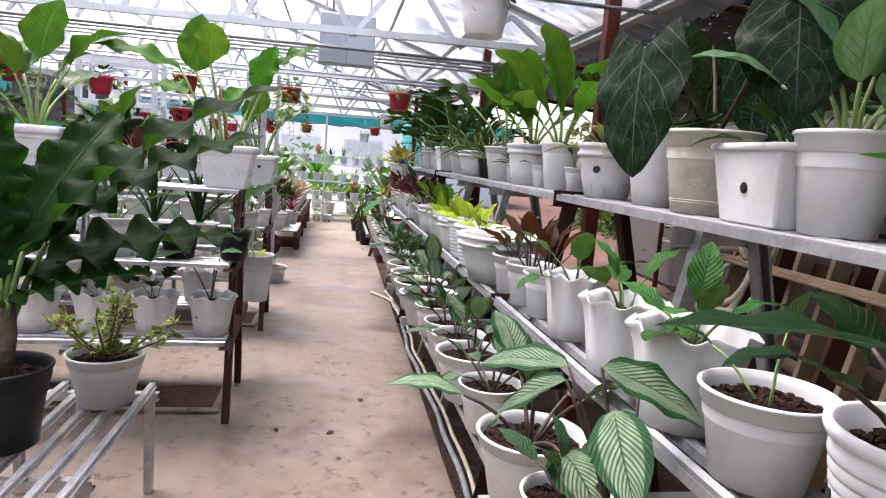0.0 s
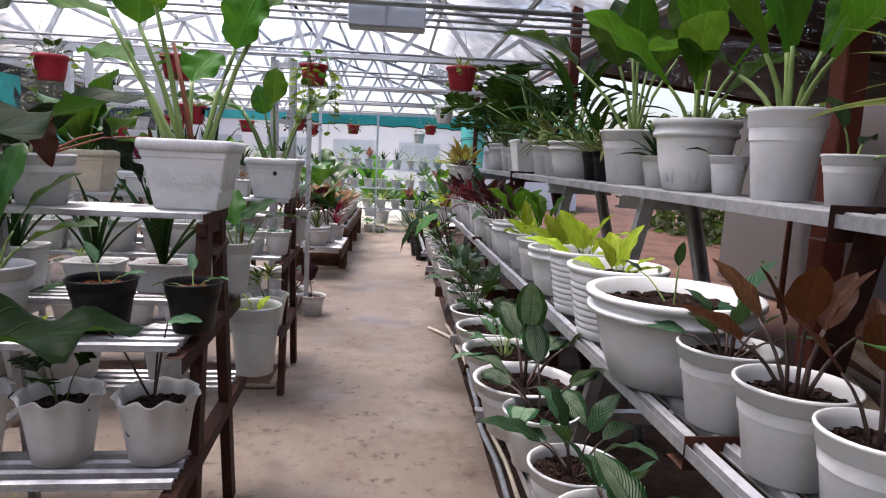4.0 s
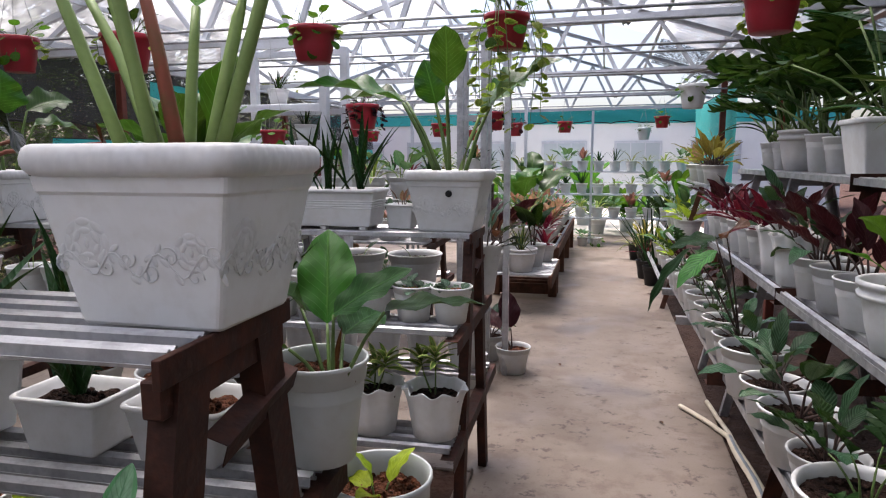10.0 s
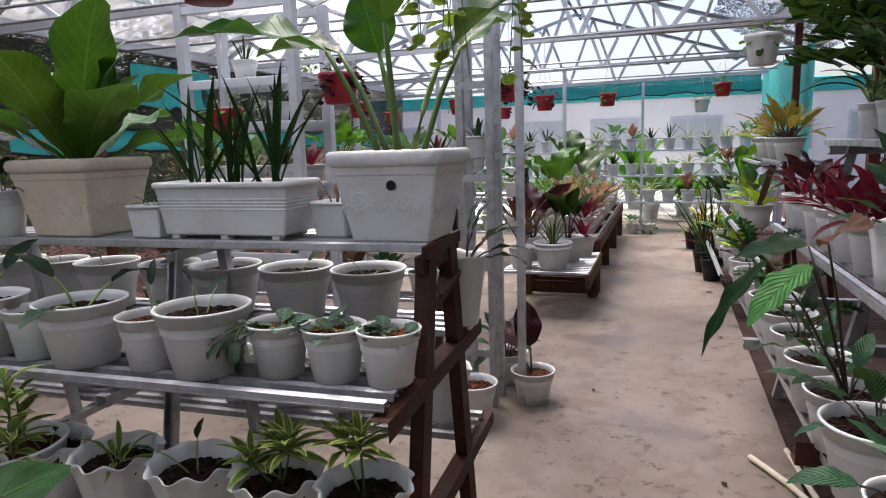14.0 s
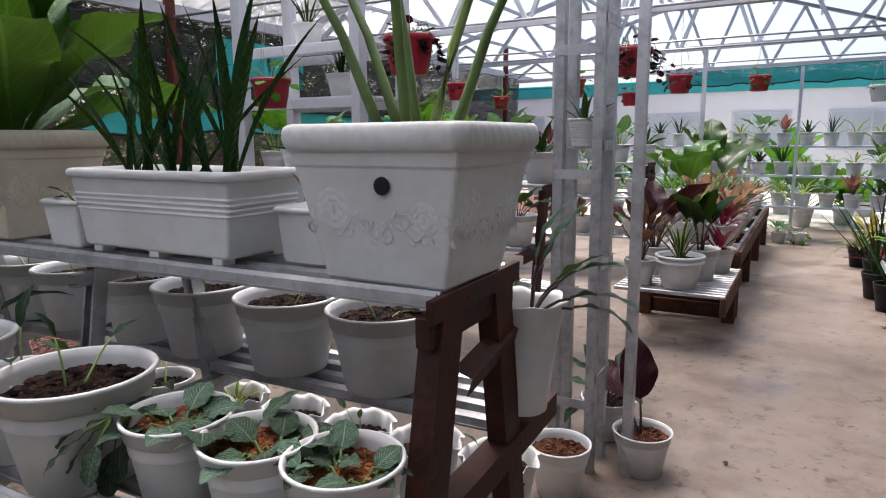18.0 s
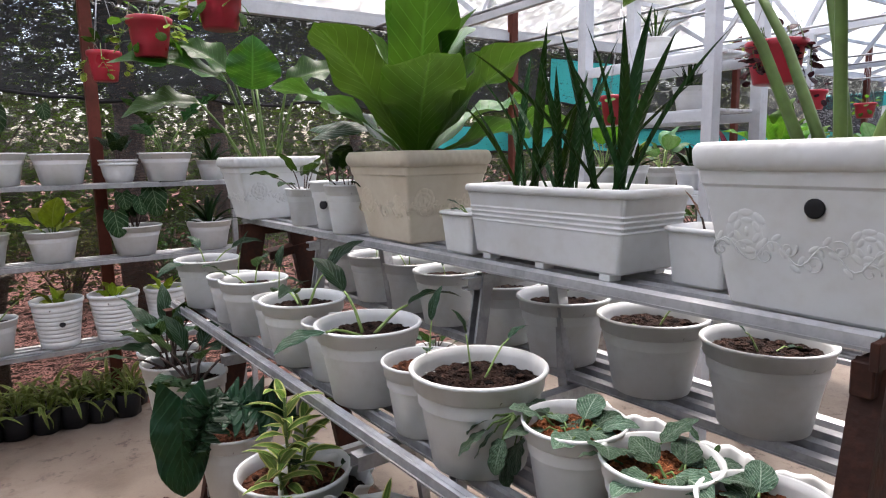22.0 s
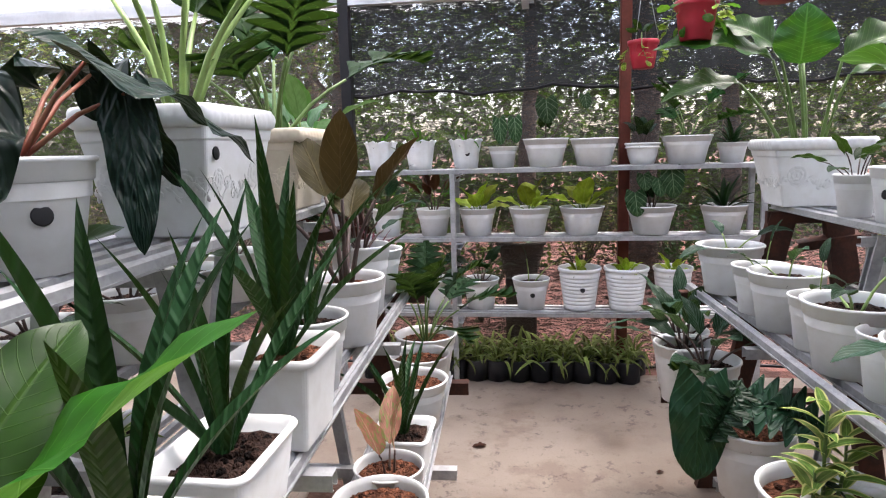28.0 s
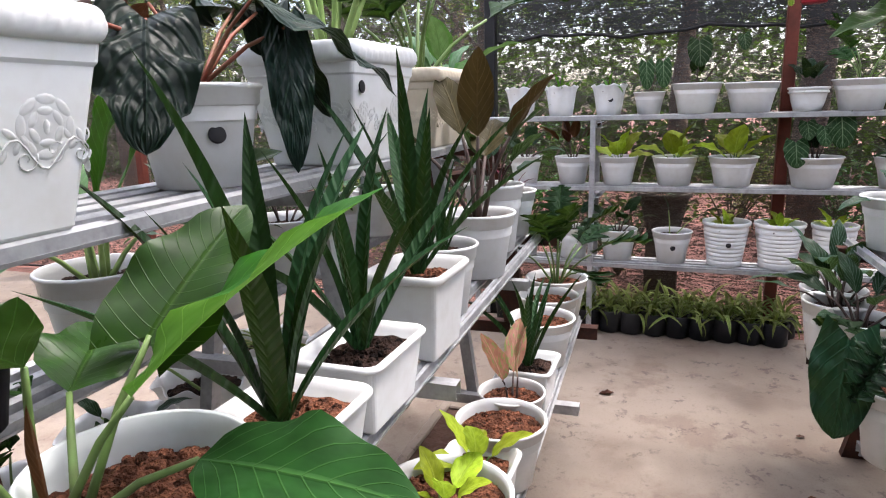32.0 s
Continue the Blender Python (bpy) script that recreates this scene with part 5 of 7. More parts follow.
def reflexed(place):
    """A short upright stem ringed with curving cream-edged leaves."""
    owner = potted(place, "std", 0.25, 0.18, None, 0.3, "on the lowest tier of a rack", soil=M_HUSK)
    owner.name = "potted_plant"
    tagged(owner, "round white pot with curving cream-edged leaves on upright stems", "potted plant")
    rng = random.Random(8)
    me = leaf_mesh("lance", 0.9, 0.25, 0.04, 0.0, 0.24)
    for sx, sy, top in ((0.05, -0.03, 0.2), (0.0, 0.03, 0.13), (0.085, -0.06, 0.1)):
        part("stem", tube(bmesh.new(), [(sx * 0.6, sy * 0.6, 0.15), (sx, sy, 0.15 + top * 0.6), (sx, sy, 0.16 + top)], 0.004, 6, 0.8), M_STEM, owner)
        for k in range(int(top * 95)):
            a = k * 2.4
            d = Vector((math.cos(a), math.sin(a), 0.25 + 0.6 * k / (top * 95)))
            s = rng.uniform(0.075, 0.105)
            piece("leaf", me, L_VARIEG, owner, aim((sx, sy, 0.17 + k / 95), d, rng.uniform(-0.3, 0.3)) @ Matrix.Diagonal((s * 0.26, s, s, 1)))
    return owner


def crowned(place, tops):
    """A wavy-rimmed pot with heads of yellow-green leaves on thin bare stems."""
    owner = potted(place, "flute", 0.21, 0.165, None, 0.3, "on the lowest tier of a rack")
    owner.name = "potted_plant"
    tagged(owner, "wavy-rimmed white pot with yellow-green leaf crowns on thin stems", "potted plant")
    rng = random.Random(int(abs(place[0]) * 100))
    me = leaf_mesh("lance", 0.7, 0.25, 0.04, 0.0, 0.24)
    for sx, sy, top in tops:
        part("stem", tube(bmesh.new(), [(sx * 0.3, sy * 0.3, 0.14), (sx * 0.8, sy * 0.8, 0.14 + top * 0.6), (sx, sy, 0.14 + top)], 0.003, 6, 0.8), M_STEM, owner)
        for k in range(16):
            a = k * 2.4
            d = Vector((math.cos(a), math.sin(a), 0.05 + 1.1 * k / 16))
            s = rng.uniform(0.07, 0.1)
            piece("leaf", me, L_VARIEG, owner, aim((sx, sy, 0.12 + top + 0.035 * k / 16), d, rng.uniform(-0.3, 0.3)) @ Matrix.Diagonal((s * 0.24, s, s, 1)))
    return owner


def cream_relief():
    bm = bmesh.new()

    def face(u, z):
        a = math.pi + u
        r = 0.25 * (0.345 + (0.43 - 0.345) * (z / 0.215 - 0.01) / 0.79) + 0.001
        return (r * math.cos(a), r * math.sin(a), z)

    for k in range(14):
        u = -2.4 + k * 0.37
        spiral(bm, u, 0.075 + 0.012 * (k % 2), 0.013, 1.1, lambda x, z: face(u + (x - u) * 9, z), 1 if k % 2 else -1, 0.0022, k)
        spiral(bm, u + 0.15, 0.1 - 0.01 * (k % 3), 0.009, 1.0, lambda x, z: face(u + 0.15 + (x - u - 0.15) * 9, z), -1, 0.0018, k + 1)
    for z in (0.03, 0.036):
        tube(bm, [face(-math.pi + tau * i / 40, z) for i in range(41)], 0.0016, 5)
    return bm


RIDGE = "on the top shelf of a rack"
p2 = boxed((*on2(-0.13, -0.01), Z2[0]), 0.295, 0.26, 0.218, None, 0.72, RIDGE, kind="rose", sticker=(0.018, 0.137, -1))
tagged(p2, "rose-embossed white planter of long-stalked glossy green leaves on a rack")
for base, tip, w, up, root in (((-0.30, 1.93, 1.50), (-0.70, 1.86, 1.56), 0.155, (0.1, -0.25, 1), (-0.17, 1.97, 1.2)), ((-0.20, 2.02, 1.50), (-0.24, 2.0, 1.66), 0.13, (0.2, -1, 0.5), (-0.14, 2.0, 1.2)), ((-0.02, 1.95, 1.45), (0.27, 1.95, 1.64), 0.19, (-0.3, -0.4, 1), (-0.11, 1.96, 1.2)),
                              ((-0.32, 2.04, 1.51), (-0.62, 2.1, 1.53), 0.13, (0, -0.3, 1), (-0.16, 2.0, 1.2)), ((0.0, 2.06, 1.5), (0.12, 2.22, 1.6), 0.13, (0, -0.4, 1), (-0.1, 2.0, 1.2)), ((-0.13, 1.9, 1.55), (-0.09, 1.72, 1.72), 0.13, (0, 0.6, 1), (-0.13, 1.95, 1.2))):
    hero(p2, base, tip, w, "lance", L_GREEN, 0.5, 0.3, 0.2, up, root, M_PALESTEM if w > 0.16 else M_STEM, 0.009)
boxed((*on2(-0.318, 0.0), Z2[0]), 0.12, 0.11, 0.092, "pink", 0.07, RIDGE, kind="square", count=4)
long_one = boxed((*on2(-0.592, -0.03), Z2[0]), 0.428, 0.18, 0.15, None, 0.4, RIDGE, kind="long")
tagged(long_one, "long ribbed white planter of tall sword-leaved plants on a rack")
for k, dx in enumerate((-0.12, 0.0, 0.11)):
    grow(long_one, "blade", 0.27 + 0.02 * k, 0.13, 31 + k, 9, 0.03, wide=1.2, at=(dx, 0.0))
boxed((*on2(-0.845, -0.05), Z2[0]), 0.125, 0.115, 0.09, "sprout", 0.07, RIDGE, kind="square", count=5)
boxed((*on2(-1.137, 0.0), Z2[0]), 0.31, 0.26, 0.22, "birdnest", 0.46, RIDGE, M_BEIGE, kind="rose", count=14, wide=1.05)
potted((*on2(-1.355, -0.08), Z2[0]), "std", 0.135, 0.135, "darkvine", 0.16, RIDGE)
mid_pot = potted((*on2(-1.5, -0.05), Z2[0]), "std", 0.15, 0.14, "velvet", 0.17, RIDGE, sticker=-1.0, count=2)
hero(mid_pot, (-1.47, 1.83, 1.315), (-1.42, 1.98, 1.33), 0.085, "roundheart", L_SPECK, 0.4, 0.1, 0.05, (0.6, -0.2, 1), (-1.5, 1.87, 1.15), M_DARKSTEM, 0.003)
potted((*on2(-1.655, -0.08), Z2[0]), "std", 0.115, 0.115, "darkvine", 0.16, RIDGE)
far_box = boxed((*on2(-2.03, -0.043), Z2[0]), 0.255, 0.315, 0.215, None, 0.46, RIDGE, kind="rose")
tagged(far_box, "rose-embossed white planter of arching large-leaved green plant on a rack")
for base, tip, w, up in (((-1.99, 1.81, 1.485), (-1.95, 1.81, 1.665), 0.18, (1, -0.2, 0.3)), ((-1.99, 1.73, 1.5), (-2.02, 1.36, 1.56), 0.15, (0.5, -0.1, 0.9)), ((-2.0, 1.64, 1.43), (-2.02, 1.39, 1.385), 0.13, (0.5, 0.3, 0.9)),
                         ((-1.95, 1.92, 1.5), (-1.9, 2.12, 1.56), 0.14, (0.6, -0.3, 0.8)), ((-2.0, 1.75, 1.53), (-2.05, 1.57, 1.64), 0.13, (0.6, -0.2, 0.8)), ((-1.93, 1.93, 1.44), (-1.84, 2.1, 1.42), 0.12, (0.5, 0.2, 1)),
                         ((-2.12, 1.87, 1.5), (-2.36, 1.9, 1.58), 0.13, (0.2, -0.3, 1))):
    hero(far_box, base, tip, w, "lance", L_GREEN, 0.7, 0.3, 0.16, up, (-2.03 + 0.25 * (base[0] + 2.03), 1.87 + 0.3 * (base[1] - 1.87), 1.2), M_STEM, 0.0065)

FRONT = "on the front tier of a rack"
for x, d, h, plant, soil, tall in ((-0.065, 0.142, 0.122, "fittonia", M_COIR, 0.075), (-0.194, 0.146, 0.122, "fittonia", M_COIR, 0.09), (-0.332, 0.146, 0.124, "fittonia", M_COIR, 0.1)):
    low = potted((*on2(x, -0.28), Z2[1]), "std", d, h, plant, tall, FRONT, soil=soil, spread=0.04)
    if x == -0.332:
        grow(low, "fittonia_spill", 0.14, 0.12, 61, 9, 0.02, lean=3.9, at=(-0.05, -0.04))
for x, d, h, plant, soil, tall in ((-0.515, 0.218, 0.158, "sprig", M_SOIL, 0.12), (-0.668, 0.152, 0.13, "sprig", M_HUSK, 0.14), (-0.868, 0.215, 0.158, "sprout", M_SOIL, 0.26), (-1.03, 0.135, 0.13, None, M_HUSK, 0.1),
                                  (-1.185, 0.205, 0.155, "sprout", M_SOIL, 0.24), (-1.345, 0.13, 0.13, "sprig", M_SOIL, 0.14), (-1.52, 0.19, 0.155, "sprout", M_SOIL, 0.18), (-1.69, 0.16, 0.14, "sprig", M_SOIL, 0.14), (-1.96, 0.21, 0.16, "sprout", M_SOIL, 0.2)):
    potted((*on2(x, -0.30), Z2[1]), "std", d, h, plant, tall, FRONT, soil=soil)
BACK = "on the back tier of a rack"
for x, d, plant in ((-0.325, 0.222, "sprout"), (-0.562, 0.222, "sprout"), (-0.81, 0.22, "sprig"), (-1.02, 0.19, "velvet"), (-1.27, 0.205, "sprout"), (-1.47, 0.18, "sprig"), (-1.68, 0.2, "sprout"), (-1.9, 0.2, "sprig")):
    potted((*on2(x, 0.185), Z2[1]), "std", d, 0.158, plant, 0.11 if plant != "velvet" else 0.16, BACK, count=2 if plant != "velvet" else 1)
potted((*on2(-0.045, 0.2), Z2[1]), "tallflute", 0.15, 0.2, "calathea", 0.24, BACK, plastic=M_WHITE, leaf=L_SPECK, lean=0.4, count=6)
LOW = "on the lowest tier of a rack"
crowned((*on2(-0.1, -0.36), Z2[2]), ((-0.05, 0.01, 0.1), (0.01, -0.03, 0.13)))
crowned((*on2(-0.31, -0.36), Z2[2]), ((0.0, 0.02, 0.07), (0.05, -0.02, 0.1), (-0.05, -0.02, 0.05)))
for x, plant in ((-0.53, "sprig"), (-0.75, "variegated"), (-0.97, "sprout")):
    potted((*on2(x, -0.36), Z2[2]), "flute", 0.21, 0.165, plant, 0.15, LOW, count=8 if plant == "variegated" else None)
reflexed((*on2(-1.02, -0.41), Z2[2]))
droop = potted((*on2(-1.32, -0.44), Z2[2]), "std", 0.2, 0.18, "lobedark", 0.2, LOW, soil=M_HUSK, count=1)
hero(droop, (-1.29, 1.37, 0.69), (-1.27, 1.355, 0.455), 0.14, "roundheart", L_QUILT, 0.25, 0.12, 0.12, (1, -0.35, 0.1), (-1.32, 1.5, 0.56), M_DARKSTEM, 0.004)
hero(droop, (-1.29, 1.44, 0.66), (-1.22, 1.61, 0.6), 0.17, "lobed", L_QUILT, 0.9, 0.15, 0.1, (0.7, -0.2, 0.8), (-1.32, 1.5, 0.56), M_DARKSTEM, 0.004)
hero(droop, (-1.3, 1.46, 0.7), (-1.24, 1.38, 0.58), 0.13, "lobed", L_QUILT, 0.9, 0.15, 0.1, (0.9, 0, 0.5), (-1.32, 1.5, 0.56), M_DARKSTEM, 0.004)
for x, dy in ((-1.76, -0.42), (-1.93, -0.44), (-2.08, -0.42)):
    potted((*on2(x, dy), Z2[2]), "std", 0.2, 0.2, "calathea", 0.3, LOW, leaf=L_SPECK)
for x, plant in ((-0.16, "sprig"), (-0.34, None), (-0.52, "sprig"), (-0.72, None), (-0.92, "variegated"), (-1.2, "sprout"), (-1.6, "calathea")):
    potted((*on2(x, 0.36), Z2[2]), "flute" if x > -1 else "std", 0.17, 0.17, plant, 0.1 if x > -1 else 0.18, LOW)

# ---- first cross rack ----
p1 = boxed((*on1(-0.112, 0.04), Z1[0]), 0.278, 0.235, 0.212, None, 0.95, RIDGE, kind="rose")
tagged(p1, "rose-embossed white planter of very tall-stalked green leaves on a rack")
for base, tip, w, up, root in (((-0.24, 0.38, 1.66), (-0.23, 0.42, 1.95), 0.19, (0.1, -1, 0.3), (-0.1, 0.37, 1.25)), ((-0.3, 0.33, 1.66), (-0.72, 0.3, 1.74), 0.15, (0, -0.5, 1), (-0.13, 0.35, 1.25)), ((0.05, 0.38, 1.6), (0.14, 0.4, 1.83), 0.15, (-0.2, -1, 0.4), (-0.06, 0.37, 1.25)),
                              ((-0.16, 0.3, 1.7), (-0.12, 0.1, 1.86), 0.16, (0, 0.6, 1), (-0.09, 0.34, 1.25)), ((0.14, 0.38, 1.72), (0.36, 0.4, 1.84), 0.13, (-0.2, -0.5, 1), (-0.05, 0.37, 1.25)), ((-0.3, 0.46, 1.55), (-0.52, 0.6, 1.6), 0.15, (0, -0.4, 1), (-0.12, 0.4, 1.25)), ((-0.1, 0.44, 1.5), (-0.06, 0.6, 1.62), 0.14, (0, -1, 0.6), (-0.1, 0.4, 1.25))):
    base, tip, root = (Vector(q) + Vector((-0.02, 0.01, 0.0)) for q in (base, tip, root))
    hero(p1, base, tip, w, "lance", L_LIGHT, 0.4, 0.25, 0.2, up, root, M_PALESTEM, 0.0095)
part("stalk", tube(bmesh.new(), [(0.0, 0.0, 0.17), (-0.02, -0.01, 0.33), (-0.05, -0.02, 0.5)], 0.011, 7, 0.5), M_REDSTEM, p1, "reddish sheathed stalk")
pleat = potted((*on1(-0.545, 0.01), Z1[0]), "std", 0.195, 0.15, None, 0.34, RIDGE, sticker=1.0)
tagged(pleat, "round white pot with drooping pleated blackish heart leaves on a rack", "potted plant")
pleat.name = "potted_plant"
for base, tip, w, up in (((-0.37, 0.385, 1.325), (-0.275, 0.455, 1.17), 0.145, (0.62, 0.7, 0.3)), ((-0.6, 0.43, 1.335), (-0.55, 0.47, 1.12), 0.08, (0.7, 0.6, 0.1)), ((-0.54, 0.42, 1.37), (-0.857, 0.5, 1.231), 0.12, (0.1, 0.45, 1)), ((-0.66, 0.34, 1.37), (-0.78, 0.4, 1.2), 0.1, (-0.4, -0.3, 0.8)), ((-0.6, 0.22, 1.36), (-0.7, 0.1, 1.26), 0.16, (0, -0.6, 1)), ((-0.66, 0.3, 1.38), (-0.85, 0.24, 1.36), 0.16, (0, 0, 1))):
    hero(pleat, base, tip, w, "heart", L_PLEAT, 0.5, 0.08, 0.25, up, (-0.52, 0.33, 1.25), M_REDSTEM, 0.004)
hero(pleat, (-0.5, 0.27, 1.37), (-0.45, 0.23, 1.215), 0.075, "lance", L_BROWN, 0.5, 0.12, 0.2, (0.2, -1, 0.2), (-0.52, 0.33, 1.25), M_REDSTEM, 0.004)
hero(pleat, (-0.24, 0.4, 1.32), (-0.186, 0.42, 1.215), 0.075, "heart", L_BROWN, 0.5, 0.08, 0.2, (0.6, 0.7, 0.3), (-0.52, 0.33, 1.25), M_REDSTEM, 0.004)
boxed((*on1(-0.98, 0.02), Z1[0]), 0.31, 0.27, 0.235, "philodendron", 0.5, RIDGE, kind="rose", count=8, sticker=(0.1, 0.15, 1))
boxed((*on1(-1.5, 0.02), Z1[0]), 0.3, 0.26, 0.21, "lobed", 0.45, RIDGE, M_BEIGE, kind="rose", count=8)
potted((*on1(-1.82, 0.0), Z1[0]), "std", 0.18, 0.15, "silver", 0.3, RIDGE)
for x, d, h in ((-0.03, 0.158, 0.14), (-0.27, 0.185, 0.145)):
    potted((*on1(x, -0.24), Z1[1]), "std", d, h, "sprout", 0.16, FRONT, M_BLACK, M_COIR, count=3, leaf=L_SILVER)
potted((*on1(-0.55, -0.24), Z1[1]), "std", 0.2, 0.175, "broad", 0.36, FRONT, count=7, wide=0.75, leaf=L_GREEN)
for x, plant in ((-0.85, "calathea"), (-1.15, "darkvine"), (-1.45, "silver"), (-1.75, "calathea")):
    potted((*on1(x, -0.24), Z1[1]), "std", 0.2, 0.16, plant, 0.24, FRONT)
stick = potted((*on1(-0.11, -0.295), Z1[2]), "flute", 0.22, 0.185, None, 0.1, LOW, sticker=-2.2)
tagged(stick, "wavy-rimmed white pot with thin dark stems and nodding leaves", "potted plant")
stick.name = "potted_plant"
for base, tip, w in (((-0.215, -0.01, 0.822), (-0.45, 0.0, 0.735), 0.065), ((-0.05, 0.0, 0.83), (0.045, -0.01, 0.835), 0.05), ((-0.08, 0.02, 0.78), (-0.1, 0.0, 0.765), 0.02)):
    hero(stick, base, tip, w, "lance", L_SILVER if w > 0.03 else L_BROWN, 0.5, 0.2, 0.08, (0, -0.3, 1), (-0.09, 0.0, 0.6), M_DARKSTEM, 0.0035)
for x, plant in ((-0.36, "lobed"), (-0.6, "sprout"), (-0.85, "sprig"), (-1.1, "variegated")):
    potted((*on1(x, -0.295), Z1[2]), "flute", 0.22, 0.185, plant, 0.28 if plant == "sprig" else 0.17, LOW, count={"lobed": 4, "sprig": 2}.get(plant), leaf=L_SILVER if plant == "sprig" else None)
# behind it
boxed((*on1(-0.29, 0.285), Z1[1]), 0.2, 0.15, 0.105, "blades", 0.4, BACK, soil=M_HUSK, kind="square", wide=1.25)
boxed((*on1(-0.515, 0.28), Z1[1]), 0.19, 0.14, 0.105, "blades", 0.34, BACK, kind="square")
boxed((*on1(-0.77, 0.275), Z1[1]), 0.18, 0.15, 0.155, "blades", 0.42, BACK, kind="square", soil=M_HUSK, wide=1.2)
potted((*on1(-0.98, 0.25), Z1[1]), "std", 0.16, 0.15, "blades", 0.2, BACK)
potted((*on1(-1.3, 0.25), Z1[1]), "std", 0.19, 0.165, "bronze", 0.46, BACK, soil=M_HUSK, leaf=L_BRONZE, count=5)
potted((*on1(-1.6, 0.22), Z1[1]), "std", 0.18, 0.2, "calathea", 0.3, BACK, leaf=L_SPECK)
potted((*on1(-1.85, 0.22), Z1[1]), "std", 0.17, 0.15, "cordyline", 0.14, BACK)
phil = potted((*on1(-0.065, 0.315), Z1[1]), "std", 0.165, 0.18, None, 0.52, BACK, M_GREYPOT, M_HUSK)
tagged(phil, "pale grey pot with broad glossy green leaves on short stalks", "potted plant")
phil.name = "potted_plant"
# Leaf colours carry the light: L_BACKLIT where lit through, L_DEEP for shaded fronts.
for base, tip, w, up, root, surf in (((-0.035, 0.652, 1.02), (-0.104, 0.822, 1.165), 0.105, (0.2, -0.56, 0.81), (-0.01, 0.6, 0.93), L_BACKLIT), ((0.0, 0.6, 1.05), (0.115, 0.66, 1.122), 0.075, (-0.3, -0.6, 0.7), (0.0, 0.59, 0.93), L_DEEP),
                                    ((0.08, 0.62, 1.055), (0.222, 0.758, 1.046), 0.085, (0, -0.02, 1), (0.01, 0.6, 0.93), L_DEEP), ((-0.03, 0.71, 0.985), (-0.02, 0.88, 0.99), 0.085, (0.3, 0, 1), (0.0, 0.62, 0.93), L_DEEP),
                                    ((-0.075, 0.635, 1.05), (-0.185, 0.65, 1.135), 0.1, (0.5, 0.3, 0.8), (-0.02, 0.61, 0.93), L_GREEN), ((-0.06, 0.56, 1.0), (-0.16, 0.5, 1.02), 0.08, (0, 0.3, 1), (-0.02, 0.6, 0.93), L_GREEN)):
    hero(phil, base, tip, w, "heart" if surf is L_GREEN and w > 0.09 else "lance", surf, 0.3, 0.2, 0.12, up, root, M_STEM, 0.0038)
hero(phil, (0.0, 0.6, 0.95), (0.01, 0.61, 1.03), 0.012, "blade", L_BROWN, 0.1, 0.5, 0.0, (0, -1, 0.2))
potted((*on1(-0.0, 0.42), Z1[2]), "std", 0.2, 0.27, "lime", 0.16, BACK, M_GREYPOT, M_HUSK, count=4)
for x, dy, kind, d, h, plant, tall in ((-0.64, 0.36, "std", 0.23, 0.15, "lime", 0.16), (-0.935, 0.39, "std", 0.19, 0.14, None, 0.15), (-1.09, 0.38, "std", 0.155, 0.13, "pink", 0.2), (-1.58, 0.37, "std", 0.2, 0.15, None, 0.1), (-1.78, 0.36, "std", 0.2, 0.16, None, 0.1), (-1.98, 0.36, "std", 0.22, 0.17, "lobed", 0.3), (-0.3, 0.36, "flute", 0.2, 0.18, None, 0.1)):
    potted((*on1(x, dy), Z1[2]), kind, d, h, plant, tall, LOW, soil=M_HUSK, leaf=L_DARK if plant == "lobed" else None)

boxed((*on1(-0.79, 0.375), Z1[2]), 0.15, 0.15, 0.12, "lime", 0.16, LOW, soil=M_HUSK, count=5)
boxed((*on1(-1.3, 0.38), Z1[2]), 0.17, 0.15, 0.12, "blades", 0.32, LOW, kind="square")

# ---- long rack ----
SIDE = "on the long rack"


def on_r(tier, y, dx=0.0):
    return (XR[tier] + rx(y) + dx, y, ZR[tier])


R_LOW = ((-2.55, "std", .25, .17, "calathea", .28), (-2.12, "std", .26, .18, "calathea", .2), (-1.86, "std", .2, .15, "calathea", .24), (-1.6, "std", .27, .17, "palestripe", .42), (-1.2, "std", .2, .15, "palestripe", .30), (-0.94, "std", .26, .17, "palestripe", .32), (-0.68, "std", .21, .16, "calathea", .20), (-0.45, "std", .2, .15, "calathea", .24),
         (-0.15, "std", .2, .15, "palestripe", .28), (0.06, "std", .3, .16, "palestripe", .36), (0.37, "std", .29, .155, "silver", .18), (0.69, "std", .27, .15, "lobed", .14), (0.98, "std", .26, .15, "lobed", .18), (1.2, "std", .17, .13, "calathea", .24), (1.42, "std", .2, .15, "palestripe", .26), (1.66, "std", .19, .14, "calathea", .24),
         (1.92, "std", .22, .17, "calathea", .27), (2.15, "std", .19, .15, "calathea", .26), (2.4, "std", .19, .15, "calathea", .27), (2.65, "std", .18, .15, "darkvine", .24), (2.9, "std", .19, .15, "lobed", .27), (3.15, "std", .18, .15, "maroon", .24), (3.4, "std", .18, .15, "calathea", .24), (3.65, "std", .18, .15, "lobed", .29),
         (3.9, "std", .18, .15, "maroon", .21))
for y, kind, d, h, plant, tall in R_LOW:
    one = potted(on_r(0, y), kind, d, h, plant, tall * (0.75 if y > 1.9 else 1.0), SIDE, group="pots on the long rack", count=3 if y == -2.12 else 5 if plant == "lobed" else None)
    if y == 2.15:
        sag = one
    if y == -2.12:
        low_pale = one
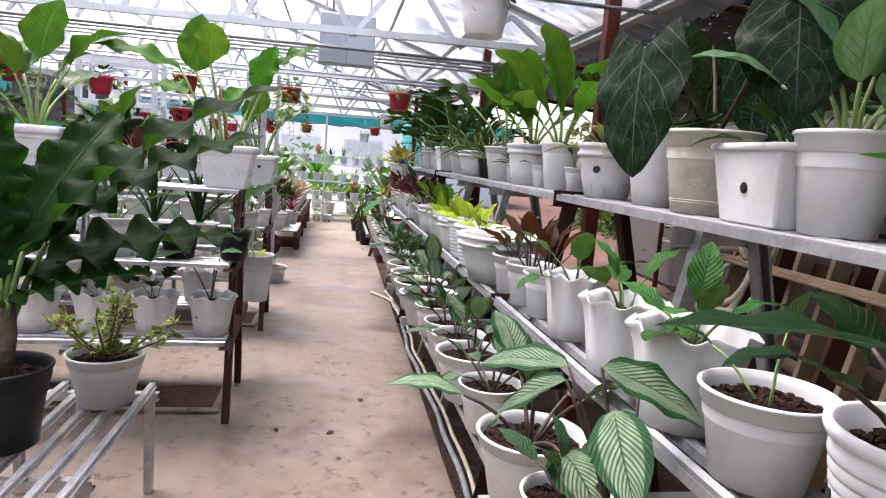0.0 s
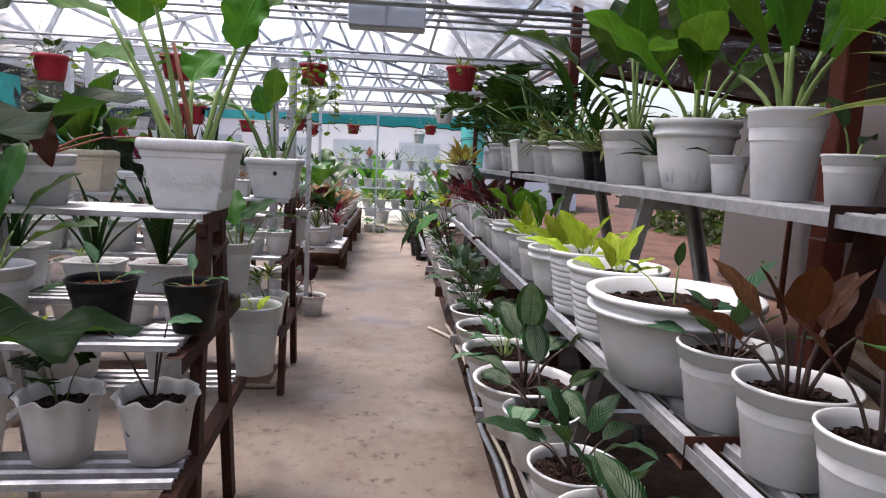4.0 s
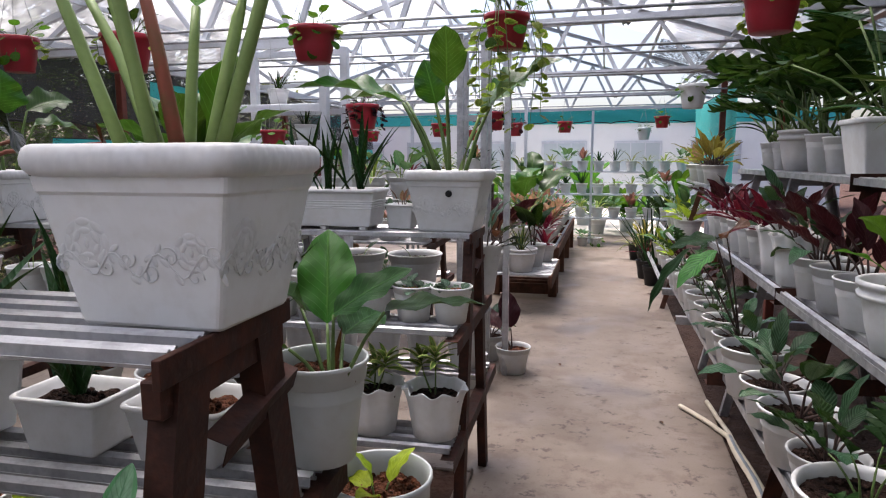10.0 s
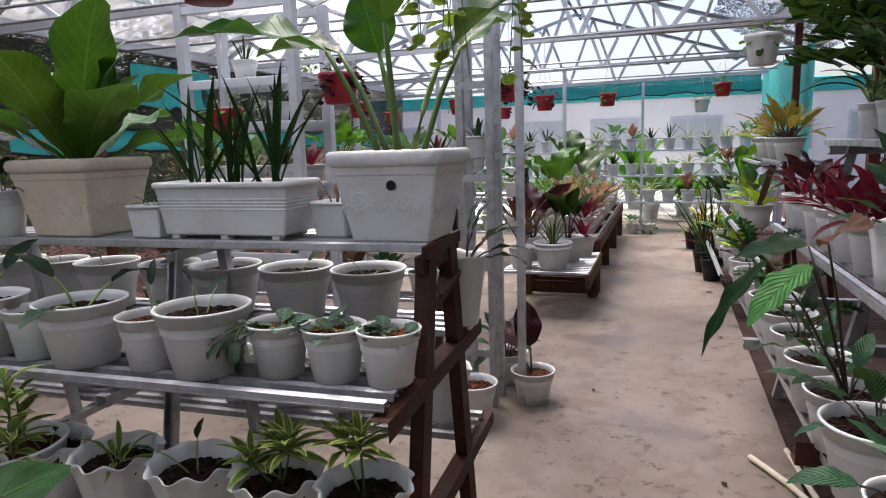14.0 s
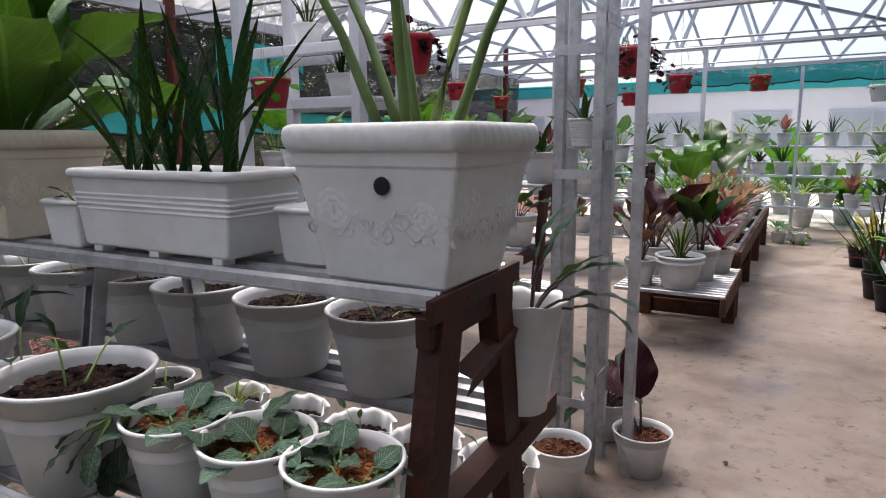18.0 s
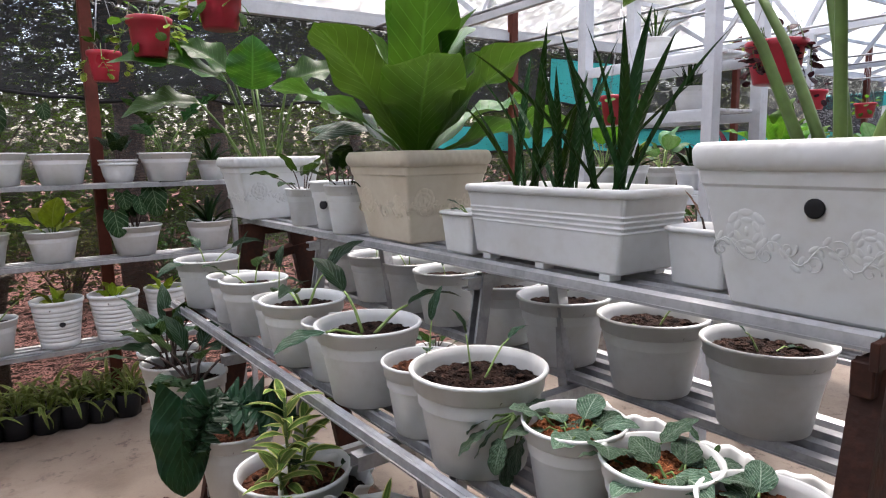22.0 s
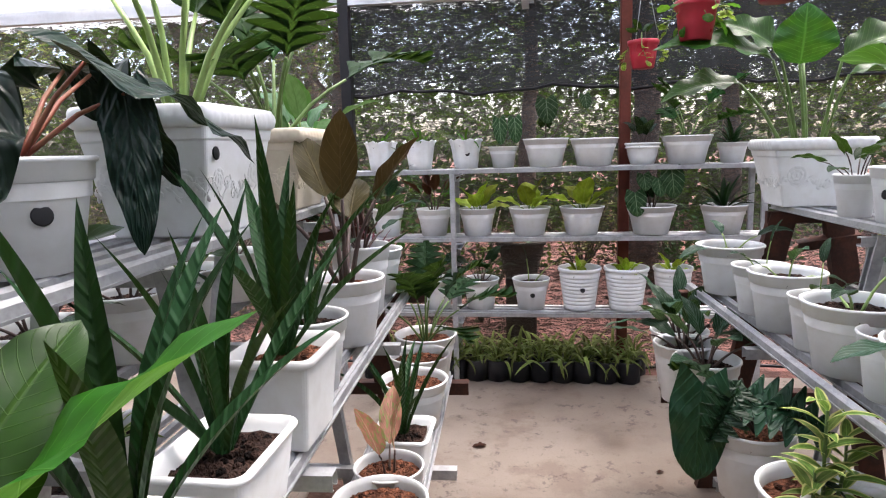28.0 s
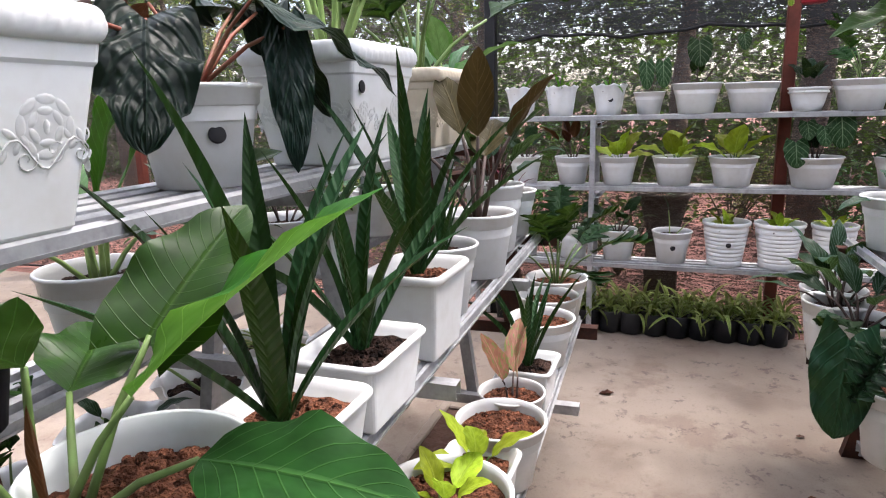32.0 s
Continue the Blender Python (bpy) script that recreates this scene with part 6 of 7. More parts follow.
for base, tip, w, up, surf in (((0.72, 2.1, 0.98), (0.58, 2.12, 0.725), 0.06, (-1, -0.4, 0.3), L_DARK), ((0.8, 2.05, 0.98), (0.66, 1.95, 0.86), 0.08, (-0.6, -0.6, 0.6), L_ZEBRA), ((0.84, 2.1, 1.02), (0.86, 1.9, 1.1), 0.09, (-0.3, -0.6, 0.7), L_BROWN), ((0.82, 2.2, 1.0), (0.66, 2.3, 0.95), 0.08, (-0.4, -0.4, 0.8), L_DARK)):
    hero(sag, base, tip, w, "lance", surf, 0.6, 0.2, 0.15, up, (0.91, 2.15, 0.65), M_DARKSTEM, 0.004)
R_MID = ((-2.75, "rib", .24, .2, "philodendron", .4), (-2.42, "rib", .24, .21, "darkvine", .35), (-2.12, "std", .22, .16, "sprig", .2), (-1.88, "flute", .25, .2, "zebra", .24), (-1.58, "flute", .22, .19, "zebra", .26), (-1.25, "flute", .19, .19, "zebra", .24), (-1.0, "std", .16, .15, "bronze", .22), (-0.82, "std", .18, .15, "bronze", .24), (-0.62, "std", .18, .15, "calathea", .2),
         (-0.38, "bowl", .37, .2, "sprig", .16), (-0.03, "rib", .27, .2, "lime", .2), (0.27, "rib", .23, .2, "lime", .24), (0.56, "bowl", .23, .17, "lime", .26), (0.85, "std", .2, .16, "broad", .26), (1.1, "std", .19, .16, "lime", .22), (1.38, "bowl", .24, .18, "broad", .24), (1.64, "std", .18, .14, "maroon", .26), (1.84, "std", .18, .14, "maroon", .28), (2.05, "std", .18, .14, "calathea", .28),
         (2.28, "flute", .21, .19, "maroon", .26), (2.52, "flute", .2, .19, "calathea", .3), (2.76, "std", .18, .16, "cordyline", .3), (2.98, "std", .18, .16, "cordyline", .3), (3.2, "std", .18, .16, "cordyline", .28), (3.42, "std", .18, .16, "cordyline", .28), (3.64, "std", .18, .16, "maroon", .3), (3.86, "std", .18, .16, "cordyline", .26))
for y, kind, d, h, plant, tall in R_MID:
    one = potted(on_r(1, y), kind, d, h, plant, tall, SIDE, group="pots on the long rack", sticker=2.6 if kind in ("rib", "flute") and y < 0.6 else None)
    if y == -2.42:
        mid_dark = one
R_TOP = ((-2.6, "std", .24, .2, "velvet", .6), (-2.25, "std", .22, .2, "broad", .36), (-1.93, "std", .2, .2, "silver", .4), (-1.2, "tallflute", .23, .2, "lobedark", .3), (-0.84, "bowl", .23, .19, "fern", .3), (-0.55, "std", .11, .1, "sprout", .2), (-0.33, "std", .17, .2, "broad", .5), (-0.1, "std", .1, .1, "sprout", .14), (0.1, "bowl", .24, .2, "broad", .5), (0.32, "std", .13, .1, "dracaena", .2),
         (0.58, "std", .24, .19, "philodendron", .5), (0.84, "std", .13, .12, "fern", .2), (0.98, "std", .13, .12, "fanpalm", .3), (1.3, "bowl", .26, .17, "fanpalm", .5), (1.6, "std", .18, .15, "fern", .35), (1.85, "std", .18, .16, "fanpalm", .45), (2.66, "std", .17, .15, "lobed", .4), (2.92, "std", .16, .17, "lobed", .5), (3.22, "bowl", .24, .2, "lobed", .5),
         (3.5, "std", .16, .15, "fanpalm", .4), (3.75, "std", .16, .15, "lobed", .5))
for y, kind, d, h, plant, tall in R_TOP:
    plastic = M_BLACK if y in (0.84, 0.98) else M_WHITE
    one = potted(on_r(2, y), kind, d, h, plant, tall, SIDE, plastic, group="pots on the long rack", sticker=-2.4 if y == -0.84 else None)
    if y in (-0.84, 0.1):
        for k in range(8):
            mid = tau * k / 8
            arch = []
            for i in range(9):
                f = i / 8 * 2 - 1
                z = h * (0.62 - 0.5 * abs(f) ** 2.5)
                r = d * (0.33 + 0.11 * z / h / 0.72) + 0.001
                arch.append((r * math.cos(mid + f * 0.3), r * math.sin(mid + f * 0.3), z))
            part("arch_relief", tube(bmesh.new(), arch, 0.0022, 5), plastic, one)
finger = boxed(on_r(2, 2.25), 0.26, 0.26, 0.2, None, 0.5, SIDE, group="pots on the long rack")
tagged(finger, "square white planter with dark fingered leaves on long stalks")
rp = random.Random(52)
for k in range(11):
    a, e = k * 2.4, radians(28 + 5.5 * k)
    root = Vector(on_r(2, 2.25)) + Vector((0, 0, 0.18))
    knee = root + Vector((math.cos(a) * math.cos(e), math.sin(a) * math.cos(e), math.sin(e))) * rp.uniform(0.3, 0.46)
    end = knee + Vector((math.cos(a), math.sin(a), rp.uniform(-0.5, 0.25))) * rp.uniform(0.24, 0.32)
    hero(finger, knee, end, rp.uniform(0.2, 0.26), "lobed", L_DEEP, 0.6, 0.12, 0.1, (0, 0, 1), root, M_STEM, 0.006)
cream = potted(on_r(2, -1.47), "std", 0.25, 0.215, None, 0.62, SIDE, M_CREAM, group="pots on the long rack")
tagged(cream, "stained cream pot with huge dark velvety heart leaves, pale veins", "potted plant")
cream.name = "potted_plant"
ring = part("scroll_relief", cream_relief(), M_CREAM, cream, "raised worn scroll band")
for base, tip, w, up in (((1.032, -1.82, 1.57), (1.022, -1.848, 1.316), 0.225, (-0.9, -0.45, 0.1)), ((1.34, -1.84, 1.68), (1.324, -1.894, 1.447), 0.25, (-0.7, -0.8, 0.2)), ((1.5, -1.5, 1.62), (1.6, -1.6, 1.36), 0.24, (0.2, 1, 0.3)), ((1.48, -1.3, 1.7), (1.6, -1.1, 1.5), 0.24, (0.2, -0.4, 1))):
    hero(cream, base, tip, w, "heart", L_VELVET, 0.35, 0.05, 0.05, up, (1.42, -1.47, 1.43), M_DARKSTEM, 0.006)
for base, tip, w, up in (((0.868, -2.148, 1.027), (1.035, -2.18, 0.946), 0.1, (0.1, -0.5, 1)), ((0.82, -2.13, 1.0), (0.742, -1.96, 0.84), 0.09, (-0.5, -0.2, 1)), ((0.85, -2.06, 1.0), (0.736, -1.883, 0.942), 0.075, (-0.3, -0.4, 1)), ((0.87, -2.2, 0.98), (0.84, -2.36, 0.9), 0.085, (-0.3, 0.3, 1)), ((0.98, -2.06, 0.97), (1.08, -1.93, 0.93), 0.08, (0, -0.4, 1))):
    hero(low_pale, base, tip, w, "lance", L_PALESTRIPE, 0.6, 0.15, 0.08, up, (0.955, -2.12, 0.67), M_DARKSTEM, 0.004)
hero(mid_dark, (1.08, -2.45, 1.15), (0.8, -2.41, 1.165), 0.1, "lance", L_DARK, 0.3, 0.2, 0.1, (0, 0, 1), (1.17, -2.42, 1.0), M_DARKSTEM, 0.005)
boxed(on_r(2, -1.77), 0.26, 0.24, 0.175, "sprout", 0.2, SIDE, count=7, kind="square", leaf=L_DARK, sticker=(0.0, 0.08, 1), turn=radians(90))

# ---- shelf by the netting ----
WSH = "on the shelf by the netting"


def on_w(z, y, dx=0.0):
    return (-3.2 + dx, y, z)


def wall_hearts(owner, leaves):
    for y, z0, z1, w in leaves:
        hero(owner, (-3.12, y, z0), (-3.09, y + 0.01, z1), w, "roundheart", L_ANTH, 0.4, 0.08, 0.05, (1, 0, 0.15), (-3.19, owner.matrix_world.translation.y, owner.matrix_world.translation.z + 0.1), M_DARKSTEM, 0.003)


for y, plant in ((0.18, "fern"), (0.39, "fern"), (0.635, "fern")):
    potted(on_w(1.148, y), "flute", 0.175, 0.15, plant, 0.17, WSH, group="pots by the netting", leaf=L_LIGHT, count=9, sticker=0.2 if y == 0.635 else None)
wall_hearts(potted(on_w(1.148, 0.83), "std", 0.155, 0.11, "velvet", 0.12, WSH, group="pots by the netting", count=2), ((0.815, 1.395, 1.265, 0.075), (0.892, 1.395, 1.27, 0.078)))
wall_hearts(potted(on_w(1.148, 1.05), "std", 0.235, 0.145, "velvet", 0.2, WSH, group="pots by the netting", count=1), ((1.05, 1.485, 1.362, 0.115), (1.24, 1.5, 1.43, 0.06)))
potted(on_w(1.148, 1.295), "std", 0.245, 0.14, None, 0.2, WSH, group="pots by the netting")
potted(on_w(1.148, 1.535), "bowl", 0.175, 0.11, "velvet", 0.17, WSH, group="pots by the netting", count=6)
potted(on_w(1.148, 1.75), "std", 0.25, 0.14, "lobed", 0.3, WSH, group="pots by the netting", count=5)
potted(on_w(1.148, 1.97), "std", 0.15, 0.1, "dracaena", 0.2, WSH, group="pots by the netting")
for y, d, plant in ((0.2, 0.18, "calathea"), (0.455, 0.19, "bronze"), (0.69, 0.2, "lime"), (0.965, 0.22, "lime"), (1.235, 0.23, "lime"), (1.94, 0.23, "dracaena")):
    potted(on_w(0.795, y), "std", d, 0.145, plant, 0.27 if plant == "lime" else 0.25, WSH, group="pots by the netting", wide=1.35 if plant == "lime" else 1.0)
wall_hearts(potted(on_w(0.795, 1.585), "std", 0.25, 0.145, "velvet", 0.16, WSH, group="pots by the netting"), ((1.49, 1.01, 0.89, 0.11), (1.665, 1.12, 0.98, 0.12), (1.53, 1.1, 1.02, 0.08), (1.6, 1.08, 0.99, 0.08)))
for y, kind, d, plant in ((0.2, "std", 0.18, "calathea"), (0.465, "std", 0.19, "calathea"), (0.7, "std", 0.2, "darkvine"), (0.97, "std", 0.2, "sprig"), (1.225, "rib", 0.225, "lime"), (1.465, "rib", 0.23, "lime"), (1.7, "rib", 0.2, "lime")):
    potted(on_w(0.395, y), kind, d, 0.225 if kind == "rib" else 0.165, plant, 0.16 if kind == "rib" else 0.24, WSH, group="pots by the netting", leaf=L_SPECK if plant == "calathea" else None, sticker=0.1 if y in (0.97, 1.225) else None)


def poly_bag(y, x, seed):
    owner = thing("bagged_plant", Matrix.Translation((x, y, 0.0)), "black polythene bag with arching olive spider plant leaves on the ground", "bagged plant", "bagged plants by the netting")

    def build():
        return lathe([(0.38, 0), (0.45, 0.04), (0.47, 0.5), (0.5, 0.95), (0.47, 1.0), (0.42, 0.9)], 16, lambda r, z, a: (r * (1 + 0.06 * math.sin(5 * a + 9 * z)), z))
    piece("bag", kept("poly_bag", build), M_BLACK, owner, Matrix.Diagonal((0.13, 0.13, 0.12, 1)))
    piece("soil", kept("soil", soil_mesh), M_SOIL, owner, Matrix.Diagonal((0.12, 0.12, 0.12, 1)))
    grow(owner, "spider", 0.23, 0.1, seed, 17, 0.03)


for k in range(13):
    for j in range(2):
        poly_bag(0.1 + k * 0.115 + 0.05 * j, -3.17 - 0.13 * j, 700 + k * 2 + j)


# ---- hanging pots ----
def hanging(x, y, z, plant, dia=0.17, high=0.12, plastic=None, to=2.0, tall=0.14):
    plastic = plastic or M_RED
    owner = thing("hanging_pot", Matrix.Translation((x, y, z)), f"{PLASTIC_NAME[plastic.name]} hanging pot with {DESCRIBE[plant]}, on thin wires", "hanging pot", "hanging pots")

    def build():
        return lathe([(0.32, 0), (0.34, 0.02), (0.4, 0.45), (0.44, 0.8), (0.49, 0.84), (0.5, 0.98), (0.48, 1.0), (0.45, 0.95), (0.42, 0.8)], 48, lambda r, z, a: (r * (1 + (0.02 * math.cos(24 * a) if 0.02 < z < 0.8 else 0)), z))
    piece("pot_wall", kept("hang_wall", build), plastic, owner, Matrix.Diagonal((dia, dia, high, 1)))
    piece("soil", kept("soil", soil_mesh), M_SOIL, owner, Matrix.Diagonal((dia * 0.95, dia * 0.95, high * 1.02, 1)))
    for k in range(3):
        a = tau * k / 3 + x
        bm = tube(bmesh.new(), [(dia * 0.48 * math.cos(a), dia * 0.48 * math.sin(a), high * 0.97), (0, 0, min(to - z, 0.42))], 0.0012, 4)
        part("wire", bm, M_STEEL, owner)
    if to - z > 0.42:
        part("wire", tube(bmesh.new(), [(0, 0, 0.42), (0, 0, to - z + 0.01)], 0.0015, 4), M_STEEL, owner)
    grow(owner, plant, tall, high * 0.85, next(SEEDS))
    return owner


def trail(owner, leaf, seed, strands, drop, z0, size):
    """Thin vines over the pot's rim, each with round leaves along it."""
    rng = random.Random(seed)
    me = leaf_mesh("round", 0.6, 0.1, 0.05, 0.0, 0.9)
    for k in range(strands):
        a = tau * k / strands + rng.uniform(-0.4, 0.4)
        out = rng.uniform(0.075, 0.13)
        n = drop * rng.uniform(0.35, 1.0)
        pts = [Vector((0.05 * math.cos(a), 0.05 * math.sin(a), z0))]
        for i in range(1, 9):
            f = i / 8
            pts.append(Vector((math.cos(a + 0.3 * f) * (0.05 + (out - 0.05) * min(1, f * 3)), math.sin(a + 0.3 * f) * (0.05 + (out - 0.05) * min(1, f * 3)), z0 + 0.05 * math.sin(min(1, f * 4) * math.pi) - n * max(0, f - 0.15))))
        part("vine", tube(bmesh.new(), pts, 0.0016, 4, 0.7), M_STEM, owner)
        for i in range(2, 9):
            s = size * rng.uniform(0.7, 1.2)
            d = Vector((math.cos(a + rng.uniform(-1.3, 1.3)), math.sin(a + rng.uniform(-1.3, 1.3)), rng.uniform(-0.7, 0.3)))
            piece("leaf", me, leaf, owner, aim(pts[i], d, rng.uniform(-0.5, 0.5)) @ Matrix.Diagonal((s * 0.85, s, s, 1)))


for x, y, z, plant, d, plastic in ((0.87, 1.79, 1.66, "fern", .17, None), (0.095, 1.79, 1.645, "ivy", .15, None), (-1.65, 1.62, 1.61, "ivy", .14, None), (-1.06, 1.46, 1.57, "darkvine", .16, None), (-0.66, 1.97, 1.655, "ivy", .18, None), (-0.04, 7.05, 1.58, "ivy", .17, None), (0.98, 7.05, 1.62, "ivy", .17, None),
                                  (-0.98, 3.3, 1.47, "redvine", .2, None), (-0.34, 4.1, 1.49, "redvine", .17, None), (-2.015, 1.5, 1.572, "ivy", .14, None), (-2.77, 1.46, 1.575, "darkvine", .135, None), (-1.9, 5.4, 1.5, "redvine", .17, None), (-1.1, 5.6, 1.5, "ivy", .17, None), (-0.4, 5.6, 1.5, "redvine", .16, None), (-1.4, 3.0, 1.35, "ivy", .15, None), (-2.3, 7.05, 1.5, "ivy", .17, None), (-1.2, 7.6, 1.52, "redvine", .17, None),
                                  (0.95, -0.65, 1.78, "ivy", .2, M_WHITE), (-0.3, -0.35, 1.9, "ivy", .2, M_WHITE), (0.97, 4.4, 1.63, "ivy", .19, M_WHITE), (0.9, 9.0, 1.55, "ivy", .19, M_WHITE)):
    pot = hanging(x, y, z, plant, d, d * (0.88 if d < 0.145 else 0.72 if plastic is None else 0.85), plastic)
    if (x, y) == (0.095, 1.79):
        trail(pot, L_IVY, 5, 11, 0.42, d * 0.68, 0.04)
    elif plant == "redvine" and y < 5:
        trail(pot, L_MAROON, int(y * 10), 9, 0.16, d * 0.68, 0.035)
    elif plastic is None and y < 2:
        trail(pot, L_IVY, int(y * 100), 3, 0.1, d * 0.68, 0.03)

for y in (1.46, 1.5, 1.62, 1.79, 1.97, 3.0, 3.3, 4.1, 4.4, 5.4, 5.6, 7.05, 7.6, 9.0, -0.65, -0.35):
    rail = thing("hanging_rail", Matrix.Translation((0, y, 0)), "thin galvanised rail across the roof for hanging pots", "rail", "hanging rails")
    part("rail", tube(bmesh.new(), [(-3.34, 0, 2.015), (1.76, 0, 2.015)], 0.009, 6), M_STEEL, rail)

# ---- bench by the start: big dark plant and a small shrub ----
big = potted((-0.45, -1.12, 0.42), "std", 0.26, 0.24, None, 0.3, "on a low slat bench", M_BLACK)
tagged(big, "black nursery pot with huge dark wavy leaves on a bench", "potted plant")
big.name = "potted_plant"


def big_leaves(owner):
    rng = random.Random(11)
    trunk = tube(bmesh.new(), [(0, 0, 0.2), (0.01, 0.0, 0.32), (0.0, 0.01, 0.42)], 0.03, 8, 1.1)
    part("stem", trunk, M_BARK, owner)
    for base, tip, w, up in (((-0.4, -1.1, 0.98), (0.276, -0.93, 1.53), 0.2, (-0.45, -0.35, 0.8)), ((-0.36, -1.05, 1.0), (0.207, -0.8, 1.37), 0.2, (-0.4, -0.4, 0.8)), ((-0.42, -1.1, 0.9), (0.127, -0.62, 0.99), 0.24, (0, -0.25, 1)),
                         ((-0.42, -1.14, 0.84), (-0.08, -1.0, 0.92), 0.16, (0, -0.2, 1)), ((-0.44, -1.08, 0.95), (-0.3, -0.62, 1.42), 0.2, (0.1, -0.7, 0.5)), ((-0.48, -1.08, 0.95), (-0.62, -0.95, 1.5), 0.2, (0.5, -0.6, 0.3)), ((-0.46, -1.1, 0.9), (-0.78, -0.9, 1.35), 0.2, (0, -0.5, 0.7))):
        hero(owner, base, tip, w, "ruffle", L_RUFFLE, 0.5, 0.22, 0.3, up, (-0.45, -1.12, 0.7), M_STEM, 0.011, 0.03)
    for az, rise, n, w in ((125, 55, 0.8, 0.16), (170, 35, 0.8, 0.16), (230, 35, 0.7, 0.16)):
        a, e = radians(az), radians(rise)
        d = Vector((math.cos(a) * math.cos(e), math.sin(a) * math.cos(e), math.sin(e)))
        me = leaf_mesh("ruffle", 0.45, 0.2, 0.28, 0.06)
        piece("leaf", me, L_RUFFLE, owner, aim(Vector((0, 0, 0.38)), d, 0.0) @ Matrix.Diagonal((w, n, n, 1)))


big_leaves(big)


def shrub(place):
    owner = potted(place, "std", 0.25, 0.175, None, 0.2, "on a low slat bench", M_GREYPOT)
    tagged(owner, "pale grey pot with a twisted variegated shrub on a bench", "potted plant")
    owner.name = "potted_plant"
    rng = random.Random(21)
    tips = []
    for az, rise, n in ((0, 80, .2), (40, 65, .2), (110, 55, .22), (200, 50, .2), (350, 25, .26), (10, 30, .24), (180, 35, .22), (270, 60, .2), (95, 75, .24)):
        a, e = radians(az), radians(rise)
        p = Vector((0, 0, 0.14))
        pts = [p.copy()]
        for k in range(5):
            p = p + Vector((math.cos(a + rng.uniform(-.4, .4)) * math.cos(e), math.sin(a + rng.uniform(-.4, .4)) * math.cos(e), math.sin(e))) * n / 5
            pts.append(p.copy())
            tips += [p + Vector((rng.uniform(-0.015, 0.015), rng.uniform(-0.015, 0.015), rng.uniform(-0.01, 0.015))) for _ in range(3 + k)]
        part("branch", tube(bmesh.new(), pts, 0.006, 5, 0.4), M_BARK, owner)
    me = leaf_mesh("lance", 0.5, 0.2, 0.1)
    for p in tips:
        d = Vector((rng.uniform(-1, 1), rng.uniform(-1, 1), rng.uniform(-0.2, 1)))
        s = rng.uniform(0.028, 0.048)
        piece("leaf", me, L_VARIEG, owner, aim(p, d, rng.uniform(-1, 1)) @ Matrix.Diagonal((s * 0.5, s, s, 1)))


shrub((-0.285, -0.78, 0.42))

# ---- fallen bits on the concrete ----
rf = random.Random(31)
dry = leaf_mesh("lance", 0.9, 0.5, 0.3, 0.06, 0.45)
for k in range(16):
    x, y = rf.choice((rf.uniform(0.05, 0.9), rf.uniform(-2.6, -0.4))), rf.uniform(-1.8, 6.5)
    if x < 0:
        y = rf.uniform(0.75, 1.45)
    size = rf.uniform(0.03, 0.07)
    ob = new("fallen_leaf", dry)
    if ob.material_slots:
        ob.material_slots[0].link = "OBJECT"
        ob.material_slots[0].material = L_BROWN
    else:
        dry.materials.append(L_BROWN)
    ob.matrix_world = Matrix.Translation((x, y, 0.006)) @ Matrix.Rotation(rf.uniform(0, tau), 4, "Z") @ Matrix.Rotation(rf.uniform(-0.1, 0.1), 4, "X") @ Matrix.Diagonal((size * 0.5, size, size * 0.5, 1))
    tagged(ob, "small dry curled brown leaf on the concrete", "leaf", "fallen leaves")

# ---- pots on the floor by the path ----
FLOOR = "on the concrete floor"
potted((-0.1, 3.48, 0), "std", 0.215, 0.165, "maroon", 0.38, FLOOR, count=2, soil=M_HUSK, wide=1.3, lean=1.6)
potted((-0.32, 3.19, 0), "std", 0.22, 0.19, None, 0.3, FLOOR, soil=M_HUSK)
potted((-0.29, 3.72, 0), "std", 0.23, 0.17, "calathea", 0.3, FLOOR, leaf=L_SPECK)
for x, y, plant, tall in ((0.91, 6.56, "blade", 0.72), (0.86, 6.95, "blade", 0.66), (0.82, 8.3, "fern", 0.34), (0.9, 7.6, "cordyline", 0.3), (0.95, 8.9, "croton", 0.4)):
    potted((x, y, 0), "std", 0.2, 0.2, plant, tall, FLOOR, M_BLACK, wide=0.6 if plant == "blade" else 1.0)

potted((-0.345, 3.45, 1.2), "rib", 0.115, 0.1, "dracaena", 0.17, "on a tie of a lattice column", count=9)

# ---- benches of plants further on ----
BENCH = "on a low slat bench"
potted((-0.27, 5.15, 0.34), "bowl", 0.28, 0.2, "blades", 0.3, BENCH, leaf=L_SNAKE, wide=1.6)
potted((-0.2, 5.45, 0.34), "std", 0.24, 0.2, "velvet", 0.5, BENCH, leaf=L_DARK)
potted((-0.5, 5.15, 0.34), "std", 0.2, 0.16, "bronze", 0.4, BENCH)
potted((-0.12, 5.75, 0.34), "std", 0.2, 0.16, "cordyline", 0.3, BENCH)
potted((-0.5, 5.55, 0.34), "std", 0.22, 0.18, "maroon", 0.6, BENCH)
for k in range(12):
    y = 6.2 + k * 0.26
    potted((-0.16, y, 0.44), "std", 0.21, 0.16, ("cordyline", "cordyline", "pink", "cordyline", "silver")[k % 5], 0.27, BENCH, group="pots on the far benches", count=11, leaf=L_PINK if k in (3, 5, 8) else None)
    potted((-0.42, y + 0.1, 0.44), "std", 0.21, 0.16, "palmleaf" if k in (0, 5) else ("silver", "cordyline", "calathea", "pink")[k % 4], 0.34 if k not in (0, 5) else 0.72, BENCH, group="pots on the far benches", leaf=L_GREEN if k in (0, 5) else None, count=6)


